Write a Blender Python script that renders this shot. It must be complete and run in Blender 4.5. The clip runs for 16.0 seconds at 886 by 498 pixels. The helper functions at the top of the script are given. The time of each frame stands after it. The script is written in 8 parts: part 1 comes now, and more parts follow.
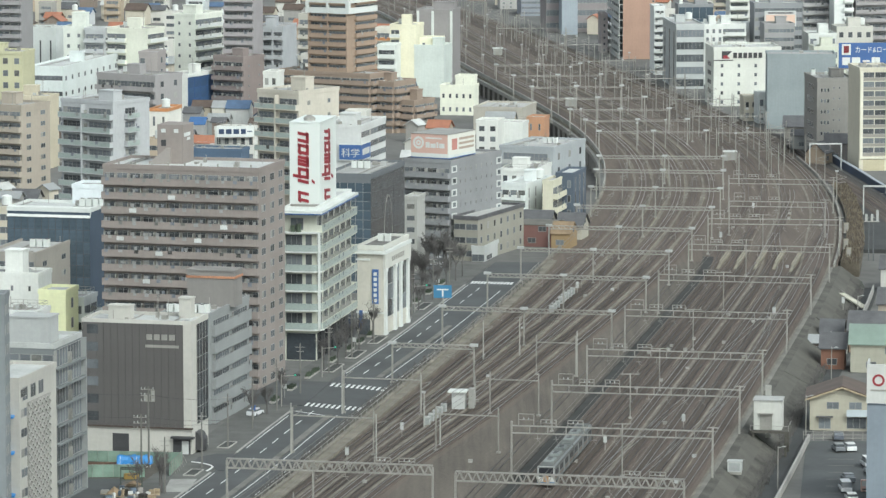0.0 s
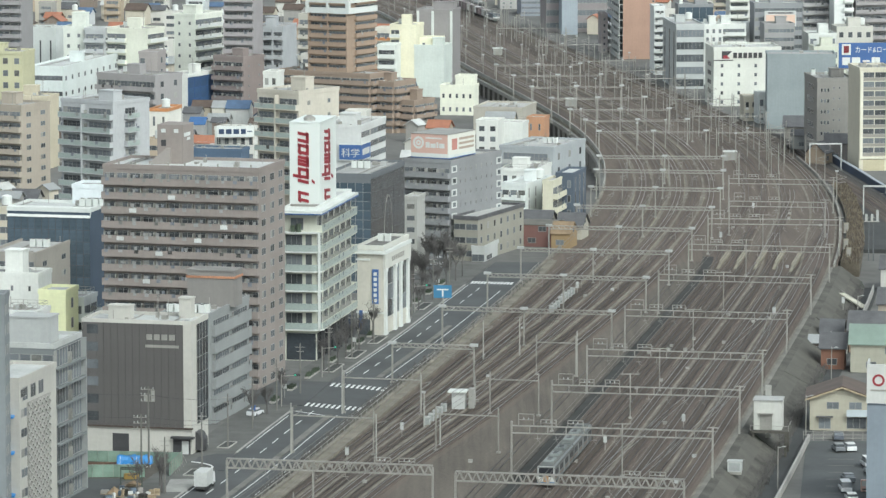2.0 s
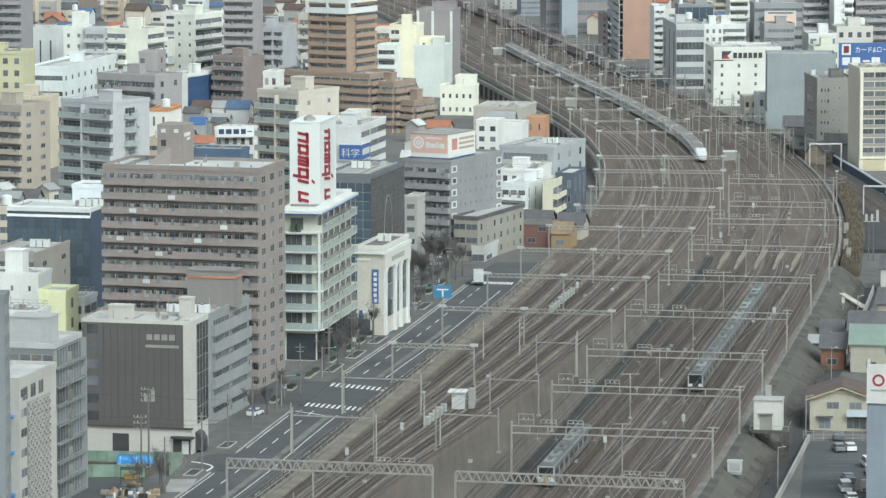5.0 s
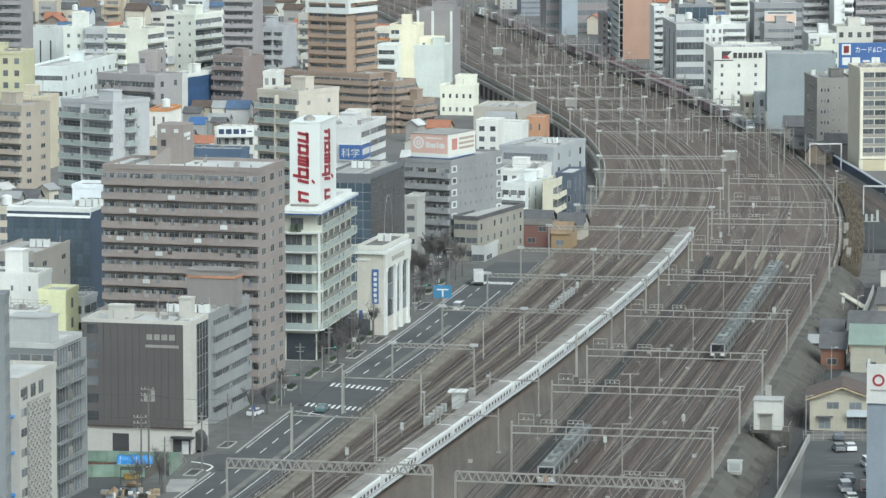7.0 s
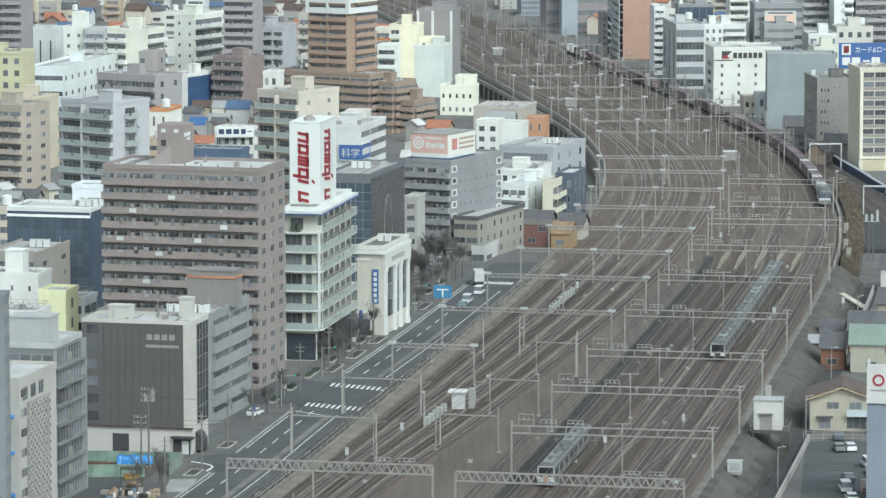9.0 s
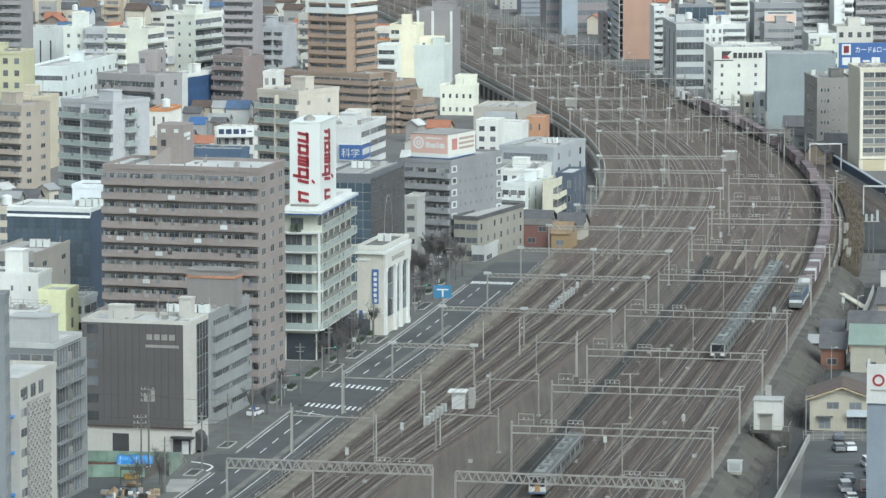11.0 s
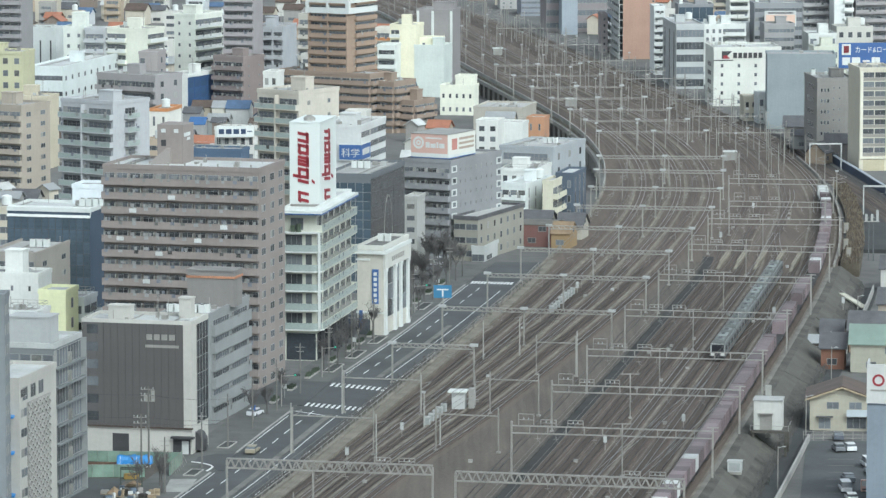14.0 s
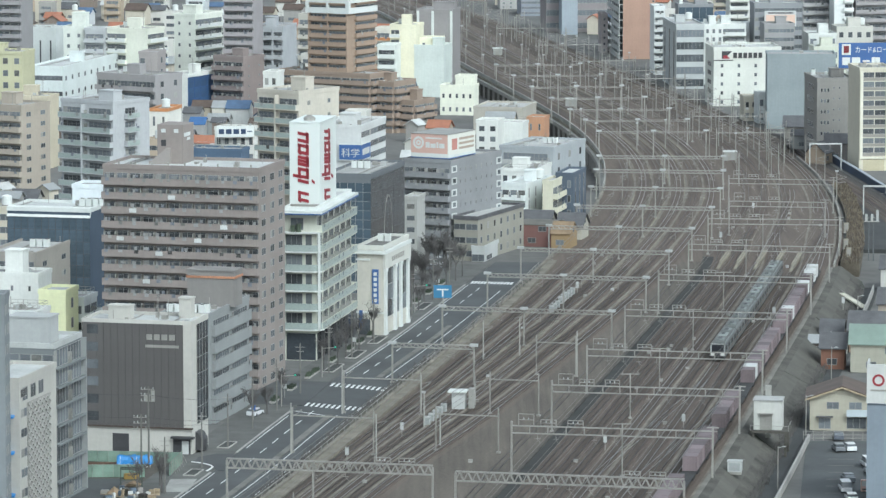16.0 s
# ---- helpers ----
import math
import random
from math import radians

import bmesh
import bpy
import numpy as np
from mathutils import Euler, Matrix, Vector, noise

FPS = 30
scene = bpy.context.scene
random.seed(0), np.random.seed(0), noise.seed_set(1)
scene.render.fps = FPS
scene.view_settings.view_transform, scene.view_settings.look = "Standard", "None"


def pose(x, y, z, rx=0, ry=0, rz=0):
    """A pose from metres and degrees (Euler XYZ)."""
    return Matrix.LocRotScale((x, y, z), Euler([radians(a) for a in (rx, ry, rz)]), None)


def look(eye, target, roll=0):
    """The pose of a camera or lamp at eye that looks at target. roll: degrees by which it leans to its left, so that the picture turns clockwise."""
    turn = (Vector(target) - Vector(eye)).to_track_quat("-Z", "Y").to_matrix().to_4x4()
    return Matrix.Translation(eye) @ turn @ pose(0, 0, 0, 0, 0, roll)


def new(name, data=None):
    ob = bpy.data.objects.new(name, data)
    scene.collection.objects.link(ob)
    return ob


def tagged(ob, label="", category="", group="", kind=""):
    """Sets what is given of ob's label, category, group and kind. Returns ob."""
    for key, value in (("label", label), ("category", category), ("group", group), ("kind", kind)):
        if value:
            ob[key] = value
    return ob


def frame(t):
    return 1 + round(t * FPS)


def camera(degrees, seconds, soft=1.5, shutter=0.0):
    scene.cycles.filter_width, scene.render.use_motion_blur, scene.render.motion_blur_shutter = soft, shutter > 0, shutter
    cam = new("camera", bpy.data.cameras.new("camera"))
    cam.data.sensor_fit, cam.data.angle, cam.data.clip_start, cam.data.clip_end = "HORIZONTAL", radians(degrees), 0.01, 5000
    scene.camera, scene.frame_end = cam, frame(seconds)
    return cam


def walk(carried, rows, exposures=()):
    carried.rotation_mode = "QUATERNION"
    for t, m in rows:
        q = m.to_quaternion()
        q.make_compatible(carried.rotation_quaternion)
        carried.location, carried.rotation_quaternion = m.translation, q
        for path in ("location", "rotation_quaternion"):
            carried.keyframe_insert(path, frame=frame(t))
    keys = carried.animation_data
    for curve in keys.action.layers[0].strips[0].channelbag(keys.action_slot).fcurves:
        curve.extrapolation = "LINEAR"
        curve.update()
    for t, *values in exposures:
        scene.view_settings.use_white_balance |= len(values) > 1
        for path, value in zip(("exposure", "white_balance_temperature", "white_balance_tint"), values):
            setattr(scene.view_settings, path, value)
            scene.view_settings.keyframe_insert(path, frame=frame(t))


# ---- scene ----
# camera: fixed high above the tracks, long lens, looking north and down
cam = camera(11.58, 16.0, soft=1.4)
EYE = (0.0, 0.0, 130.0)
AIM = (0.0, 1000.0, 4.38)
walk(cam, [(0.0, look(EYE, AIM)), (16.0, look(EYE, AIM))], exposures=[(0.0, 0.58, 6200, 0), (3.5, 0.58, 6120, 0), (7.0, 0.58, 5980, 0), (12.0, 0.58, 5880, 0), (16.0, 0.58, 5800, 0)])

# overcast daylight: grey-white sky and a broad, weak sun behind the camera's right shoulder
world = bpy.data.worlds.new("overcast_sky")
scene.world = world
world.use_nodes = True
wn, wl = world.node_tree.nodes, world.node_tree.links
wn.clear()
sky = wn.new("ShaderNodeTexSky")
sky.sky_type = "NISHITA"
sky.sun_disc = False
sky.sun_elevation, sky.sun_rotation = radians(42), radians(150)
sky.air_density, sky.dust_density = 1.0, 4.0
hsv = wn.new("ShaderNodeHueSaturation")
hsv.inputs["Saturation"].default_value = 0.25
bgn = wn.new("ShaderNodeBackground")
bgn.inputs["Strength"].default_value = 0.165
wout = wn.new("ShaderNodeOutputWorld")
wl.new(sky.outputs[0], hsv.inputs["Color"])
wl.new(hsv.outputs[0], bgn.inputs["Color"])
wl.new(bgn.outputs[0], wout.inputs["Surface"])
sun = new("sun", bpy.data.lights.new("sun", "SUN"))
sun.data.energy, sun.data.angle, sun.data.color = 0.55, radians(25), (1.0, 0.98, 0.95)
sun.matrix_world = look((120, -200, 220), (0, 0, 0))


# ---- mesh and material helpers ----
class Shape:
    """Collects boxes, prisms and strips for one mesh; every face has a material slot."""

    def __init__(self):
        self.v, self.f, self.m = [], [], []

    def box(self, x0, x1, y0, y1, z0, z1, m=0):
        n = len(self.v)
        self.v += [(x0, y0, z0), (x1, y0, z0), (x1, y1, z0), (x0, y1, z0), (x0, y0, z1), (x1, y0, z1), (x1, y1, z1), (x0, y1, z1)]
        self.f += [tuple(n + i for i in q) for q in ((0, 3, 2, 1), (4, 5, 6, 7), (0, 1, 5, 4), (1, 2, 6, 5), (2, 3, 7, 6), (3, 0, 4, 7))]
        self.m += [m] * 6
        return self

    def prism(self, ring, z0, z1, m=0, top=None):
        """An upright prism over a counter-clockwise ring of (x, y); top scales nothing, it is the upper ring if given."""
        n, k = len(self.v), len(ring)
        self.v += [(x, y, z0) for x, y in ring] + [(x, y, z1) for x, y in (top or ring)]
        self.f += [tuple(range(n + k - 1, n - 1, -1)), tuple(range(n + k, n + 2 * k))]
        self.f += [(n + i, n + (i + 1) % k, n + k + (i + 1) % k, n + k + i) for i in range(k)]
        self.m += [m] * (k + 2)
        return self

    def cyl(self, x, y, r, z0, z1, m=0, k=8, r2=None):
        ring = lambda q: [(x + q * math.cos(math.tau * i / k), y + q * math.sin(math.tau * i / k)) for i in range(k)]
        return self.prism(ring(r), z0, z1, m, ring(r if r2 is None else r2))

    def loft(self, rings, m=0, mats=None, closed=True):
        """Skins rings of equal length given as lists of (x, y, z); mats: one slot for each strip of a ring."""
        n, k = len(self.v), len(rings[0])
        for r in rings:
            self.v += [tuple(p) for p in r]
        for j in range(len(rings) - 1):
            for i in range(k if closed else k - 1):
                a, b = n + j * k + i, n + j * k + (i + 1) % k
                self.f.append((a, b, b + k, a + k))
                self.m.append(mats[i] if mats else m)
        if closed:
            self.f += [tuple(range(n + k - 1, n - 1, -1)), tuple(range(n + (len(rings) - 1) * k, n + len(rings) * k))]
            self.m += [m, m]
        return self

    def bar(self, p, q, r=0.04, m=0):
        """A square bar from p to q."""
        p, q = Vector(p), Vector(q)
        d = (q - p).normalized()
        a = d.cross(Vector((0, 0, 1)) if abs(d.z) < 0.9 else Vector((1, 0, 0))).normalized() * r
        b = d.cross(a).normalized() * r
        n = len(self.v)
        for c in (p, q):
            self.v += [tuple(c + a + b), tuple(c - a + b), tuple(c - a - b), tuple(c + a - b)]
        self.f += [tuple(n + i for i in s) for s in ((0, 1, 2, 3), (7, 6, 5, 4), (0, 4, 5, 1), (1, 5, 6, 2), (2, 6, 7, 3), (3, 7, 4, 0))]
        self.m += [m] * 6
        return self

    def face(self, pts, m=0):
        n = len(self.v)
        self.v += [tuple(p) for p in pts]
        self.f.append(tuple(range(n, n + len(pts))))
        self.m.append(m)
        return self

    def mesh(self, name, mats):
        me = bpy.data.meshes.new(name)
        me.from_pydata(self.v, [], self.f)
        for m in mats:
            me.materials.append(m)
        me.polygons.foreach_set("material_index", self.m)
        me.update()
        return me


def part(name, shape, mats, parent=None, label="", m=None):
    """One mesh object, under a thing or part if a parent is given. shape: a Shape or a mesh to share."""
    mats = mats if isinstance(mats, (list, tuple)) else [mats]
    me = shape.mesh(name, mats) if isinstance(shape, Shape) else shape
    ob = new(name, me)
    if parent:
        ob.parent = parent
    if m is not None:
        ob.matrix_basis = m
    return tagged(ob, label)


def thing(name, m, label, category, group="", kind=""):
    ob = new(name)
    ob.matrix_basis = m
    ob.empty_display_size = 0.5
    return tagged(ob, label, category, group, kind)


MATS = {}


def surface(name, rgb, rough=0.85, vary=0.18, size=2.0, metal=0.0, bump=0.0, rand=0.0, streak=0.0):
    """A weathered surface: colour with fine grain and broad stains, optional rain streaks, relief and difference from piece to piece."""
    if name in MATS:
        return MATS[name]
    mt = MATS[name] = bpy.data.materials.new(name)
    mt.use_nodes = True
    n, l = mt.node_tree.nodes, mt.node_tree.links
    b = n["Principled BSDF"]
    b.inputs["Metallic"].default_value = metal
    co = n.new("ShaderNodeTexCoord")
    big, fine = n.new("ShaderNodeTexNoise"), n.new("ShaderNodeTexNoise")
    big.inputs["Scale"].default_value, big.inputs["Detail"].default_value = 0.35 / size, 5
    fine.inputs["Scale"].default_value, fine.inputs["Detail"].default_value = 4.0 / size, 6
    l.new(co.outputs["Object"], big.inputs["Vector"])
    l.new(co.outputs["Object"], fine.inputs["Vector"])
    add = n.new("ShaderNodeMath")
    add.operation = "MULTIPLY_ADD"
    add.inputs[1].default_value = 0.55
    l.new(fine.outputs[0], add.inputs[0])
    l.new(big.outputs[0], add.inputs[2])
    last = add.outputs[0]
    if streak:
        mp, st = n.new("ShaderNodeMapping"), n.new("ShaderNodeTexNoise")
        mp.inputs["Scale"].default_value = (2.2, 2.2, 0.12)
        st.inputs["Scale"].default_value, st.inputs["Detail"].default_value = 1.0, 4
        l.new(co.outputs["Object"], mp.inputs["Vector"])
        l.new(mp.outputs[0], st.inputs["Vector"])
        ad = n.new("ShaderNodeMath")
        ad.operation = "MULTIPLY_ADD"
        ad.inputs[1].default_value = streak
        l.new(st.outputs[0], ad.inputs[0])
        l.new(last, ad.inputs[2])
        last = ad.outputs[0]
    if rand:
        oi, ad = n.new("ShaderNodeObjectInfo"), n.new("ShaderNodeMath")
        ad.operation = "MULTIPLY_ADD"
        ad.inputs[1].default_value = rand
        l.new(oi.outputs["Random"], ad.inputs[0])
        l.new(last, ad.inputs[2])
        last = ad.outputs[0]
    mid = 0.775 + 0.5 * streak + 0.5 * rand
    span = n.new("ShaderNodeMapRange")
    span.inputs["From Min"].default_value, span.inputs["From Max"].default_value = mid - 0.45, mid + 0.45
    span.inputs["To Min"].default_value, span.inputs["To Max"].default_value = 1 - vary * 1.6, 1 + vary * 1.6
    l.new(last, span.inputs["Value"])
    mul = n.new("ShaderNodeVectorMath")
    mul.operation = "SCALE"
    mul.inputs[0].default_value = rgb
    l.new(span.outputs[0], mul.inputs["Scale"])
    l.new(mul.outputs[0], b.inputs["Base Color"])
    rr = n.new("ShaderNodeMapRange")
    rr.inputs["To Min"].default_value, rr.inputs["To Max"].default_value = max(0.02, rough - 0.1), min(1.0, rough + 0.1)
    l.new(fine.outputs[0], rr.inputs["Value"])
    l.new(rr.outputs[0], b.inputs["Roughness"])
    if bump:
        bp = n.new("ShaderNodeBump")
        bp.inputs["Strength"].default_value = bump
        bp.inputs["Distance"].default_value = 0.05
        l.new(fine.outputs[0], bp.inputs["Height"])
        l.new(bp.outputs[0], b.inputs["Normal"])
    return mt


def stone_bed(name, rgb, vary):
    """Crushed stone soiled in long bands along the tracks, with rust patches and coarse grain."""
    mt = MATS[name] = bpy.data.materials.new(name)
    mt.use_nodes = True
    n, l = mt.node_tree.nodes, mt.node_tree.links
    b = n["Principled BSDF"]
    b.inputs["Roughness"].default_value = 0.95
    co = n.new("ShaderNodeTexCoord")
    total = None
    for turn, scale, detail, weight in ((-11, (0.9, 0.022, 1.0), 4, 0.9), (-11, (0.16, 0.035, 1.0), 5, 0.8), (0, (1.6, 1.6, 1.6), 6, 0.75), (0, (7.0, 7.0, 7.0), 2, 0.6)):
        mp, ns = n.new("ShaderNodeMapping"), n.new("ShaderNodeTexNoise")
        mp.vector_type = "POINT"
        mp.inputs["Rotation"].default_value = (0, 0, radians(-turn))
        mp.inputs["Scale"].default_value = scale
        ns.inputs["Scale"].default_value, ns.inputs["Detail"].default_value = 1.0, detail
        l.new(co.outputs["Object"], mp.inputs["Vector"])
        l.new(mp.outputs[0], ns.inputs["Vector"])
        ad = n.new("ShaderNodeMath")
        ad.operation = "MULTIPLY_ADD"
        ad.inputs[1].default_value = weight
        l.new(ns.outputs[0], ad.inputs[0])
        if total is None:
            ad.inputs[2].default_value = 0.0
        else:
            l.new(total, ad.inputs[2])
        total = ad.outputs[0]
    span = n.new("ShaderNodeMapRange")
    span.inputs["From Min"].default_value, span.inputs["From Max"].default_value = 1.05, 2.0
    span.inputs["To Min"].default_value, span.inputs["To Max"].default_value = 1 - vary, 1 + vary
    l.new(total, span.inputs["Value"])
    mul = n.new("ShaderNodeVectorMath")
    mul.operation = "SCALE"
    mul.inputs[0].default_value = rgb
    l.new(span.outputs[0], mul.inputs["Scale"])
    l.new(mul.outputs[0], b.inputs["Base Color"])
    bp = n.new("ShaderNodeBump")
    bp.inputs["Strength"].default_value, bp.inputs["Distance"].default_value = 0.5, 0.05
    l.new(ns.outputs[0], bp.inputs["Height"])
    l.new(bp.outputs[0], b.inputs["Normal"])
    return mt


def wall_paint(rgb):
    return surface("wall_%d_%d_%d" % tuple(int(c * 999) for c in rgb), rgb, 0.85, 0.12, 3.0, streak=0.3)


# pane colour lifted to stand in for haze, besides pale curtains behind the glass
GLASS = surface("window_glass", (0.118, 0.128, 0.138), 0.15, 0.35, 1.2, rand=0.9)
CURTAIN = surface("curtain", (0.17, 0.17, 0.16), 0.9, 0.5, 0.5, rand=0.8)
FRAME = surface("aluminium_frame", (0.30, 0.30, 0.29), 0.45, 0.08, 1.0, metal=0.3)
WHITE = surface("white_paint", (0.56, 0.58, 0.56), 0.6, 0.10, 2.0, streak=0.3)
ROOF = surface("flat_roof", (0.34, 0.34, 0.33), 0.9, 0.22, 6.0)
ROOFPALE = surface("pale_roof", (0.44, 0.45, 0.44), 0.85, 0.25, 5.0)
STEEL = surface("galvanised_steel", (0.29, 0.28, 0.258), 0.5, 0.2, 0.8, metal=0.35)
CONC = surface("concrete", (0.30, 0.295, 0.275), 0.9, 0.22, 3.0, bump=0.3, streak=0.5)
DARKCONC = surface("mossy_shaded_concrete", (0.068, 0.064, 0.055), 0.95, 0.65, 2.0, bump=0.4, streak=0.4)
ASPHALT = surface("asphalt", (0.066, 0.070, 0.072), 0.9, 0.3, 4.0, bump=0.2)
PAVING = surface("paving", (0.10, 0.10, 0.095), 0.9, 0.3, 1.5)
BALLAST = stone_bed("ballast", (0.108, 0.086, 0.071), 0.36)
BALLAST2 = stone_bed("ballast_rusty", (0.098, 0.076, 0.063), 0.36)
RAIL = surface("rail_steel", (0.030, 0.025, 0.022), 0.5, 0.3, 1.0, metal=0.2)
SLEEPER = surface("sleeper", (0.112, 0.093, 0.079), 0.9, 0.25, 0.6)
LINE = surface("road_paint", (0.62, 0.63, 0.62), 0.8, 0.15, 1.0)
BLUETARP = surface("blue_plastic", (0.03, 0.18, 0.44), 0.5, 0.2, 1.0)
# dark paint raised a little in place of haze
DARK = surface("dark_paint", (0.045, 0.045, 0.048), 0.6, 0.3, 1.0)
TILE = surface("roof_tile", (0.09, 0.09, 0.095), 0.7, 0.3, 1.0, bump=0.3)
GROUND = surface("city_ground", (0.12, 0.118, 0.112), 0.95, 0.35, 12.0)
WIRE = surface("copper_wire", (0.16, 0.15, 0.135), 0.6, 0.1, 1.0, metal=0.2)
BARK = surface("bark", (0.10, 0.095, 0.092), 0.95, 0.3, 0.6)
RED = surface("red_paint", (0.25, 0.03, 0.04), 0.5, 0.08, 1.0)
PINK = surface("salmon_panel", (0.55, 0.365, 0.31), 0.6, 0.05, 2.0)
SIGNBLUE = surface("sign_blue", (0.045, 0.105, 0.27), 0.5, 0.08, 1.0)
NAVY = surface("navy_panel", (0.02, 0.04, 0.09), 0.6, 0.2, 2.0)
DARKGLASS = surface("dark_glazing", (0.045, 0.052, 0.060), 0.2, 0.4, 1.5, rand=0.6)
SCREEN = surface("dark_metal_screen", (0.088, 0.083, 0.081), 0.6, 0.10, 2.5, streak=0.5)
GRASS = surface("dry_grass", (0.105, 0.090, 0.068), 0.95, 0.5, 1.0, bump=0.5)
LEAF = surface("evergreen_leaf", (0.045, 0.06, 0.04), 0.8, 0.4, 1.0, rand=0.5)
PARTITION = surface("balcony_partition", (0.22, 0.22, 0.205), 0.8, 0.3, 1.0, rand=0.4)
CAPGREY = surface("pale_cap", (0.37, 0.38, 0.37), 0.6, 0.15, 1.0)
RAILTOP = surface("worn_rail", (0.21, 0.20, 0.19), 0.4, 0.3, 1.0, metal=0.4)
WEEDS = surface("weedy_ballast", (0.20, 0.182, 0.14), 0.95, 0.5, 1.8, bump=0.4)
# green moss, with the shade of the bank's steep foot in its colour
SHADEMOSS = surface("shaded_moss", (0.048, 0.052, 0.042), 0.95, 0.6, 1.6, bump=0.4)
BLUEGLASS = surface("blue_glass", (0.068, 0.092, 0.115), 0.12, 0.3, 1.5, rand=0.35)
GREENGLASS = surface("green_glass_rail", (0.29, 0.335, 0.315), 0.3, 0.12, 1.0)
COBALT = surface("cobalt_glass", (0.045, 0.085, 0.17), 0.4, 0.25, 1.5, rand=0.35)
DARKTILE = surface("dark_tile", (0.085, 0.088, 0.092), 0.25, 0.2, 1.0, rand=0.2)
ORANGE = surface("orange_paint", (0.45, 0.21, 0.09), 0.6, 0.15, 1.0)


# ---- the lie of the railway: distances east, every 55 m northwards from 560 m ----
YARD_WEST = [-17.6, -8.0, 1.7, 11.4, 21.2, 30.9, 40.5, 50.1, 59.1, 64.0, 72.9, 78.2, 80.0, 78.1, 73.2, 66.2, 57.9, 49.2, 40.8, 33.0, 25.5, 18.1, 10.0, 0.7, -9.9, -21.4, -32.5, -41.3, -46.0]
ROAD_EAST = [-58.0, -47.0, -36.0, -25.0, -15.4, -5.2, 5.8, 15.8, 25.6, 35.0]
EDGE_WEST = [-57.8, -46.8, -35.8, -24.8, -14.8, -4.9, 4.9, 14.5, 23.0, 31.3, 38.5, 43.5, 45.3, 43.6, 38.9, 31.9, 23.8, 15.4, 7.4, 0.2, -6.3, -12.8, -20.0, -28.3, -38.0, -48.4, -58.1, -65.4, -70.0]
HIGH_SPEED = [-42.0, -30.7, -19.5, -8.2, 5.4, 17.8, 29.5, 40.8, 51.0, 59.9, 67.4, 72.1, 73.5, 71.7, 66.9, 60.0, 51.8, 43.2, 34.8, 27.0, 19.5, 12.1, 4.0, -5.3, -15.9, -27.4, -38.5, -47.3, -52.0]
EDGE_EAST = [17.0, 25.5, 36.1, 46.2, 55.6, 64.7, 73.9, 82.8, 90.9, 97.4, 101.8, 103.5, 102.6, 99.2, 93.4, 85.8, 77.0, 68.0, 59.5, 51.0, 42.0, 33.0, 24.0, 14.0, 4.0, -5.0, -13.0, -21.0, -30.0]
# the branch line: its distance east of the railway's edge, by northing
BRANCH_OFF = [(560, 110.0), (800, 62.0), (900, 46.0), (980, 33.0), (1044, 22.5), (1103, 13.6), (1166, 7.0), (1218, 3.4), (1286, 1.8), (1345, 1.4), (1500, 1.3), (2800, 1.3)]
PORTALS = [(11.3, 45.4, 724.4, 8.0, (), 'frame'), (19.2, 52.9, 768.6, 8.0, (), 'frame'), (26.9, 60.1, 811.9, 8.0, (), 'frame'), (36.3, 68.9, 865.9, 8.0, (), 'frame'), (45.7, 78.2, 920.2, 8.0, (), 'frame'), (55.0, 86.7, 972.2, 8.0, (), 'frame'), (62.5, 93.4, 1022.5, 8.0, (), 'frame'), (1.6, 38.0, 675.5, 8.6, (), 'truss'), (-35.0, -1.3, 687.7, 8.6, (-20.8,), 'truss'), (-9.9, 6.1, 826.8, 7.4, (), 'lattice'), (-0.5, 34.4, 875.9, 7.4, (16.4,), 'lattice'), (9.2, 43.7, 927.5, 7.4, (25.8,), 'lattice'), (17.2, 50.8, 971.9, 7.4, (33.7,), 'lattice'), (24.6, 58.3, 1014.2, 7.4, (41.1,), 'lattice'), (32.5, 65.5, 1056.6, 7.4, (48.6,), 'lattice'), (37.3, 70.1, 1097.5, 7.4, (53.7,), 'lattice'), (40.2, 73.5, 1138.9, 7.4, (57.6,), 'lattice'), (42.2, 75.8, 1174.5, 7.4, (59.9,), 'lattice'), (-26.4, -11.8, 748.6, 6.6, (), 'slim'), (-18.4, -3.9, 791.3, 6.6, (), 'slim'), (-1.4, 9.8, 750.5, 6.6, (), 'slim'), (8.5, 17.6, 789.9, 6.6, (), 'slim'), (18.0, 25.8, 836.7, 6.6, (), 'slim'), (44.6, 75.3, 1244.0, 7.4, (60.2,), 'lattice'), (41.8, 71.9, 1278.0, 7.4, (57.2,), 'lattice'), (38.2, 68.3, 1312.0, 7.4, (53.4,), 'lattice'), (33.5, 62.7, 1350.0, 7.4, (48.0,), 'lattice'), (28.1, 57.3, 1390.0, 7.4, (42.6,), 'lattice'), (23.0, 52.2, 1432.5, 7.4, (37.8,), 'lattice'), (17.8, 46.7, 1475.3, 7.4, (32.0,), 'lattice'), (73.0, 99.7, 1109.0, 8.0, (), 'frame'), (69.8, 93.2, 1058.6, 8.0, (), 'frame')]


# ---- buildings ----
CACHE, DIMS, FEET = {}, {}, []


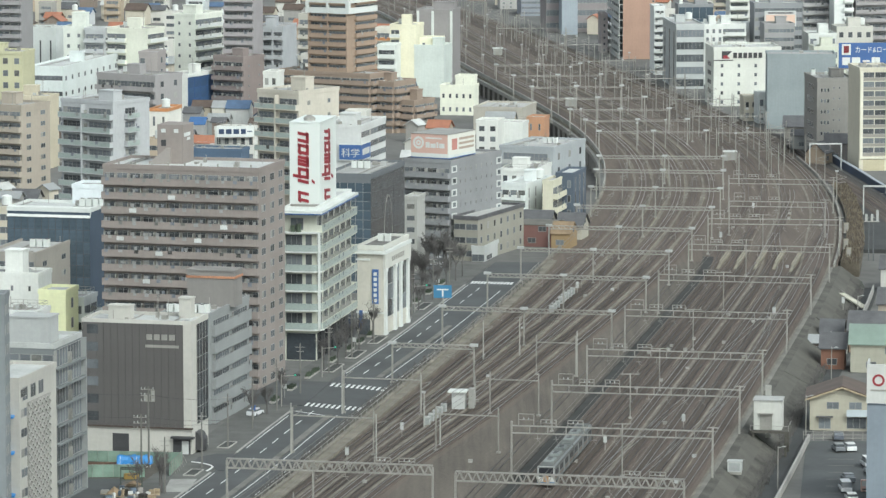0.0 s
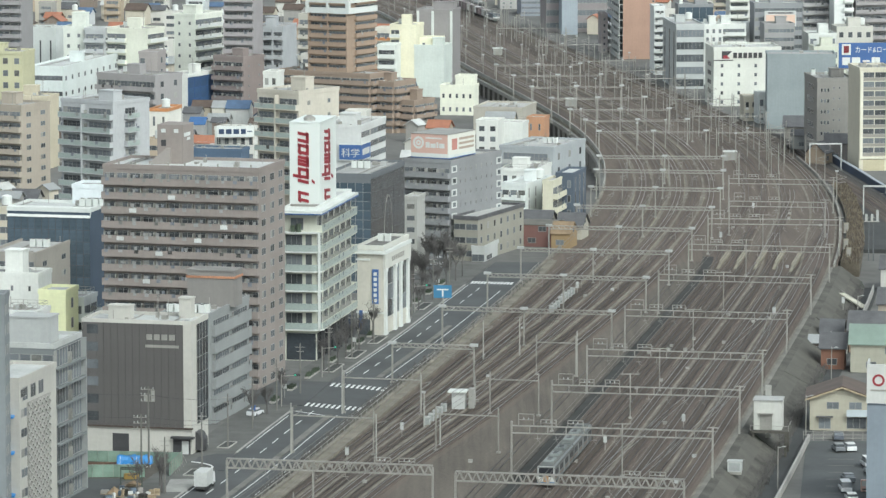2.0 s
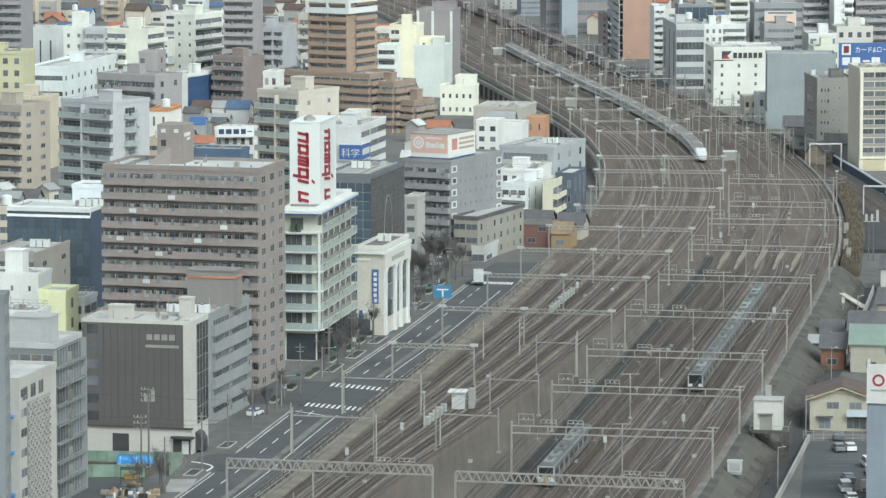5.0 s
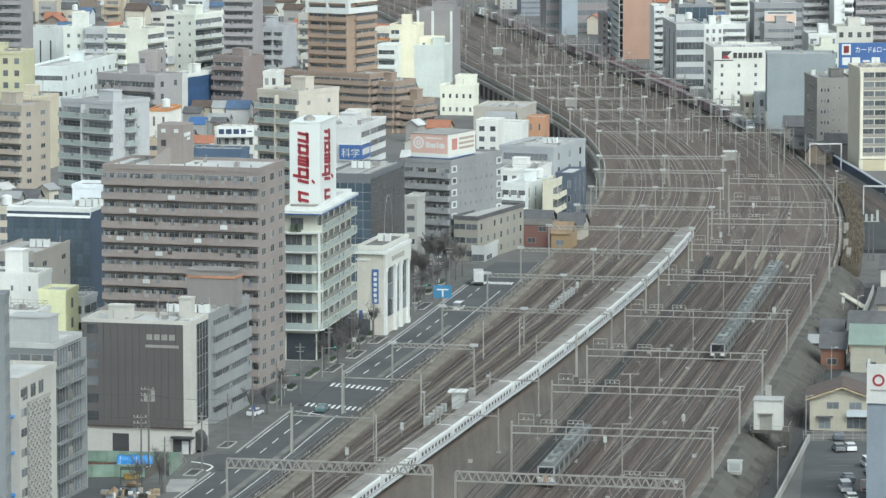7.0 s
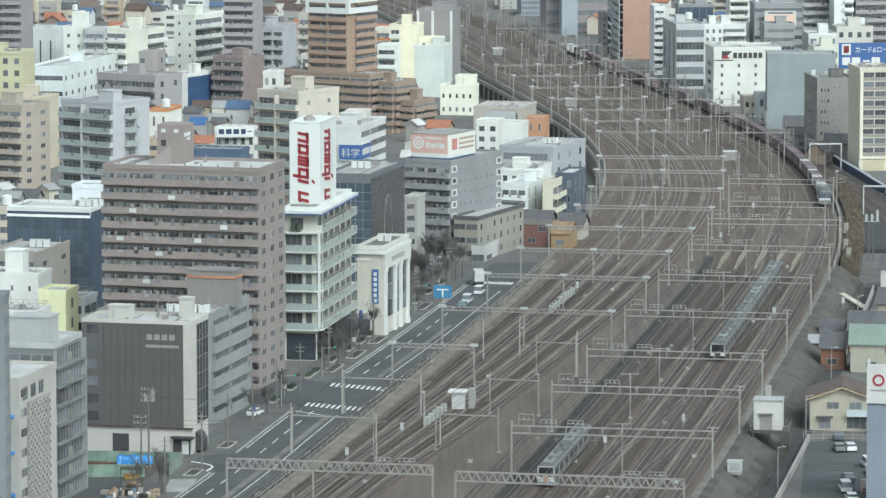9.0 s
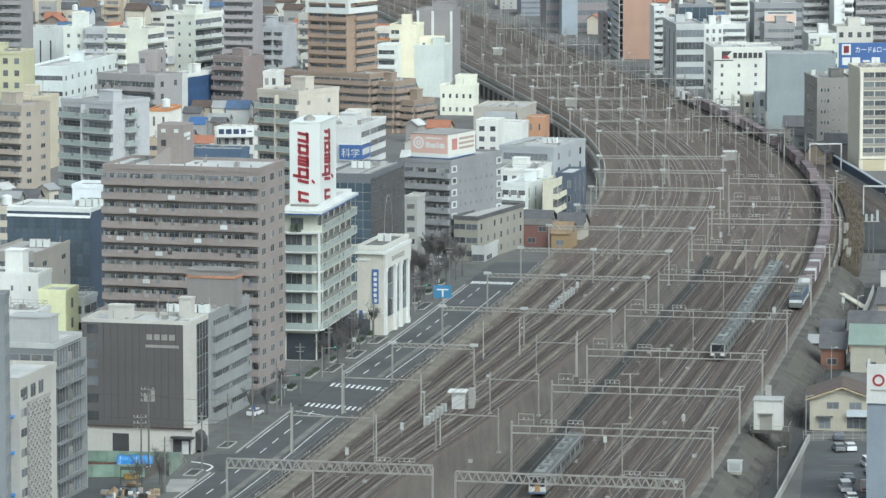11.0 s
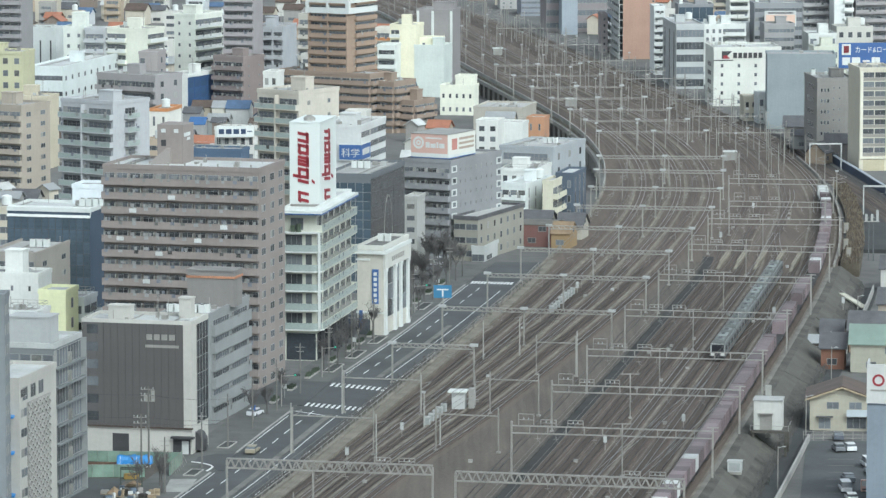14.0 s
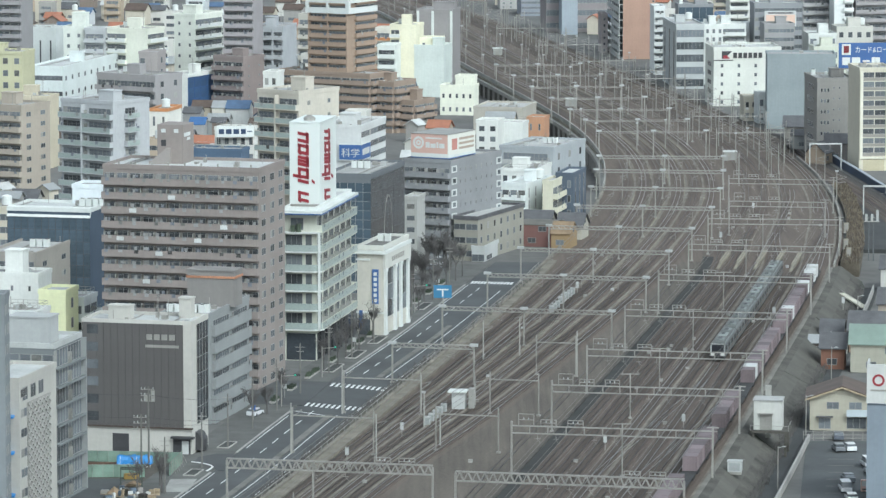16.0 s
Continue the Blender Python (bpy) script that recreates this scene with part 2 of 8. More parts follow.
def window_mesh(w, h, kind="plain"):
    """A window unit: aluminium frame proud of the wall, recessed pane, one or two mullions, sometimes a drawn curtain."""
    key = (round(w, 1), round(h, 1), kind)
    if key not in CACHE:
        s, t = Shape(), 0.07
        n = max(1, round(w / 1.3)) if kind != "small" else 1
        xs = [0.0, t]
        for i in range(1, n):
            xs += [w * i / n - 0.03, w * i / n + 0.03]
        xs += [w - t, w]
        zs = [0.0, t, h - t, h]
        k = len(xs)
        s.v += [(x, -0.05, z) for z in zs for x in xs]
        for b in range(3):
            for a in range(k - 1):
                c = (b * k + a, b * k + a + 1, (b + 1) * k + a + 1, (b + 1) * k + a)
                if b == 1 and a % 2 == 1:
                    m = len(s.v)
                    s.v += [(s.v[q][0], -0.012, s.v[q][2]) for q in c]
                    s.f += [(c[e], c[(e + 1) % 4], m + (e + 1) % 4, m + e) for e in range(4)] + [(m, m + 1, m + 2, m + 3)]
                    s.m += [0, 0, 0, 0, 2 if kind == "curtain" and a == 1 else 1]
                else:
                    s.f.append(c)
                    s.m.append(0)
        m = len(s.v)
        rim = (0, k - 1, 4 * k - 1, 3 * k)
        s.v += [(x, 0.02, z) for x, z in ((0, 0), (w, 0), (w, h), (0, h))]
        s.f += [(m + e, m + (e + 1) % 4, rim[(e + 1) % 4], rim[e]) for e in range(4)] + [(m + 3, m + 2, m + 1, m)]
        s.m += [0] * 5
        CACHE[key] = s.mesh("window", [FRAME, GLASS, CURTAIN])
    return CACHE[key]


def row_mesh(w, h, bays, span):
    """A whole storey of small windows on a far building."""
    key = ("row", round(w, 1), round(h, 1), bays, round(span, 1))
    if key not in CACHE:
        one, s = window_mesh(w, h), Shape()
        for i in range(bays):
            n = len(s.v)
            s.v += [(v.co.x + i * span, v.co.y, v.co.z) for v in one.vertices]
            s.f += [tuple(n + q for q in p.vertices) for p in one.polygons]
            s.m += [p.material_index for p in one.polygons]
        CACHE[key] = s.mesh("window_row", [FRAME, GLASS, CURTAIN])
    return CACHE[key]


def bank_mesh(w, h, heights):
    """The storeys of window strips on one face of a very distant building."""
    one, s = window_mesh(w, h), Shape()
    for z in heights:
        n = len(s.v)
        s.v += [(v.co.x, v.co.y, v.co.z + z) for v in one.vertices]
        s.f += [tuple(n + q for q in p.vertices) for p in one.polygons]
        s.m += [p.material_index for p in one.polygons]
    return s.mesh("window_bank", [FRAME, GLASS, CURTAIN])
def balcony_mesh(w, bays, deep, wall, rail, high, kind=0):
    """A storey's balcony: slab, rail, cap, partitions, and what stands on it: outdoor units, hung washing, poles."""
    key = ("b", round(w, 1), bays, deep, wall.name, rail.name, high, kind)
    if key not in CACHE:
        s = Shape()
        s.box(0, w, -deep, 0, -0.22, 0)
        s.box(0, w, -deep, -deep + 0.12, 0.0, high, 1)
        s.box(0, w, -deep - 0.03, -deep + 0.15, high, high + 0.06)
        s.box(0, 0.14, -deep + 0.12, 0, 0, high).box(w - 0.14, w, -deep + 0.12, 0, 0, high)
        for i in range(1, bays):
            x = w * i / bays
            s.box(x - 0.04, x + 0.04, -deep + 0.13, 0, 0, 1.9, 2)
        r = random.Random(int(w * 10) + bays * 7 + kind)
        for i in range(bays):
            x0, x1 = w * i / bays + 0.25, w * (i + 1) / bays - 0.25
            if x1 - x0 > 1.6 and high > 0.8:
                a = r.uniform(x0, x1 - 0.9)
                s.box(a, a + 0.8, -0.45, -0.12, 0.02, 0.75, 3)
                s.box(x0, x1, -deep + 0.35, -deep + 0.39, 1.75, 1.79, 3)
                for q in range(r.choice((0, 0, 1, 2, 3))):
                    a = r.uniform(x0, x1 - 0.6)
                    s.box(a, a + r.uniform(0.35, 0.6), -deep + 0.34, -deep + 0.37, 1.72 - r.uniform(0.4, 0.8), 1.74, r.choice((3, 3, 4, 5)))
                for q in range(r.choice((0, 1, 1))):
                    a = r.uniform(x0, x1 - 0.9)
                    s.box(a, a + r.uniform(0.5, 0.9), -deep - 0.08, -deep - 0.031, high - r.uniform(0.4, 0.7), high + 0.09, r.choice((3, 4, 5)))
        CACHE[key] = s.mesh("balcony", [wall, rail, PARTITION, surface("outdoor_unit", (0.24, 0.245, 0.24), 0.7, 0.25, 1.0), surface("faded_cloth", (0.17, 0.185, 0.21), 0.9, 0.3, 0.5), CURTAIN])
    return CACHE[key]


def dress(top, origin, turn, width, high, wall, spec, rng):
    """Puts storeys on one face. spec: style, floors, bays, and extras."""
    style, floors, bays = spec[0], spec[1], spec[2]
    ex = spec[3] if len(spec) > 3 else {}
    z0, z1 = ex.get("z0", 0.0), high - ex.get("top", 0.6)
    step = (z1 - z0) / floors
    a0, a1 = ex.get("a0", 0.0) * width, ex.get("a1", 1.0) * width
    span = (a1 - a0) / bays
    far = top.matrix_basis.translation.y > 1120
    base = Matrix.Translation(origin) @ Matrix.Rotation(turn, 4, "Z")
    at = lambda a, z, out=0.0: base @ Matrix.Translation((a, -out, z))
    if style == "bal":
        deep, rail, up = ex.get("deep", 1.3), ex.get("rail", wall), ex.get("high", 1.1)
        if far and top.matrix_basis.translation.y > 1700:
            strips = []
            for k in range(ex.get("first", 0), floors):
                part("balcony", balcony_mesh(a1 - a0, bays, deep, wall, rail, up, rng.randrange(5)), None, top, m=at(a0, z0 + k * step + 0.12))
                strips.append(z0 + k * step + 0.14)
            tagged(part("window_bank", bank_mesh(a1 - a0 - 0.8, step * ex.get("tall", 0.72), strips), None, top, m=at(a0 + 0.4, 0)), kind="stuff")
            return
        for k in range(ex.get("first", 0), floors):
            part("balcony", balcony_mesh(a1 - a0, bays, deep, wall, rail, up, rng.randrange(5)), None, top, m=at(a0, z0 + k * step + 0.12))
            if far:
                part("window", window_mesh(a1 - a0 - 0.8, step * ex.get("tall", 0.72)), None, top, m=at(a0 + 0.4, z0 + k * step + 0.14))
                continue
            for i in range(bays):
                wd = span * ex.get("fill", 0.84)
                part("window", window_mesh(wd, step * ex.get("tall", 0.72), rng.choice(("plain", "plain", "plain", "curtain"))), None, top, m=at(a0 + i * span + (span - wd) / 2, z0 + k * step + 0.14))
        for i in ex.get("pillars", ()):
            part("pillar", Shape().box(-0.2, 0.2, -deep - 0.06, 0, 0, z1 - z0), wall, top, m=at(a0 + (a1 - a0) * i, z0))
    elif style == "win":
        fw, fh, sill = ex.get("fw", 0.5), ex.get("fh", 0.5), ex.get("sill", 0.28)
        for k in range(ex.get("first", 0), floors):
            if bays > 1 and top.matrix_basis.translation.y > 1300:
                tagged(part("window_row", row_mesh(span * fw, step * fh, bays, span), None, top, m=at(a0 + span * (1 - fw) / 2, z0 + (k + sill) * step)), kind="stuff")
                continue
            for i in range(bays):
                part("window", window_mesh(span * fw, step * fh, rng.choice(("plain", "plain", "plain", "curtain"))), None, top,
                     m=at(a0 + i * span + span * (1 - fw) / 2, z0 + (k + sill) * step))
    elif style == "rib":
        fh, sill = ex.get("fh", 0.45), ex.get("sill", 0.32)
        if far:
            span, bays = a1 - a0, 1
            if top.matrix_basis.translation.y > 1700:
                strips = [z0 + (k + sill) * step for k in range(ex.get("first", 0), floors)]
                tagged(part("window_bank", bank_mesh(span - 0.12, step * fh, strips), None, top, m=at(a0 + 0.06, 0)), kind="stuff")
                return
        for k in range(ex.get("first", 0), floors):
            for i in range(bays):
                part("window", window_mesh(span - 0.12, step * fh, rng.choice(("plain", "plain", "plain", "curtain"))), None, top, m=at(a0 + i * span + 0.06, z0 + (k + sill) * step))
    elif style == "cur":
        key = ("c", round(span, 2), round(step, 2), ex.get("tint", GLASS).name)
        if key not in CACHE:
            s = Shape().box(0.04, span - 0.04, -0.06, 0, 0.04, step - 0.04, 1)
            s.box(0, span, -0.09, 0, -0.04, 0.04).box(-0.04, 0.04, -0.1, 0, 0.04, step - 0.04)
            CACHE[key] = s.mesh("glass_panel", [ex.get("bar", FRAME), ex.get("tint", GLASS)])
        for k in range(floors):
            for i in range(bays):
                part("glass_panel", CACHE[key], None, top, m=at(a0 + i * span, z0 + k * step))


def water_tank(parent, x, y, z):
    part("water_tank", Shape().cyl(x, y, 1.2, z + 0.6, z + 2.6, k=14).cyl(x, y, 1.2, z + 2.6, z + 2.95, k=14, r2=0.3).box(x - 1, x + 1, y - 1, y + 1, z, z + 0.6, 1), [WHITE, STEEL], parent)


def building(name, label, xy, rot, w, d, h, rgb, front=None, right=None, left=None, roof="flat", base=None, extras=(), group="", category="building"):
    """A flat-roofed building; its near face is y = 0 and looks to the south when rot is 0. Origin at its near left corner on the ground."""
    rng = random.Random(int(xy[0] * 37 + xy[1] * 11))
    wall = wall_paint(rgb)
    top = thing(name, pose(xy[0], xy[1], 0, 0, 0, rot), label, category, group)
    DIMS[top.name] = (w, d, h)
    FEET.append((xy[0], xy[1], radians(rot), w, d))
    s = Shape().box(0, w, 0, d, 0, h - 0.35)
    part("wall", s, wall, top)
    p = Shape()
    e = 0.12
    p.box(-e, w + e, -e, 0.28, h - 0.35, h + 0.55).box(-e, w + e, d - 0.28, d + e, h - 0.35, h + 0.55)
    p.box(-e, 0.28, 0.28, d - 0.28, h - 0.35, h + 0.55).box(w - 0.28, w + e, 0.28, d - 0.28, h - 0.35, h + 0.55)
    part("parapet", p, base or wall, top)
    part("roof", Shape().box(0.28, w - 0.28, 0.28, d - 0.28, h - 0.35, h), {"pale": ROOFPALE, "dark": TILE}.get(roof, ROOF), top)
    for spec, origin, turn, width in ((front, (0, 0, 0), 0, w), (right, (w, 0, 0), math.pi / 2, d), (left, (0, d, 0), -math.pi / 2, d)):
        if spec:
            dress(top, origin, turn, width, h, wall, spec, rng)
    if not extras and w > 6 and d > 9 and h > 9:
        pick = rng.random()
        extras = (("hut", rng.uniform(0.15, 0.55), rng.uniform(0.3, 0.5), min(4.5, w * 0.35), 3.2, rng.uniform(2.2, 3.2)),) + ((("tank", 0.8, 0.7),) if pick < 0.14 else (("ac", 0.1, 0.75, 1),) if pick < 0.75 else ()) + ((("mast", 0.75, 0.4, 5.0),) if pick > 0.5 else ())
    if w > 8 and d > 7 and xy[1] < 1420:
        q = Shape()
        for i in range(rng.randrange(3, 7)):
            a, b = rng.uniform(0.8, w - 2.2), rng.uniform(0.8, d - 2.2)
            q.box(a, a + rng.uniform(0.4, 1.3), b, b + rng.uniform(0.4, 1.2), h, h + rng.uniform(0.3, 1.2), rng.choice((0, 0, 1)))
        for i in range(4):
            a, b = rng.uniform(0.8, w - 0.8), rng.uniform(0.8, d - 0.8)
            if i % 2:
                q.bar((a, 0.6, h + 0.2), (a, d - 0.6, h + 0.2), 0.09)
            else:
                q.bar((a, b, h), (a, b, h + rng.uniform(1.2, 3.5)), 0.05)
        tagged(part("roof_pipework", q, [STEEL, CAPGREY], top), kind="stuff")
    for ex in extras:
        kind, a, b = ex[0], ex[1] * w, ex[2] * d
        if kind == "hut":
            ww, dd, hh = ex[3:6]
            part("stair_hut", Shape().box(a, a + ww, b, b + dd, h, h + hh).box(a - 0.15, a + ww + 0.15, b - 0.15, b + dd + 0.15, h + hh, h + hh + 0.25), wall_paint(ex[6]) if len(ex) > 6 else wall, top)
        elif kind == "ac":
            for i in range(ex[3]):
                part("air_conditioner", Shape().box(a + i * 1.5, a + i * 1.5 + 1.15, b, b + 1.0, h + 0.15, h + 1.75).cyl(a + i * 1.5 + 0.57, b + 0.5, 0.4, h + 1.75, h + 1.85, 1, 10), [WHITE, DARK], top)
        elif kind == "tank":
            water_tank(top, a, b, h)
        elif kind == "mast":
            part("mast", Shape().bar((a, b, h), (a, b, h + ex[3]), 0.06).bar((a - 0.7, b, h + ex[3] * 0.9), (a + 0.7, b, h + ex[3] * 0.9), 0.03).bar((a - 0.5, b, h + ex[3] * 0.75), (a + 0.5, b, h + ex[3] * 0.75), 0.03), STEEL, top)
        elif kind == "rail":
            r = Shape()
            for (x0, y0, x1, y1) in ((0.4, 0.4, w - 0.4, 0.4), (w - 0.4, 0.4, w - 0.4, d - 0.4), (0.4, d - 0.4, w - 0.4, d - 0.4), (0.4, 0.4, 0.4, d - 0.4)):
                for zz in (0.9, 1.5):
                    r.bar((x0, y0, h + zz), (x1, y1, h + zz), 0.03)
                k = max(2, int(math.hypot(x1 - x0, y1 - y0) / 1.8))
                for i in range(k + 1):
                    r.bar((x0 + (x1 - x0) * i / k, y0 + (y1 - y0) * i / k, h), (x0 + (x1 - x0) * i / k, y0 + (y1 - y0) * i / k, h + 1.5), 0.025)
            part("railing", r, STEEL, top)
    return top


def house(xy, rot, w, d, h, rgb, roof_mat, label, over=0.5, rise=0.35, sunk=False):
    """A small house with a gabled roof, ridge along its width, and a few windows."""
    at = pose(xy[0], xy[1], 0, 0, 0, rot)
    top = thing("house", below(at) if sunk else at, label, "house", "houses")
    FEET.append((xy[0], xy[1], radians(rot), w, d))
    wall = wall_paint(rgb)
    r = h + d * rise
    s = Shape().box(0, w, 0, d, 0, h)
    for x in (0.0, w):
        pts = [(x, 0, h), (x, d, h), (x, d / 2, r)]
        s.face(pts if x == 0.0 else pts[::-1])
    part("wall", s, wall, top)
    t, slope = 0.18, rise
    q = Shape()
    prof = [(-over, h - over * slope * 2 * 0.5), (d / 2, r + 0.05), (d + over, h - over * slope * 2 * 0.5)]
    ring = [(y, z) for y, z in prof] + [(y, z + t) for y, z in reversed(prof)]
    q.loft([[(x, y, z) for y, z in ring] for x in (-over, w + over)])
    part("roof", q, roof_mat, top)
    for k in range(max(1, round(h / 3)) if xy[1] < 1150 else 1 if xy[1] < 1800 else 0):
        part("window", window_mesh(2.0 if xy[1] < 1300 else 3.2, 1.3), None, top, m=Matrix.Translation((w * (0.25 + 0.3 * k), 0, 0.9 + k * 2.8)))
    if xy[1] < 1200:
        part("window", window_mesh(1.5, 1.2), None, top, m=Matrix.Translation((w, d * 0.4, 3.6)) @ Matrix.Rotation(math.pi / 2, 4, "Z"))
    return top


def smooth(vals):
    """The points of a line given by its eastings, about every 5 m, lengthened straight at both ends."""
    out = [(vals[0] - 0.2 * 5 * k, 560 - 5 * k) for k in range(165, 0, -1)]
    for i in range(len(vals) - 1):
        p0, p1, p2, p3 = vals[max(0, i - 1)], vals[i], vals[i + 1], vals[min(len(vals) - 1, i + 2)]
        for k in range(11):
            t = k / 11
            x = 0.5 * (2 * p1 + (p2 - p0) * t + (2 * p0 - 5 * p1 + 4 * p2 - p3) * t * t + (3 * p1 - p0 - 3 * p2 + p3) * t ** 3)
            out.append((x, 560 + 55 * (i + t)))
    return out + [(vals[-1] - 0.3 * 5 * k, 2100 + 5 * k) for k in range(0, 125)]


WEST, FAST, EAST, YARD = smooth(EDGE_WEST), smooth(HIGH_SPEED), smooth(EDGE_EAST), smooth(YARD_WEST)


KERB = [p for p in smooth(ROAD_EAST + [38.0]) if p[1] < 1090]


def east(line, off, y0, y1):
    """The stretch of a line between two northings, moved east by off."""
    return [(x + off * 1.02, y) for x, y in line if y0 <= y <= y1]


OFFS = ([p[0] for p in BRANCH_OFF], [p[1] for p in BRANCH_OFF])
BRANCH = [(x + float(np.interp(y, *OFFS)), y) for x, y in EAST if y > 555]
BRANCH_WEST = [(x - 3.4 * max(0.0, min(1.0, (1290 - y) / 90)), y) for x, y in BRANCH]


def between(f):
    """A line in the railway: 0 is the western edge, 1 the high-speed line, 2 the yard's western edge, 3 the eastern edge."""
    a, b, k = (WEST, FAST, f) if f <= 1 else (FAST, YARD, f - 1) if f < 2 else (YARD, EAST, f - 2)
    return [(p[0] + (q[0] - p[0]) * k, p[1]) for p, q in zip(a, b)]


def shifted(line, off):
    """The line moved by off metres to its right (east)."""
    out = []
    for i, p in enumerate(line):
        a, b = line[max(0, i - 1)], line[min(len(line) - 1, i + 1)]
        dx, dy = b[0] - a[0], b[1] - a[1]
        n = math.hypot(dx, dy)
        out.append((p[0] + dy / n * off, p[1] - dx / n * off))
    return out


def upto(line, y0, y1):
    return [p for p in line if y0 <= p[1] <= y1]


def sheet(name, left, right, z0, z1, mats, parent=None, label="", kind="structure", category=""):
    """A slab between two lines of equal length."""
    s = Shape()
    s.loft([[(l[0], l[1], z1), (l[0], l[1], z0), (r[0], r[1], z0), (r[0], r[1], z1)] for l, r in zip(left, right)])
    ob = part(name, s, mats, parent, label)
    return ob if parent else tagged(ob, label, category, "", kind)


# ---- ground, railway bed, road ----
def low(y):
    """Depth of the street beside the viaduct below the rails."""
    return -5.5 * max(0.0, min(1.0, (y - 1150) / 60, (1640 - y) / 60))


DROP = 3.5


def low_east(y):
    """Depth of the streets east of the railway below the rails."""
    return -DROP * max(0.0, min(1.0, (1050 - y) / 60))


def below(m):
    """Moves a pose from the level of the rails down to the lower eastern streets, along the line of sight from the high viewpoint."""
    return Matrix.Translation(EYE) @ Matrix.Scale(1 + DROP / EYE[2], 4) @ Matrix.Translation((-EYE[0], -EYE[1], -EYE[2])) @ m


g, rows_ = Shape(), []
edge = upto(WEST, 0, 2700)
for p in [(edge[0][0], -1500)] + edge + [(edge[-1][0], 4900)]:
    z, d = low(p[1]), low_east(p[1])
    e = float(np.interp(p[1], [q[1] for q in EAST], [q[0] for q in EAST]))
    rows_.append([(-4000, p[1], 0), (p[0] - 13.0, p[1], 0), (p[0] - 12.8, p[1], z), (p[0] - 0.75, p[1], z), (p[0] - 0.7, p[1], 0), (e - 0.3, p[1], 0), (e + 0.1, p[1], d * 1.02), (4000, p[1], d)])
g.loft([r[::-1] for r in rows_], closed=False)
tagged(part("ground", g, GROUND), "grey-brown city ground between the buildings", "ground", "", "structure")
sheet("railway_bed", WEST, EAST, -0.3, 0.06, BALLAST, label="brown ballast bed of the railway", category="railway bed")
LEFT_TRACKS = (0.19, 0.36, 0.53, 0.69, 0.84, 1.0)
RIGHT_TRACKS = (2.125, 2.215, 2.3, 2.4, 2.5, 2.595, 2.685, 2.775, 2.866)
# sidings that run into their neighbour at a set of points
SHINY = (0.36, 0.69, 1.0, 2.4, 2.595, 2.775, 2.866)
JOINS = {2.215: 2.3, 2.4: 2.5, 2.685: 2.866, 2.595: 2.5, 2.775: 2.866}
for f in LEFT_TRACKS + RIGHT_TRACKS:
    line = upto(between(f), -260, 2720)
    if f in JOINS:
        line = upto(line, -260, 1065)
        other = upto(between(JOINS[f]), -260, 1065)
        ease = [max(0.0, min(1.0, (p[1] - 985) / 95)) for p in line]
        line = [(p[0] + (q[0] - p[0]) * (3 * k * k - 2 * k ** 3), p[1]) for p, q, k in zip(line, other, ease)]
    tr = thing("railway_track", pose(0, 0, 0), "rusty ballasted railway track with two steel rails", "railway track", "railway tracks", "structure")
    sheet("trackbed", shifted(line, -1.35), shifted(line, 1.35), 0.03, 0.15 - 0.006 * list(JOINS).index(f) if f in JOINS else 0.16, BALLAST2, tr)
    for off in (-0.57, 0.57):
        sheet("rail", shifted(line, off - 0.05), shifted(line, off + 0.05), 0.16, 0.27, RAILTOP if f in SHINY else RAIL, tr)
    sl = Shape()
    near = upto(line, 600, 1000)
    for i in range(len(near) - 1):
        p, q = near[i], near[i + 1]
        n = math.hypot(q[0] - p[0], q[1] - p[1])
        ux, uy = (q[0] - p[0]) / n, (q[1] - p[1]) / n
        for k in range(7):
            cx, cy = p[0] + ux * n * k / 7, p[1] + uy * n * k / 7
            c = [(cx + uy * a + ux * b, cy - ux * a + uy * b) for a, b in ((-1.05, -0.12), (1.05, -0.12), (1.05, 0.12), (-1.05, 0.12))]
            sl.face([(x, y, 0.2) for x, y in c])
    tagged(part("sleepers", sl, SLEEPER, tr), kind="stuff")
    wire = thing("overhead_wire", pose(0, 0, 0), "thin overhead contact and carrier wires", "overhead wire", "overhead wires", "structure")
    for nm, zz in (("contact_wire", 5.3), ("carrier_wire", 6.2)):
        sheet(nm, shifted(line, -0.022), shifted(line, 0.022), zz, zz + 0.045, WIRE, wire)

# crossovers between neighbouring tracks
for fa, fb, y0, y1 in ((2.4, 2.5, 720, 790), (2.595, 2.685, 705, 770), (2.685, 2.775, 740, 812), (2.775, 2.866, 790, 860), (2.5, 2.595, 770, 838), (2.3, 2.215, 830, 900), (2.595, 2.685, 860, 925), (2.775, 2.685, 880, 950), (0.36, 0.53, 850, 930), (0.69, 0.53, 940, 1020), (0.19, 0.36, 760, 830), (2.5, 2.595, 1090, 1160), (2.775, 2.866, 1110, 1180)):
    a, b = upto(between(fa), y0, y1), upto(between(fb), y0, y1)
    ks = [i / (len(a) - 1) for i in range(len(a))]
    line = [(p[0] + (q[0] - p[0]) * (3 * k * k - 2 * k ** 3), p[1]) for p, q, k in zip(a, b, ks)]
    cr = thing("crossover_track", pose(0, 0, 0), "curved crossover between two tracks", "railway track", "crossovers", "structure")
    for off in (-0.57, 0.57):
        sheet("rail", shifted(line, off - 0.045), shifted(line, off + 0.045), 0.17, 0.265, RAILTOP if fa > 2.35 else RAIL, cr)

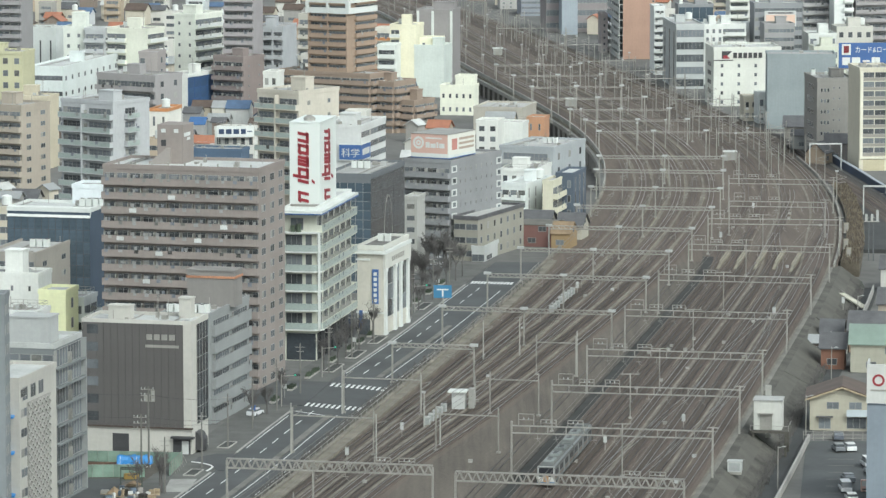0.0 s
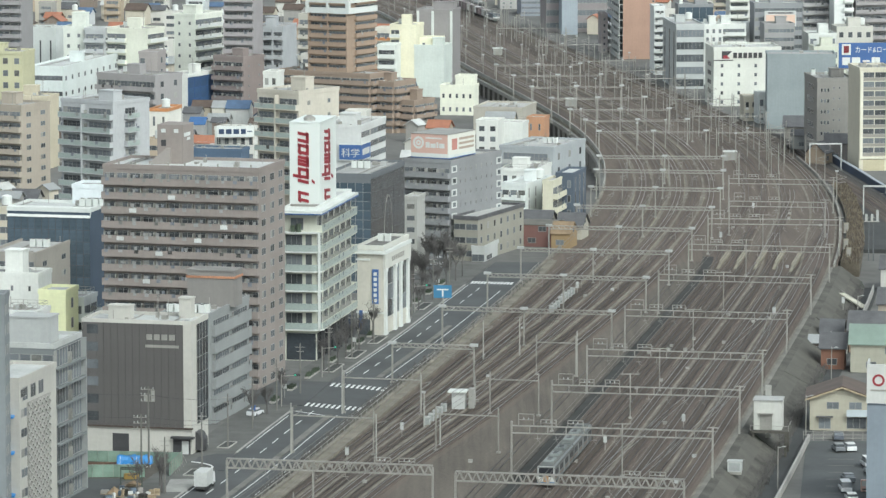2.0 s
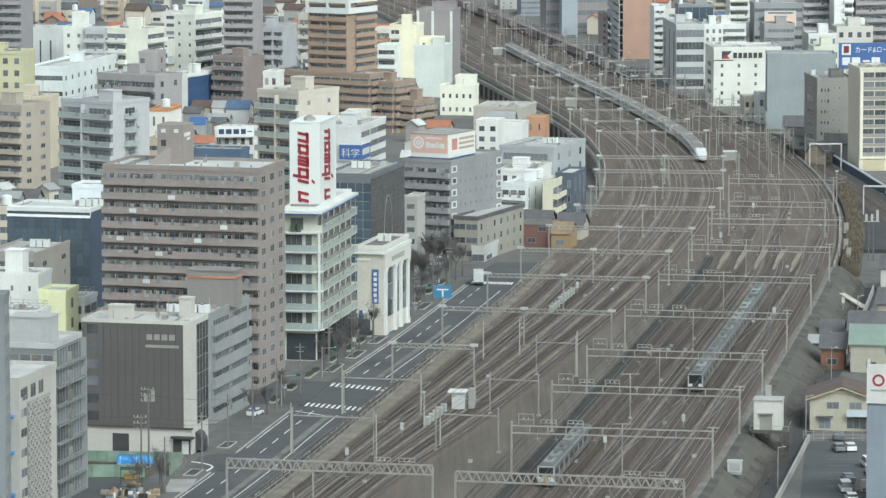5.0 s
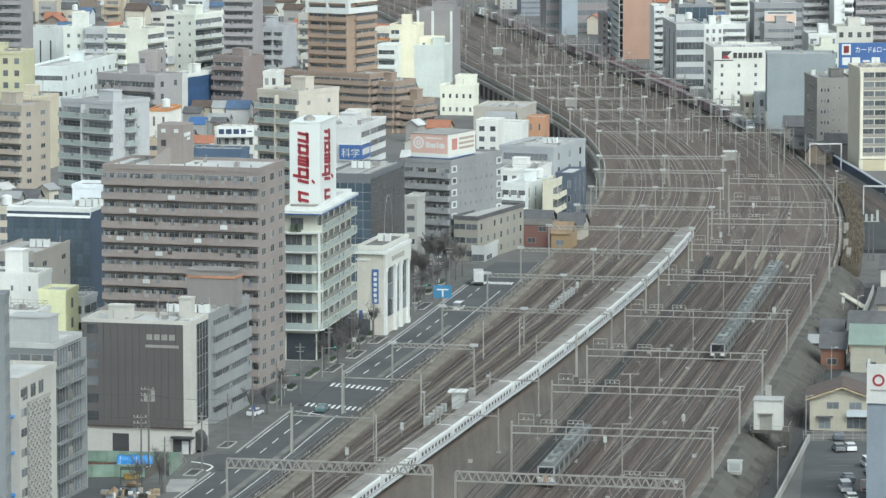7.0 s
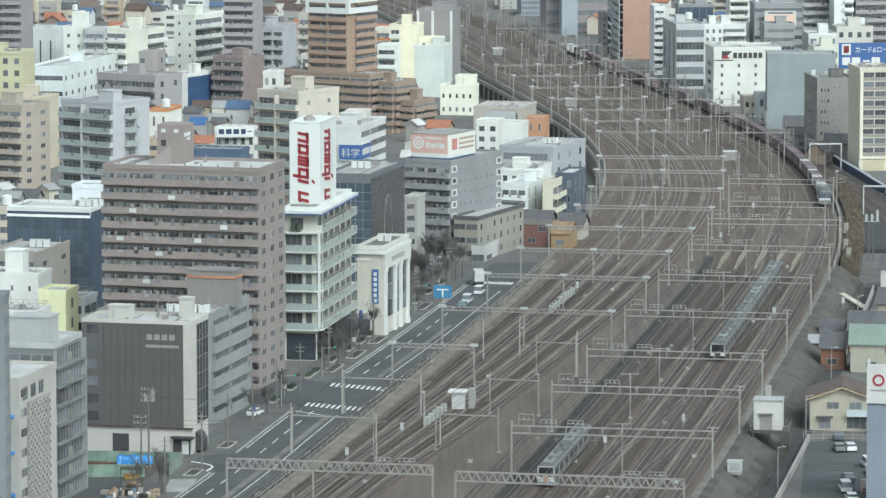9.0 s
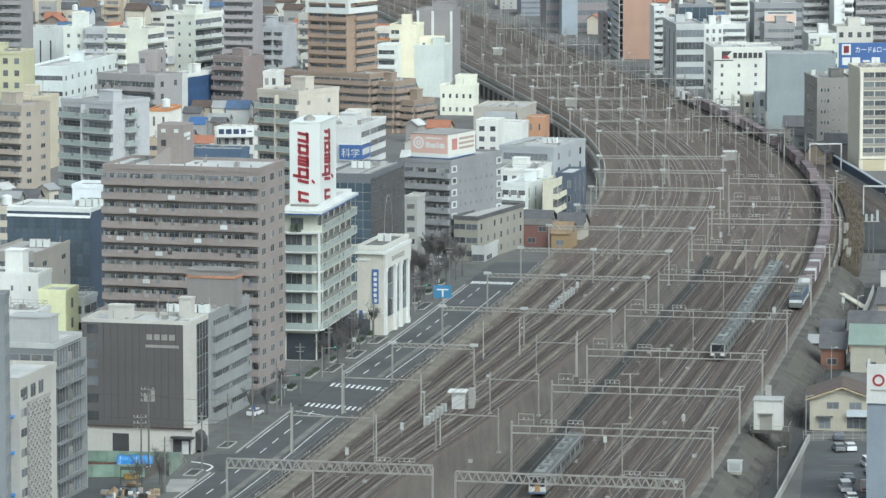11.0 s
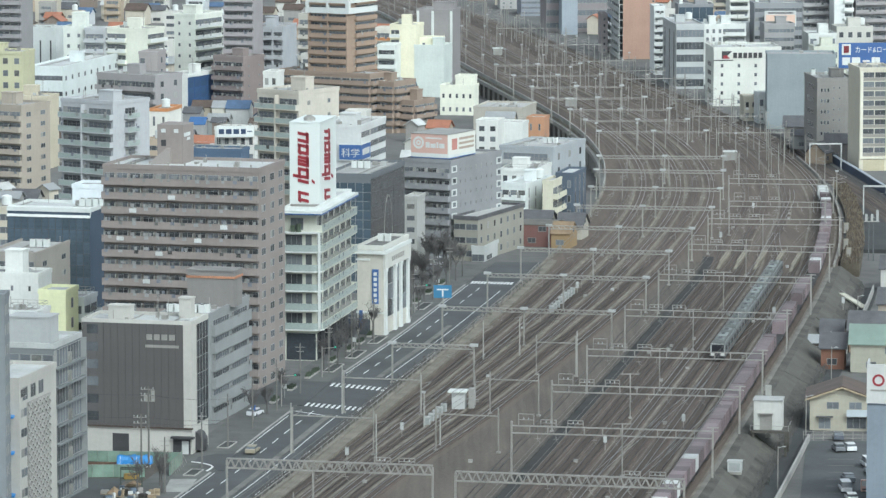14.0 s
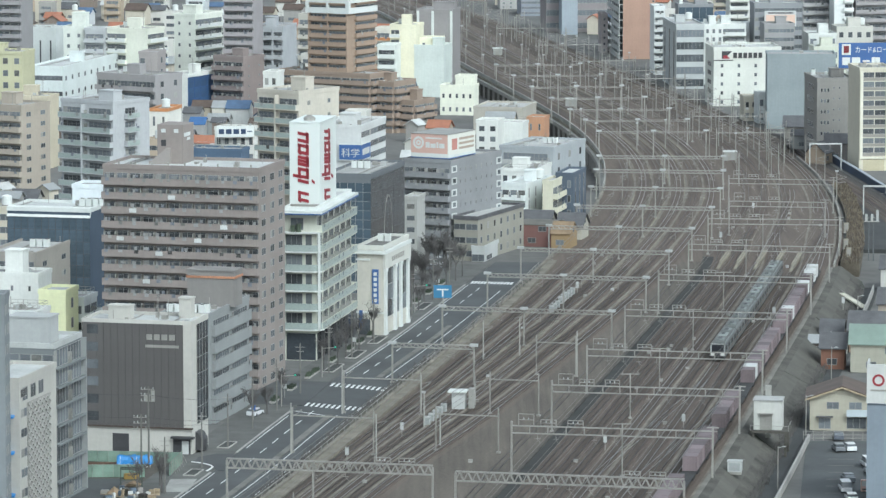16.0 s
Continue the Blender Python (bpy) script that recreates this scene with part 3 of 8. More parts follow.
# walls along the railway
sheet("retaining_wall_west", shifted(WEST, -0.7), WEST, -0.2, 0.8, surface("worn_wall", (0.19, 0.175, 0.145), 0.9, 0.45, 2.0, streak=0.4), label="pale concrete wall along the western edge of the railway", category="wall")
viaduct = thing("viaduct_side", pose(0, 0, 0), "weathered concrete side of the railway viaduct with piers", "viaduct", "", "structure")
side = upto(shifted(WEST, -0.72), 1165, 1630)
# side wall coloured dark for the shade of the recesses between piers
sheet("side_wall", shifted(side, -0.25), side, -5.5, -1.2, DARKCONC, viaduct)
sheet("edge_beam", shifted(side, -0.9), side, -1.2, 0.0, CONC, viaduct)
for i in range(0, len(side), 2):
    x, y = side[i]
    part("pier", Shape().box(x - 1.0, x - 0.25, y - 0.5, y + 0.5, -5.5, -1.2), CONC, viaduct)
sheet("parapet_wall", upto(shifted(WEST, -0.5), 1160, 2000), upto(shifted(WEST, -0.15), 1160, 2000), 1.0, 2.2, CONC, label="pale concrete parapet of the curved viaduct", category="wall")
sheet("parapet_wall_east", east(EAST, -0.9, 1000, 1240), east(EAST, -0.4, 1000, 1240), -0.1, 1.0, surface("grimy_parapet", (0.21, 0.20, 0.18), 0.9, 0.4, 2.0), label="pale concrete parapet on the outer side of the curve", category="wall")
# channel drawn as a flat strip, darker than the beds around it
sheet("drain_channel", upto(shifted(YARD, 0.5), 600, 1020), upto(shifted(YARD, 2.7), 600, 1020), 0.0, 0.075, surface("dark_channel", (0.030, 0.030, 0.028), 0.9, 0.5, 3.0), label="dark drainage channel beside the yard", category="channel")
sheet("channel_wall", upto(shifted(YARD, 0.1), 600, 1020), upto(shifted(YARD, 0.5), 600, 1020), 0.0, 0.3, DARKCONC, label="low stained wall of the drainage channel", category="wall")
sheet("dirt_strip", upto(shifted(FAST, 2.6), 600, 1010), upto(shifted(YARD, 0.2), 600, 1010), 0.0, 0.10, stone_bed("packed_dirt", (0.096, 0.082, 0.068), 0.5), label="packed brown dirt beside the high-speed line", category="ground")
for f in (0.275, 0.445, 0.61, 0.765, 0.92, 2.45, 2.73, 2.94):
    line = upto(between(f), 600, 1900)
    sheet("cable_trough", shifted(line, -0.28), shifted(line, 0.28), 0.0, 0.2, surface("trough_concrete", (0.165, 0.148, 0.122), 0.95, 0.4, 1.5), label="pale concrete cable trough between tracks", category="cable trough")

# strips of weeds and pale stone between the tracks, and the siding beside the channel
strip_rng = random.Random(8)
strips = Shape()
for f, wide in ((0.275, 1.1), (0.44, 0.9), (0.60, 1.3), (0.76, 1.0), (0.915, 1.1), (2.145, 0.4), (2.35, 0.3), (2.55, 0.3), (2.82, 0.3)):
    y = 610.0
    while y < 1850:
        n = strip_rng.uniform(35, 120)
        line = upto(between(f + strip_rng.uniform(-0.012, 0.012)), y, y + n)
        k = len(line) - 1
        half = [wide * (0.25 + 0.75 * math.sin(math.pi * min(1.0, max(0.0, (i + 0.3) / (k + 0.6))))) / 2 * strip_rng.uniform(0.7, 1.2) for i in range(k + 1)]
        if k > 3:
            strips.loft([[(p[0] - h, p[1], 0.085), (p[0] - h, p[1], 0.0), (p[0] + h, p[1], 0.0), (p[0] + h, p[1], 0.085)] for p, h in zip(line, half)])
        y += n + strip_rng.uniform(8, 60)
tagged(part("weed_strips", strips, WEEDS), "strips of weeds and pale stones between the tracks", "weeds", "", "stuff")
sd = thing("railway_track", pose(0, 0, 0), "disused siding sunk in brown dirt", "railway track", "railway tracks", "structure")
for off in (-4.4, -3.3):
    sheet("rail", upto(shifted(YARD, off - 0.07), 640, 1000), upto(shifted(YARD, off + 0.07), 640, 1000), 0.05, 0.2, RAIL, sd)

sheet("edge_path", east(WEST, 0.02, 590, 1010), east(WEST, 2.1, 590, 1010), 0.0, 0.5, surface("pale_path", (0.165, 0.15, 0.122), 0.95, 0.35, 1.5, streak=0.3), label="pale worn path of soil and concrete along the railway's edge", category="path")

# the road on the west side: two carriageways with a raised strip between them
sheet("planting_strip", east(KERB, -2.4, 590, 1000), [(max(q[0] - 0.75, k[0] - 2.2), k[1]) for k, q in zip(east(KERB, 0, 590, 1000), east(WEST, 0, 590, 1000))], 0.0, 0.16, surface("soil", (0.085, 0.078, 0.062), 0.95, 0.4, 1.5), label="soil strip with shrubs beside the railway wall", category="verge")
sheet("road", east(KERB, -15.0, 590, 1010), east(KERB, -2.4, 590, 1010), -0.1, 0.03, ASPHALT, label="asphalt road with two carriageways beside the railway", category="road")
sheet("pavement", east(KERB, -24.0, 590, 1005), east(KERB, -15.2, 590, 1005), -0.1, 0.16, PAVING, label="paved walkway along the road", category="pavement")
for y0, y1 in ((590, 732), (749, 795), (836, 972)):
    sheet("kerb", east(KERB, -15.2, y0, y1), east(KERB, -14.9, y0, y1), -0.1, 0.2, CONC, label="pale concrete kerb", category="kerb")
for off, y0, y1 in ((-14.4, 590, 731), (-14.4, 751, 790), (-14.4, 836, 972), (-5.7, 590, 792), (-5.7, 834, 960), (-2.9, 590, 960)):
    sheet("road_line", east(KERB, off - 0.09, y0, y1), east(KERB, off + 0.09, y0, y1), 0.03, 0.036, LINE, label="white painted road line", category="road marking")
for y0, y1 in ((590, 790), (834, 905)):
    sheet("median_strip", east(KERB, -7.6, y0, y1), east(KERB, -6.5, y0, y1), 0.0, 0.2, surface("worn_median", (0.155, 0.15, 0.138), 0.9, 0.35, 1.5), label="low raised concrete strip between the carriageways", category="median")
mid = east(KERB, -11.0, 640, 970)
for i in range(0, len(mid) - 2, 2):
    if not 790 < mid[i][1] < 832:
        sheet("lane_dash", shifted([mid[i], mid[i + 1]], -0.1), shifted([mid[i], mid[i + 1]], 0.1), 0.03, 0.036, LINE, label="white lane dash", category="road marking")
tagged(part("side_apron", Shape().prism([(-60, 806), (-26, 801), (-21.5, 829), (-33, 831), (-60, 822)], -0.1, 0.17), ASPHALT), "asphalt mouth of a side street between two blocks", "road", "", "structure")
k = min(KERB, key=lambda q: abs(q[1] - 742))
tagged(part("side_street", Shape().prism([(k[0] - 16.0, 732.0), (k[0] - 14.8, 732.0), (k[0] - 14.0, 748.5), (-39.3, 748.5), (-42.3, 745.2), (-42.7, 739.9), (-40.0, 737.5), (-39.1, 735.0)], -0.1, 0.172), ASPHALT), "dark asphalt mouth of a narrow side street", "road", "", "structure")
curve = [(-43.2, 740.1), (-42.0, 739.3), (-40.6, 738.0), (-39.7, 736.6), (-39.3, 735.0), (-39.6, 733.2), (-40.1, 731.0)]
sheet("corner_kerb", shifted(curve, -0.16), shifted(curve, 0.16), 0.0, 0.25, LINE, label="white curved kerb at the street corner", category="kerb")
tagged(part("pale_slabs", Shape().prism([(-46.2, 711.5), (-42.4, 711.5), (-41.3, 723.6), (-45.8, 723.6)], 0.1, 0.175), surface("pale_slab", (0.27, 0.27, 0.255), 0.9, 0.25, 1.5)), "pale concrete slabs in the walkway", "paving", "", "structure")
for y, half in ((729.3, 2.8), (757, 3.0), (846, 5.0), (864, 5.0), (884, 5.0), (912, 5.0), (934, 5.0)):
    k = min(KERB, key=lambda q: abs(q[1] - y))
    bed = thing("planting_bed", pose(k[0] - 18.2, y, 0.16, 0, 0, -11), "dark soil planting bed with a pale kerb on the pavement", "planting bed", "planting beds")
    part("soil", Shape().box(-0.9, 0.9, -half, half, 0, 0.12), surface("bed_soil", (0.045, 0.048, 0.045), 0.95, 0.4, 1.0), bed)
    part("rim", Shape().box(-1.1, -0.9, -half - 0.2, half + 0.2, 0, 0.2).box(0.9, 1.1, -half - 0.2, half + 0.2, 0, 0.2).box(-0.9, 0.9, -half - 0.2, -half, 0, 0.2).box(-0.9, 0.9, half, half + 0.2, 0, 0.2), CONC, bed)


# ---- overhead line portals ----
def post(s, x, y, z, r=0.14):
    s.box(x - r, x + r, y - r, y + r, 0, z)


PORTAL_SPOTS = []


def portal(x0, x1, y, z, mids, kind):
    """A portal square to the tracks, with its middle at y."""
    ref = YARD if kind == "frame" else FAST
    i = min(range(len(ref)), key=lambda k: abs(ref[k][1] - y))
    turn = -math.atan2(ref[i + 4][0] - ref[i - 4][0], ref[i + 4][1] - ref[i - 4][1])
    w = x1 - x0
    base = Matrix.Translation(((x0 + x1) / 2, y, 0)) @ Matrix.Rotation(turn, 4, "Z") @ Matrix.Translation((-w / 2, 0, 0))
    PORTAL_SPOTS.append((base, w, z, kind))
    top = thing("portal_gantry", base, "grey steel portal carrying the overhead wires", "gantry", "overhead line portals")
    over = 1.4 if kind in ("frame", "slim") else 0.5
    for x in (0, w, *(m - x0 for m in mids)):
        s = Shape()
        post(s, x, 0, z + over, 0.16 if kind != "slim" else 0.11)
        s.box(x - 0.35, x + 0.35, -0.35, 0.35, 0, 0.4)
        part("post", s, STEEL, top)
        if kind == "frame" and x == w:
            part("crossbar", Shape().box(x - 1.0, x + 1.0, -0.12, 0.12, z + 1.15, z + 1.32).box(x - 0.8, x + 0.8, -0.1, 0.1, z + 0.5, z + 0.64), STEEL, top)
        if kind == "lattice":
            part("cap", Shape().box(x - 0.75, x + 0.75, -0.4, 0.4, z + 0.2, z + 0.72), CAPGREY, top)
    s = Shape()
    if kind == "slim":
        s.box(0, w, -0.09, 0.09, z - 0.1, z + 0.12)
    else:
        deep = {"frame": 1.25, "lattice": 0.75, "truss": 1.5}[kind]
        r = {"frame": 0.07, "lattice": 0.07, "truss": 0.09}[kind]
        if y > 1200:
            deep, r = 0.45, 0.035
        for yy in (-0.3, 0.3):
            for zz in (z - deep / 2, z + deep / 2):
                s.bar((0, yy, zz), (w, yy, zz), r)
            k = max(2, int(w / (3.0 if kind == "frame" else 1.3)))
            for i in range(k):
                a, b = w * i / k, w * (i + 1) / k
                if kind == "frame":
                    s.bar((a, yy, z - deep / 2), (a, yy, z + deep / 2), 0.05)
                else:
                    m = (a + b) / 2
                    s.bar((a, yy, z - deep / 2), (m, yy, z + deep / 2), r * 0.7)
                    s.bar((m, yy, z + deep / 2), (b, yy, z - deep / 2), r * 0.7)
    part("beam", s, STEEL, top)
    # droppers and arms over the tracks below
    for f in LEFT_TRACKS + RIGHT_TRACKS:
        line = between(f)
        x = min(line, key=lambda p: abs(p[1] - y))[0] - x0
        if 0.8 < x < w - 0.8 and kind in ("frame", "truss") and round(f * 100 + y) % 3:
            s = Shape().bar((x, 0, z - 0.6), (x, 0, z - 1.7), 0.035).bar((x - 0.45, 0, z - 1.5), (x + 0.45, 0, z - 1.5), 0.03)
            s.bar((x, 0, z - 1.7), (x + 0.6, 0, z - 2.3), 0.025)
            part("arm", s, STEEL, top)
        elif 0.8 < x < w - 0.8 and kind == "lattice":
            s = Shape()
            s.bar((x + 0.9, 0, z - 0.4), (x + 0.9, 0, z - 2.3), 0.03).bar((x + 0.9, 0, z - 2.2), (x - 0.6, 0, z - 1.8), 0.03).bar((x + 0.9, 0, z - 1.2), (x - 0.5, 0, z - 1.7), 0.03)
            part("arm", s, STEEL, top)
    return top


for row in PORTALS:
    portal(*row)


# ---- the blocks of the city ----
# many walls beyond 1250 m are paled and greyed to stand in for haze
building("office_building", "slate-grey office slab beside the road", (-73.7, 669.1), -3.0, 5.9, 5.0, 38.4, (0.18, 0.195, 0.205), right=("win", 12, 3, {"fw": 0.3}))
lattice = building("office_building", "white office block with a lattice screen facade", (-74.3, 684.6), -14.0, 7.5, 17.8, 23.1, (0.37, 0.36, 0.33), right=("rib", 7, 1, {"a0": 0.03, "a1": 0.2}), roof="pale", extras=(("none", 0, 0),))
# terrace paint darkened in place of the shade of deeper balconies
terrace = building("office_building", "grey office block with open access balconies", (-72.8, 704.9), -14.0, 9.8, 13.9, 25.7, (0.165, 0.178, 0.182), front=("rib", 8, 5), right=("bal", 8, 2, {"deep": 0.9, "high": 0.1, "fill": 0.99, "tall": 0.92}), base=CAPGREY, roof="pale", extras=(("hut", 0.1, 0.2, 7, 5, 4.2, (0.33, 0.34, 0.335)),))
screen = building("office_building", "white office clad with a dark grey metal screen", (-62.7, 752.1), -13.0, 19.7, 10.1, 22.9, (0.42, 0.41, 0.375), right=("cur", 6, 4, {"z0": 5.0, "a0": 0.3, "tint": DARKGLASS, "bar": STEEL, "top": 0.4}), roof="pale", extras=(("hut", 0.2, 0.25, 4.0, 2.2, 2.4), ("mast", 0.62, 0.5, 4.5), ("hut", 0.78, 0.72, 2.2, 2.2, 3.4)))
annex = building("office_building", "grey office block with ribbon windows beside the road", (-51.0, 782.1), -14.0, 9.1, 25.2, 19.8, (0.23, 0.24, 0.24), front=("win", 6, 1, {"a0": 0.6, "a1": 0.95, "fw": 0.3, "fh": 0.5}), right=("bal", 6, 2, {"deep": 0.7, "high": 1.75, "tall": 0.8, "a0": 0.06, "a1": 0.98}), extras=(("ac", 0.05, 0.08, 5), ("ac", 0.6, 0.12, 2), ("hut", 0.12, 0.5, 9, 5, 6.5, (.20, .19, .18))))
brown = building("apartment_building", "long brown apartment block with full-width balconies", (-64.8, 828.4), -15.0, 31.1, 16.4, 41.8, (0.232, 0.203, 0.188), front=("bal", 15, 12, {"top": 0.45}), right=("win", 15, 3, {"fw": 0.46, "fh": 0.5}), roof="pale", extras=(("none", 0, 0),))
bluebox = building("office_building", "dark blue glass office block with a white roof edge", (-91.5, 911.5), -13.0, 18.1, 14.0, 24.0, (0.05, 0.07, 0.1), front=("cur", 9, 12, {"tint": BLUEGLASS, "bar": DARK, "top": 1.6}), base=WHITE, roof="pale", extras=(("ac", 0.75, 0.5, 4),))
building("office_building", "plain white office block behind the glass one", (-78.7, 921.7), -13.0, 6.7, 8.0, 27.6, (0.62, 0.66, 0.68), front=("rib", 9, 1, {"a0": 0.6, "fh": 0.12}))
building("office_building", "taupe low office with small windows", (-93.8, 889.5), -14.0, 10.6, 23.9, 17.3, (0.3, 0.28, 0.25), front=("bal", 5, 4), right=("win", 5, 2, {"fw": 0.22, "fh": 0.35}), extras=(("ac", 0.5, 0.5, 3),))
building("apartment_building", "small white building with a stair tower on its roof", (-89.9, 851.4), -14.0, 10.9, 8.0, 18.1, (0.66, 0.67, 0.64), front=("win", 5, 3, {"fw": 0.15, "fh": 0.3}), extras=(("hut", 0.35, 0.1, 3.6, 3.6, 4.6),))
building("apartment_building", "white stepped building with roof railings", (-76.5, 850.2), -14.0, 6.3, 8.0, 13.4, (0.63, 0.65, 0.64), front=("win", 4, 3), right=("bal", 4, 2), extras=(("rail", 0, 0),))
building("office_building", "pale yellow windowless stair block", (-78.4, 839.1), -13.0, 5.5, 8.0, 16.2, (0.7, 0.71, 0.45), right=("win", 4, 1, {"fw": 0.16, "fh": 0.5}), roof="pale")
building("apartment_building", "low white terrace with roof railings", (-87.5, 822.9), -14.0, 10.7, 8.0, 14.6, (0.58, 0.6, 0.58), front=("win", 4, 4), extras=(("rail", 0, 0),))
corner = building("office_building", "white office with green glass balconies at the corner", (-31.3, 857.7), -10.8, 6.4, 33.0, 30.2, (0.5, 0.51, 0.44), right=("bal", 6, 6, {"rail": GREENGLASS, "z0": 6.3, "top": 0.6, "high": 1.3, "fill": 0.7}), base=WHITE, roof="pale", extras=(("none", 0, 0),))
dark = building("office_building", "dark glass office tower with a tiled side", (-26.1, 958.4), -14.0, 10.5, 29.5, 26.0, (0.13, 0.14, 0.15), front=("cur", 12, 6, {"tint": BLUEGLASS, "top": 1.5}), right=("cur", 8, 6, {"tint": DARKTILE, "bar": DARK}), extras=(("ac", 0.2, 0.5, 3),))
pilaster = building("office_building", "cream office with white pilasters and a blue sign", (-17.7, 892.4), -14.0, 5.6, 20.6, 18.2, (0.47, 0.455, 0.4), right=("cur", 3, 4, {"z0": 3.6, "top": 4.6, "a0": 0.12, "a1": 0.95, "tint": GLASS}), base=wall_paint((.50, .50, .46)), extras=(("ac", 0.3, 0.5, 2),))
sign_office = building("office_building", "white office with a blue corner sign", (-29.0, 996.9), -14.0, 10.6, 22.1, 33.1, (0.52, 0.53, 0.52), right=("rib", 12, 3, {"first": 6, "fh": 0.5}), extras=(("hut", 0.4, 0.2, 4, 4, 2.5),))
salmon_block = building("apartment_building", "grey apartment block with a rooftop billboard", (-9.3, 1020.6), -28.0, 12.5, 25.9, 22.9, (0.225, 0.23, 0.238), front=("bal", 8, 4, {"top": 0.9}), right=("win", 8, 7, {"fw": 0.16, "fh": 0.36, "a0": 0.14, "a1": 0.86}), extras=(("ac", 0.3, 0.75, 3),))
building("office_building", "narrow grey building with a blue rooftop sign", (-8.8, 995.0), -13.0, 2.9, 8.0, 16.7, (0.36, 0.36, 0.34), front=("rib", 6, 1, {"a0": 0.15, "a1": 0.85}))
building("office_building", "low grey-brown warehouse office with small windows", (2.5, 1013.9), -22.0, 6.1, 29.8, 10.0, (0.26, 0.25, 0.215), front=("rib", 3, 2), right=("win", 3, 7, {"fw": 0.3, "fh": 0.5}), base=TILE, roof="flat", extras=(("none", 0, 0),))
building("shop", "white roadside shop with an open front", (6.7, 1011.3), -14.0, 3.1, 18.4, 3.2, (0.4, 0.41, 0.4), front=("rib", 1, 1, {"fh": 0.75, "sill": 0.05, "top": 1.0}), right=("rib", 1, 1, {"fh": 0.6, "sill": 0.05, "top": 1.2, "a0": 0.1, "a1": 0.4}))
building("apartment_building", "white apartment block with dark drainpipes", (14.7, 1086.0), -22.0, 6.4, 18.8, 9.9, (0.6, 0.63, 0.62), front=("bal", 3, 3), right=("win", 3, 4, {"fw": 0.1, "fh": 0.8, "sill": 0.1}), roof="pale")
building("apartment_building", "cream low apartment block with small balconies", (24.8, 1081.9), -14.0, 2.6, 11.6, 10.8, (0.55, 0.53, 0.42), front=None, right=("bal", 3, 2))
building("apartment_building", "white low building with roof terraces", (14.8, 1113.9), -14.0, 9.5, 17.1, 10.5, (0.62, 0.63, 0.6), front=("win", 3, 4), extras=(("hut", 0.2, 0.3, 4, 3, 2.5), ("rail", 0, 0)))
building("office_building", "dark blue-grey striped building beside the viaduct", (28.4, 1091.9), -14.0, 4.5, 14.6, 11.7, (0.08, 0.1, 0.13), right=("win", 3, 3, {"fw": 0.25, "fh": 0.9, "sill": 0.05}), front=("win", 3, 2, {"fw": 0.4}), roof="pale")
building("apartment_building", "long pale grey block with two storeys of balconies", (15.5, 1193.3), -22.0, 15.8, 25.4, 8.4, (0.33, 0.35, 0.36), front=("bal", 2, 2, {"a0": 0.05, "a1": 0.92, "top": 0.5, "rail": CAPGREY}), right=("win", 2, 3, {"fw": 0.2}), extras=(("ac", 0.5, 0.5, 3),))
building("office_building", "orange painted house by the viaduct", (24.5, 1273.6), -13.0, 5.1, 8.0, 8.5, (0.417, 0.235, 0.143), front=("win", 2, 2, {"fw": 0.25}))
building("office_building", "white concrete building with a sloped top", (15.7, 1261.3), -13.0, 7.6, 8.0, 8.2, (0.587, 0.6, 0.576), extras=(("rail", 0, 0),))
building("apartment_building", "white low house with roof terrace", (9.6, 1253.2), -13.0, 6.5, 8.0, 9.6, (0.587, 0.592, 0.559), front=("win", 3, 2), roof="pale")
building("warehouse", "beige low warehouse with a wide flat roof", (9.2, 1312.7), -13.0, 15.2, 20.0, 7.9, (0.382, 0.36, 0.314))
building("apartment_building", "tan tiled apartment block with balconies", (-120.0, 1121.7), -28.0, 13.5, 13.3, 26.5, (0.35, 0.31, 0.26), front=("bal", 9, 4), right=("win", 9, 2, {"fw": 0.32, "fh": 0.42}))
building("apartment_building", "blue-grey apartment block with green glass balconies", (-90.3, 1029.4), -36.0, 16.0, 13.3, 36.2, (0.4, 0.41, 0.42), front=("bal", 11, 2, {"first": 3, "rail": GREENGLASS, "pillars": (0.45,)}), right=("bal", 11, 1, {"first": 3, "a0": 0.3, "a1": 0.62, "rail": GREENGLASS}))
building("apartment_building", "beige apartment block with a blank side wall", (-43.1, 1011.5), -36.0, 12.1, 15.3, 40.0, (0.46, 0.43, 0.37), front=("bal", 12, 2, {"first": 5, "rail": GREENGLASS, "pillars": (0.5,)}), right=("win", 12, 2, {"first": 5, "fw": 0.14, "fh": 0.32}))
tower = building("apartment_building", "tall ochre-brown tiled tower with a white crown", (-40.6, 1330.0), -30.0, 13.5, 16.2, 44.2, (0.295, 0.222, 0.168), front=("bal", 17, 2, {"first": 5, "deep": 0.8, "fill": 0.8, "pillars": (0.0, 0.5, 1.0)}), right=("bal", 17, 1, {"first": 5, "a0": 0.25, "deep": 0.8}), base=WHITE)
building("apartment_building", "stepped brown tiled wing below the tower", (-51.2, 1333.1), -30.0, 33.6, 11.8, 17.5, (0.27, 0.213, 0.17), front=("bal", 7, 5, {"deep": 1.0}), right=("bal", 7, 1, {"deep": 1.0}))
building("apartment_building", "lower step of the brown tiled wing", (-22.1, 1320.4), -30.0, 8.3, 13.2, 15.1, (0.27, 0.213, 0.17), front=("bal", 6, 2, {"deep": 1.0}), right=("bal", 6, 2, {"deep": 1.0}))
building("apartment_building", "lowest step of the brown tiled wing", (-14.9, 1319.8), -30.0, 7.1, 12.3, 9.4, (0.27, 0.213, 0.17), front=("bal", 4, 1, {"deep": 1.0}), right=("bal", 4, 2, {"deep": 1.0}))
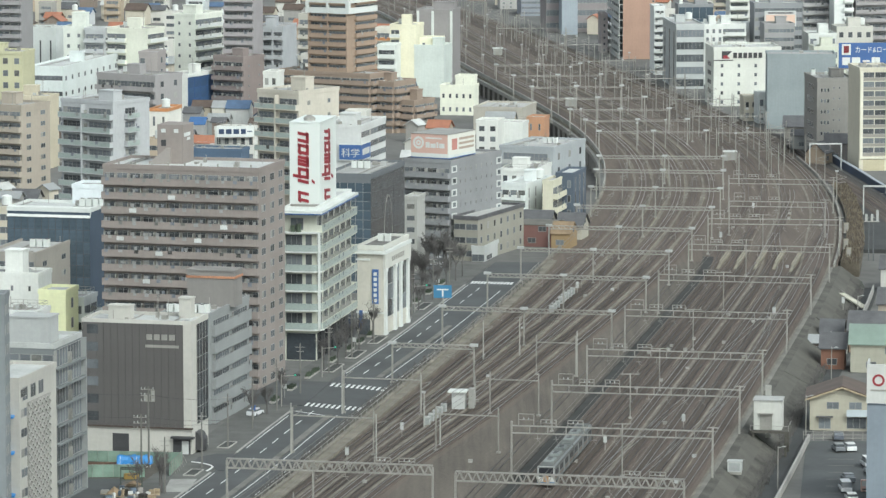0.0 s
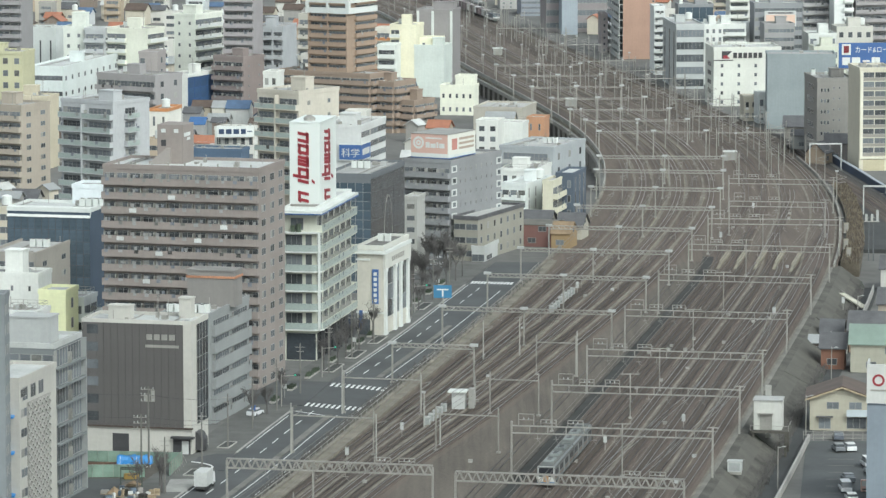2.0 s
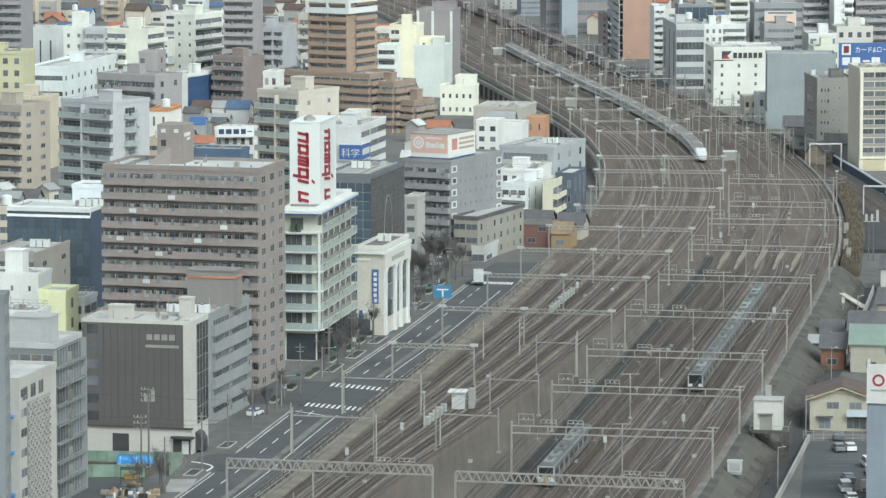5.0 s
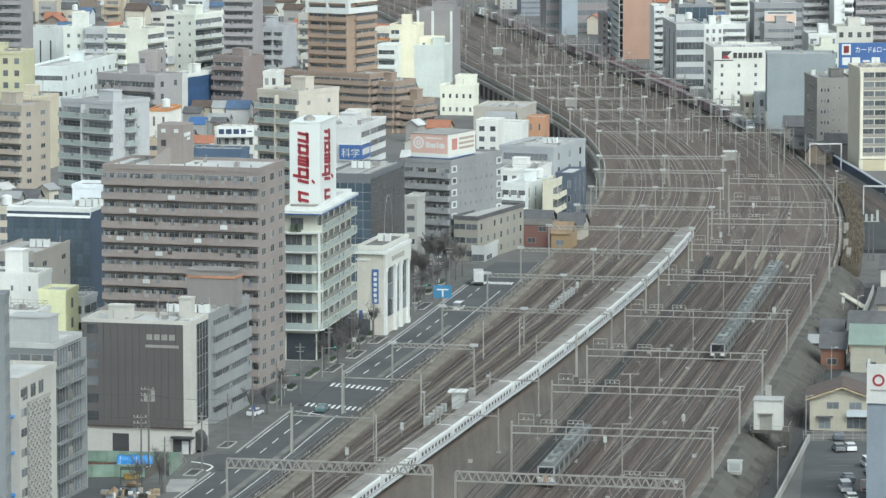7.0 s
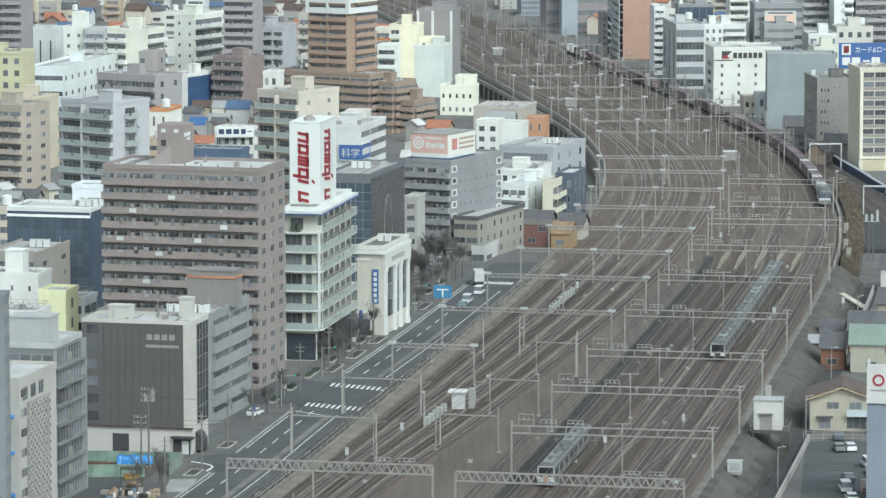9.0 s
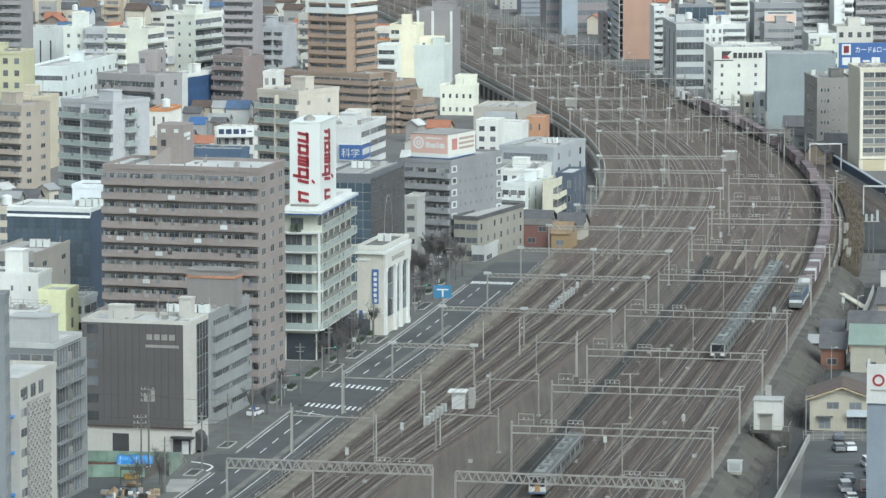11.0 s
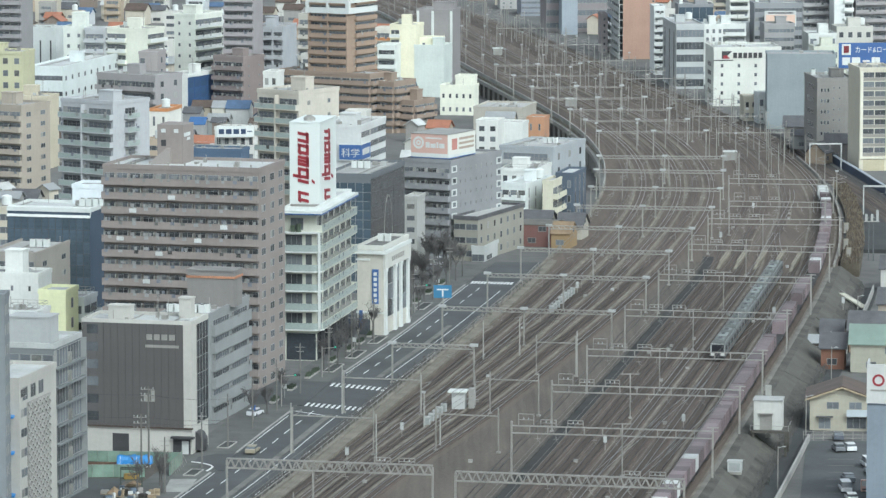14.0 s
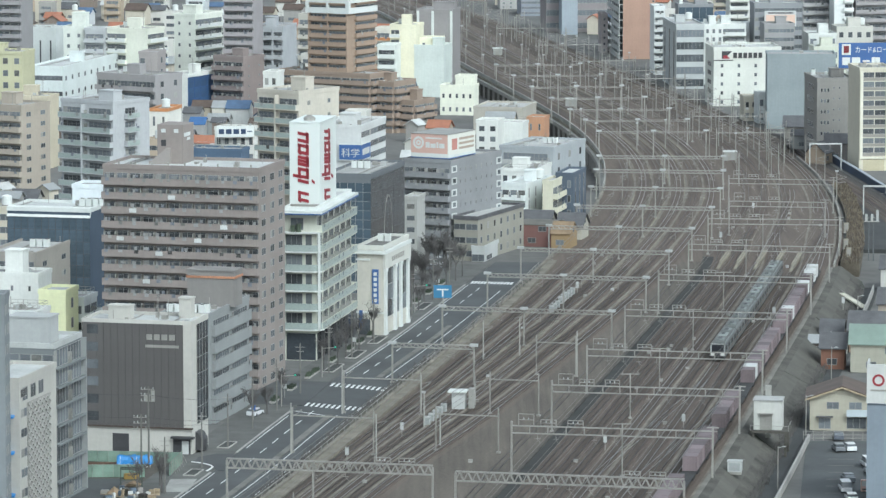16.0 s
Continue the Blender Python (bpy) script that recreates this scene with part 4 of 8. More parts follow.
building("apartment_building", "dark brown apartment tower", (-144.6, 1356.7), -12.0, 14.1, 12.0, 44.8, (0.254, 0.246, 0.25), front=("bal", 17, 4, {"first": 6}))
building("apartment_building", "yellowish apartment block with square windows", (-134.9, 1262.5), -12.0, 13.6, 12.0, 28.7, (0.451, 0.439, 0.295), front=("win", 8, 4, {"fw": 0.45}))
building("office_building", "beige low block with sloping canopies", (-120.6, 1215.9), -13.0, 10.7, 9.9, 20.0, (0.485, 0.439, 0.338), front=("win", 4, 4), roof="pale")
building("office_building", "long white factory office with rows of small windows", (-125.7, 1320.6), -14.0, 11.0, 60.0, 19.6, (0.595, 0.637, 0.626), front=("rib", 4, 2, {"a0": 0.1, "fh": 0.3}), right=("win", 4, 10, {"fw": 0.25, "fh": 0.3}), roof="pale")
building("office_building", "pale grey windowless office with dark strips", (-133.6, 1393.9), -13.0, 10.3, 8.5, 25.9, (0.543, 0.568, 0.551), front=("win", 1, 3, {"fw": 0.16, "fh": 0.6}))
building("apartment_building", "slim white tower block", (-119.6, 1374.0), -13.0, 6.8, 8.0, 27.7, (0.629, 0.654, 0.601), front=("win", 8, 2, {"fw": 0.28, "fh": 0.35}), extras=(("hut", 0.35, 0.2, 4.5, 4, 4.5), ("mast", 0.6, 0.3, 12)))
building("apartment_building", "grey block with access galleries", (-112.6, 1370.2), -13.0, 6.6, 8.0, 27.4, (0.397, 0.409, 0.417), front=("bal", 8, 2))
building("apartment_building", "white apartment block with corner balconies", (-105.9, 1371.2), -25.0, 14.7, 11.2, 27.5, (0.629, 0.637, 0.551), front=("bal", 8, 2, {"a0": 0.0, "a1": 0.5, "rail": WHITE}), right=("bal", 8, 2, {"rail": WHITE}))
building("apartment_building", "brown apartment block with a blank side wall", (-93.3, 1337.0), -13.0, 5.9, 9.1, 22.6, (0.308, 0.284, 0.277), front=("bal", 6, 1, {"a1": 0.4}), right=("win", 6, 1, {"fw": 0.2}))
building("apartment_building", "tall white apartment tower with side balconies", (-87.2, 1415.0), -28.0, 7.9, 17.1, 28.8, (0.646, 0.663, 0.593), front=("win", 8, 2, {"fw": 0.2, "fh": 0.3}), right=("bal", 8, 3, {"rail": WHITE}), extras=(("hut", 0.3, 0.1, 5, 4, 3),))
building("apartment_building", "grey-brown apartment block with deep galleries", (-100.9, 1270.7), -32.0, 20.9, 13.3, 21.8, (0.289, 0.277, 0.278), front=("bal", 6, 5), right=("win", 6, 2, {"fw": 0.25}), roof="flat")
building("office_building", "white and cobalt office", (-83.6, 1321.1), -26.0, 7.1, 15.8, 17.3, (0.629, 0.637, 0.601), right=("cur", 5, 4, {"tint": COBALT, "bar": SIGNBLUE}))
building("apartment_building", "dark brick-red apartment block", (-70.0, 1329.1), -32.0, 11.1, 11.2, 22.1, (0.225, 0.19, 0.18), front=("bal", 7, 3), right=("win", 7, 2, {"fw": 0.14, "fh": 0.2}))
building("apartment_building", "tall mauve-brown apartment tower", (-69.5, 1384.0), -12.0, 9.7, 12.0, 41.3, (0.314, 0.296, 0.3), front=("bal", 15, 2, {"first": 6}))
building("apartment_building", "grey framed apartment block", (-61.1, 1403.6), -13.0, 10.0, 16.7, 25.5, (0.367, 0.379, 0.392), front=("bal", 8, 3, {"pillars": (0.33, 0.66)}))
building("apartment_building", "beige block with zigzag outer stairs", (-48.5, 1463.8), -12.0, 3.8, 10.0, 25.1, (0.42, 0.403, 0.357), front=("bal", 7, 1))
building("house", "white house with an orange roof edge", (-82.0, 1214.8), -14.0, 5.5, 12.5, 16.5, (0.621, 0.609, 0.559), front=("win", 3, 2, {"fw": 0.25}), base=ORANGE, extras=(("tank", 0.6, 0.4),))
building("office_building", "white low office with a rooftop sign frame", (-61.6, 1173.1), -13.0, 11.3, 8.0, 15.3, (0.6, 0.6, 0.56), front=("win", 3, 5), extras=(("rail", 0, 0),))
building("office_building", "navy low building with a railed roof", (-67.9, 1160.2), -13.0, 14.6, 8.0, 10.9, (0.08, 0.12, 0.18), front=("rib", 2, 6), extras=(("rail", 0, 0),))
building("apartment_building", "white small block beside the tower", (-53.4, 1293.2), -12.0, 4.4, 8.0, 20.2, (0.587, 0.592, 0.559), front=("win", 5, 2))
stripes = building("office_building", "dark brown tower with two white stripes", (-8.7, 1452.8), -12.0, 11.9, 14.0, 27.5, (0.249, 0.236, 0.236), extras=(("hut", 0.4, 0.3, 7, 5, 2.5),))
building("apartment_building", "cream apartment block with balconies", (-17.5, 1439.6), -12.0, 8.8, 12.0, 23.4, (0.682, 0.654, 0.501), front=("bal", 7, 2, {"a0": 0.0, "a1": 0.4, "rail": WHITE}))
building("apartment_building", "cream building top with two windows", (-11.6, 1444.1), -12.0, 10.7, 8.0, 18.8, (0.699, 0.69, 0.551), front=("win", 6, 3, {"fw": 0.25}))
building("office_building", "plain mint-grey windowless block", (-9.5, 1437.8), -12.0, 10.1, 12.0, 16.8, (0.526, 0.568, 0.535))
building("apartment_building", "white block with square windows", (-0.9, 1374.7), -12.0, 10.8, 8.0, 9.1, (0.699, 0.707, 0.601), front=("win", 2, 5, {"fw": 0.35, "fh": 0.32}))
building("apartment_building", "white stair block with a round window", (3.9, 1375.6), -12.0, 5.8, 6.0, 12.0, (0.699, 0.707, 0.601))
building("apartment_building", "white small block with orange balconies", (-22.8, 1464.4), -12.0, 6.6, 8.0, 20.5, (0.629, 0.603, 0.535), front=("bal", 6, 2, {"rail": ORANGE}))
building("apartment_building", "white block with laundry balconies", (-21.5, 1430.8), -12.0, 6.1, 8.0, 17.5, (0.612, 0.637, 0.601), front=("bal", 5, 1))
terracotta = building("apartment_building", "terracotta apartment tower with a blank side", (65.6, 1590.0), 4.0, 11.9, 40.0, 26.2, (0.36, 0.235, 0.18), front=("win", 9, 1, {"a0": 0.85, "fw": 0.4, "fh": 0.3}))
building("apartment_building", "dark brown slim apartment block", (58.6, 1618.0), 4.0, 2.5, 10.0, 14.3, (0.272, 0.248, 0.247), front=("win", 6, 1, {"fw": 0.3}))
building("apartment_building", "white apartment block with stacked balconies", (73.8, 1526.0), 4.0, 3.8, 12.0, 23.4, (0.629, 0.646, 0.635), front=("bal", 9, 1, {"rail": WHITE}))
building("office_building", "grey-green office with pale window panels", (78.5, 1467.3), 5.0, 9.4, 33.0, 21.4, (0.397, 0.414, 0.41), front=("rib", 5, 2, {"fh": 0.6, "sill": 0.2}), left=("win", 1, 3, {"fw": 0.2, "fh": 0.9, "sill": 0.02}))
building("office_building", "dark glass office top", (82.0, 1518.6), 4.0, 12.1, 10.0, 24.6, (0.225, 0.231, 0.239), front=("cur", 6, 5, {"tint": BLUEGLASS}))
building("apartment_building", "white and grey apartment block", (89.0, 1484.8), 4.0, 6.4, 10.0, 20.1, (0.586, 0.603, 0.576), front=("win", 7, 3, {"fw": 0.45}))
building("apartment_building", "white block with shaded loggias", (95.0, 1507.2), 4.0, 9.7, 10.0, 18.6, (0.595, 0.611, 0.584), front=("bal", 6, 3))
building("apartment_building", "small white block with a terrace", (101.3, 1518.6), 4.0, 7.4, 10.0, 15.2, (0.629, 0.654, 0.642), front=("win", 5, 3, {"fw": 0.5}))
building("apartment_building", "white narrow apartment tower with balconies", (102.0, 1554.1), 4.0, 6.9, 10.0, 27.2, (0.586, 0.594, 0.551), front=("bal", 9, 1))
lettered_office = building("office_building", "white office with dark red and black roof lettering", (87.2, 1404.0), 5.0, 21.9, 18.2, 18.6, (0.58, 0.59, 0.54), front=("win", 5, 4, {"top": 4.0, "fw": 0.16, "fh": 0.4}), left=("win", 5, 1, {"top": 4.0, "fw": 0.4}), roof="pale", extras=(("rail", 0, 0),))
building("office_building", "blank grey corrugated storehouse", (99.0, 1330.0), -2.0, 20.8, 14.0, 22.4, (0.235, 0.265, 0.275), extras=(("none", 0, 0),))
taupe = building("office_building", "taupe office with small grouped windows", (106.9, 1243.9), 6.0, 11.0, 19.5, 22.4, (0.235, 0.226, 0.212), left=("win", 6, 1, {"fw": 0.5, "fh": 0.4}))
cream_office = building("office_building", "cream office with wide banded windows", (115.7, 1209.0), 6.0, 9.6, 16.0, 28.3, (0.52, 0.49, 0.40), extras=(("none", 0, 0),))
building("office_building", "dark office with a rooftop billboard", (107.6, 1507.2), 4.0, 16.7, 12.0, 25.8, (0.249, 0.257, 0.268), front=("rib", 8, 3))
building("office_building", "brown-grey office with barred windows", (108.6, 1473.8), 4.0, 10.2, 10.0, 21.1, (0.272, 0.269, 0.268), front=("rib", 7, 3))
building("office_building", "white office with a grid of square windows", (123.6, 1473.8), 5.0, 9.5, 12.0, 17.8, (0.543, 0.56, 0.535), front=("win", 4, 3, {"fw": 0.7, "fh": 0.55}))
building("office_building", "pale low building behind the storehouse", (122.8, 1441.9), 5.0, 11.2, 10.0, 15.9, (0.514, 0.529, 0.448), front=("win", 4, 4))
building("apartment_building", "white apartment tower with stacked balconies", (137.2, 1530.3), 5.0, 6.7, 10.0, 31.8, (0.629, 0.646, 0.626), front=("bal", 10, 2, {"a0": 0.5}))
building("apartment_building", "brown apartment tower with balconies", (144.5, 1530.3), 5.0, 15.2, 12.0, 33.7, (0.29, 0.278, 0.277), front=("bal", 11, 5))
building("apartment_building", "grey apartment block behind the billboard", (127.2, 1542.1), 5.0, 10.8, 12.0, 29.0, (0.367, 0.361, 0.357), front=("bal", 10, 4))
building("apartment_building", "cream low block with a maroon roof edge", (134.1, 1484.8), 5.0, 12.4, 12.0, 19.3, (0.461, 0.453, 0.41), front=("win", 5, 4))
building("office_building", "blue roofed shed beside the tracks", (83.6, 1470.0), 5.0, 4.5, 10.0, 5.0, (0.249, 0.29, 0.328))
building("house", "ochre house with shuttered windows", (93.6, 1354.0), 5.0, 4.2, 8.0, 7.3, (0.42, 0.396, 0.328), front=("win", 2, 2))
building("office_building", "white low office with a blue roof edge", (97.4, 1346.0), 5.0, 4.5, 8.0, 9.0, (0.543, 0.568, 0.559), front=("win", 2, 2))
building("office_building", "brick-red hall with a pale band", (40.6, 1719.7), 4.0, 27.7, 25.0, 15.6, (0.243, 0.222, 0.224), front=("rib", 3, 6))
building("office_building", "slate-blue windowless office block", (46.5, 1707.9), 4.0, 6.2, 12.0, 18.2, (0.29, 0.325, 0.357))
building("office_building", "navy hall with a white roof edge", (32.4, 1810.0), 4.0, 10.8, 20.0, 7.2, (0.231, 0.248, 0.28), front=("rib", 3, 4))
building("office_building", "taupe office beside the railway", (24.2, 1850.0), 4.0, 9.2, 14.0, 9.0, (0.338, 0.332, 0.321), front=("win", 5, 3, {"fw": 0.3}))


# ---- trains ----
def along(line):
    """The line's length up to each point, lengthened straight at both ends."""
    d0 = Vector(line[0]) - Vector(line[3])
    d1 = Vector(line[-1]) - Vector(line[-4])
    pts = [tuple(Vector(line[0]) + d0.normalized() * 1500), *line, tuple(Vector(line[-1]) + d1.normalized() * 2500)]
    acc = [0.0]
    for a, b in zip(pts, pts[1:]):
        acc.append(acc[-1] + math.dist(a, b))
    zero = float(np.interp(560.0, [p[1] for p in pts], acc))
    return pts, [a - zero for a in acc]


def spot(path, s):
    pts, acc = path
    return float(np.interp(s, acc, [p[0] for p in pts])), float(np.interp(s, acc, [p[1] for p in pts]))


def stand(path, s, way, z=0.27, base=8.0):
    """The pose of a vehicle with its middle at s; its own +x looks along way (-1: to the south)."""
    a, b = Vector(spot(path, s - base)), Vector(spot(path, s + base))
    m, d = (a + b) / 2, (b - a) * way
    return Matrix.Translation((m.x, m.y, z)) @ Matrix.Rotation(math.atan2(d.y, d.x), 4, "Z")


def glide(points):
    """Piecewise linear position along the line by time."""
    return lambda t: float(np.interp(t, [p[0] for p in points], [p[1] for p in points]))


DIRTYROOF = surface("grimy_train_roof", (0.20, 0.19, 0.172), 0.7, 0.3, 1.5)
BODYWHITE = surface("train_white", (0.56, 0.575, 0.57), 0.35, 0.05, 1.0)
BODYBLUE = surface("train_blue_band", (0.04, 0.075, 0.20), 0.35, 0.05, 1.0)
ROOFGREY = surface("train_roof", (0.105, 0.112, 0.105), 0.6, 0.2, 1.0)
PALEROOF = surface("train_roof_pale", (0.27, 0.285, 0.28), 0.5, 0.15, 1.0)
STAINLESS = surface("stainless_steel", (0.17, 0.18, 0.18), 0.4, 0.12, 1.0, metal=0.4)
ORANGEBAND = surface("orange_band", (0.26, 0.14, 0.07), 0.5, 0.05, 1.0)
UNDER = surface("underframe", (0.035, 0.035, 0.035), 0.8, 0.3, 0.5)
PLUM = surface("plum_container", (0.145, 0.115, 0.12), 0.65, 0.26, 1.2, rand=1.0, streak=0.4)
PALEBOX = surface("white_container", (0.47, 0.48, 0.47), 0.6, 0.2, 1.2, rand=0.3)
LOCOBLUE = surface("locomotive_blue", (0.060, 0.085, 0.115), 0.45, 0.1, 1.0)
LAMPGLASS = surface("headlamp", (0.55, 0.55, 0.52), 0.2, 0.05, 1.0)


def profile(w, h0, h1, r, k=4):
    """Cross-section of a rounded body: (y, z) from the lower left, round over the roof, to the lower right."""
    out = [(-w / 2, h0)]
    for i in range(k + 1):
        a = math.pi - i / k * math.pi / 2
        out.append((-w / 2 + r + r * math.cos(a), h1 - r + r * math.sin(a)))
    for i in range(k + 1):
        a = math.pi / 2 - i / k * math.pi / 2
        out.append((w / 2 - r + r * math.cos(a), h1 - r + r * math.sin(a)))
    return out + [(w / 2, h0)]


def bogie(parent, x):
    s = Shape().box(x - 1.6, x + 1.6, -1.2, 1.2, 0.35, 0.75)
    for a in (-1.1, 1.1):
        for y in (-0.6, 0.6):
            n = 10
            s.loft([[(x + a + 0.4 * math.cos(math.tau * i / n), yy, 0.42 + 0.4 * math.sin(math.tau * i / n)) for i in range(n)] for yy in (y - 0.06, y + 0.06)])
    part("bogie", s, UNDER, parent)


def bullet_car(m, end=0):
    """A car of the white high-speed train; end = 1: leading nose, -1: trailing nose."""
    L, w = 24.6, 3.36
    car = thing("bullet_train_car", m, "white high-speed train car with a blue waist band", "train car", "cars of the high-speed train")
    xs = [-L / 2, L / 2]
    body = profile(w, 0.75, 3.45, 0.75)
    n = len(body)
    cut = L / 2 - 9.0
    main = [(-L / 2 if end >= 0 else -cut), (L / 2 if end <= 0 else cut)]
    part("body", Shape().loft([[(x, y, z) for y, z in body] for x in main]), BODYWHITE, car)
    if end:
        s = Shape()
        rings = []
        for k in range(11):
            q = k / 10
            x = end * (cut + q * 9.0)
            sy = (1 - q ** 3.0) ** 0.6 if q < 1 else 0.12
            top = 3.45 - 2.35 * (q ** 1.15 if q > 0.0 else 0) * (0.72 + 0.28 * q)
            sy = max(sy, 0.14)
            rings.append([(x, y * sy, 0.75 + (z - 0.75) * max(0.08, (top - 0.75) / 2.7) * (1 if q < 1 else 0.7)) for y, z in body])
        if end < 0:
            rings = rings[::-1]
        s.loft(rings)
        nose = part("nose", s, BODYWHITE, car, "smooth white tapering nose")
        part("windscreen", Shape().loft([[(end * (cut + a), -b, c), (end * (cut + a), b, c), (end * (cut + a + 0.05), b, c + 0.06), (end * (cut + a + 0.05), -b, c + 0.06)] for a, b, c in ((1.5, 0.85, 3.12), (2.4, 0.8, 2.86), (3.3, 0.62, 2.52))]), DARK, nose, "dark curved windscreen")
    a, b = main
    for y in (-1, 1):
        lo, hi = sorted((y * (w / 2 - 0.02), y * (w / 2 + 0.012)))
        part("blue_band", Shape().box(a, b, lo, hi, 1.36, 1.48), BODYBLUE, car, "thin blue waist band")
        key = ("bw",)
        if key not in CACHE:
            CACHE[key] = Shape().box(-0.62, 0.62, -0.015, 0.015, -0.32, 0.32).mesh("window", [DARK])
        cnt = 9 if end == 0 else 5
        for i in range(cnt):
            part("window", CACHE[key], None, car, m=Matrix.Translation((a + (i + 0.9) * (b - a) / (cnt + 0.8), y * (w / 2 + 0.005), 2.05)))
    arc = [q for q in body if q[1] > 3.12]
    ring_ = [(y * 1.01, z + 0.025) for y, z in arc] + [(y * 0.97, z - 0.12) for y, z in reversed(arc)]
    part("roof_panel", Shape().loft([[(x, y, z) for y, z in ring_] for x in (a + 0.15, b - 0.15)]), DIRTYROOF, car, "grimy grey-brown roof")
    part("roof_unit", Shape().box(-3.5, 3.5, -0.6, 0.6, 3.47, 3.6), DIRTYROOF, car)
    part("underframe", Shape().box(a + 0.2, b - 0.2, -1.45, 1.45, 0.3, 0.76), UNDER, car)
    bogie(car, -8.5), bogie(car, 8.5)
    return car


def local_car(m, front=0, group="", depot=False, skin=None, label="stainless steel commuter train car with grey roof"):
    """A stainless commuter car; front: +1 or -1 for the end that carries a cab."""
    L, w = 21.0, 2.95
    car = thing("commuter_train_car", m, label, "train car", group)
    body = profile(w, 0.85, 3.65, 0.38, 3)
    part("body", Shape().loft([[(x, y, z) for y, z in body] for x in (-L / 2, L / 2)]), skin or STAINLESS, car)
    part("roof", Shape().loft([[(x, y, z) for y, z in profile(w - 0.5, 3.55, 3.78, 0.2, 2)] for x in (-L / 2 + 0.1, L / 2 - 0.1)]), skin or ROOFGREY, car)
    for x in (-6.2, 0.0, 6.2):
        u = Shape().box(x - 1.6, x + 1.6, -0.85, 0.85, 3.78, 4.12).cyl(x - 0.7, 0, 0.45, 4.12, 4.17, 1).cyl(x + 0.7, 0, 0.45, 4.12, 4.17, 1)
        part("air_conditioner", u, [surface("roof_unit_grey", (0.205, 0.222, 0.218), 0.6, 0.35, 0.8, rand=0.6), DARK], car)
    for y in (-1, 1):
        for i, x in enumerate((-9.0, -7.2, -3.8, -1.9, 1.9, 3.8, 7.2, 9.0)):
            part("window", Shape().box(x - 0.75, x + 0.75, y * (w / 2) - 0.012, y * (w / 2) + 0.012, 1.95, 2.85), DARK, car)
        for x in (-5.5, 0.0, 5.5) if not skin else ():
            part("door", Shape().box(x - 0.7, x + 0.7, y * (w / 2) - 0.02, y * (w / 2) + 0.02, 1.0, 2.95), PALEROOF, car)
        part("orange_band", Shape().box(-L / 2, L / 2, y * (w / 2) - 0.016, y * (w / 2) + 0.016, 1.5, 1.62), ORANGEBAND, car)
    part("underframe", Shape().box(-L / 2 + 0.3, L / 2 - 0.3, -1.25, 1.25, 0.35, 0.86), UNDER, car)
    bogie(car, -7.0), bogie(car, 7.0)
    if front:
        x = front * L / 2
        lo, hi = sorted((x, x + front * 0.14))
        mask = part("cab_front", Shape().box(lo, hi, -1.43, 1.43, 0.85, 3.6), DARK, car, "dark cab front with a white rim")
        lo, hi = sorted((x + front * 0.13, x + front * 0.18))
        part("rim", Shape().box(lo, hi, -1.43, -1.22, 1.75, 3.3).box(lo, hi, 1.22, 1.43, 1.75, 3.3).box(lo, hi, -1.43, 1.43, 3.4, 3.58), CAPGREY, mask, "white rim")
        part("windscreen", Shape().box(lo, hi, -1.2, 1.2, 1.8, 3.2), surface("cab_glass", (0.014, 0.016, 0.022), 0.35, 0.2, 1.0), mask)
        for y in (-0.98, 0.98):
            part("headlamp", Shape().box(lo, hi + 0.02, y - 0.42, y + 0.42, 1.15, 1.7), LAMPGLASS, mask)
        part("gangway", Shape().box(lo - 0.02, hi + 0.1, -0.42, 0.42, 0.9, 2.0), surface("orange_door", (0.36, 0.21, 0.10), 0.5, 0.1, 1.0) if depot else DARK, mask)
        if depot:
            part("lower_panel", Shape().box(lo - 0.02, hi, -1.43, -0.43, 0.95, 1.78).box(lo - 0.02, hi, 0.43, 1.43, 0.95, 1.78), PALEBOX, mask, "white lower panel")
            part("blue_stripe", Shape().box(lo - 0.02, hi + 0.03, -1.43, 1.43, 0.66, 0.94), surface("faded_blue", (0.09, 0.16, 0.26), 0.5, 0.1, 1.0), mask, "blue stripe")
    return car


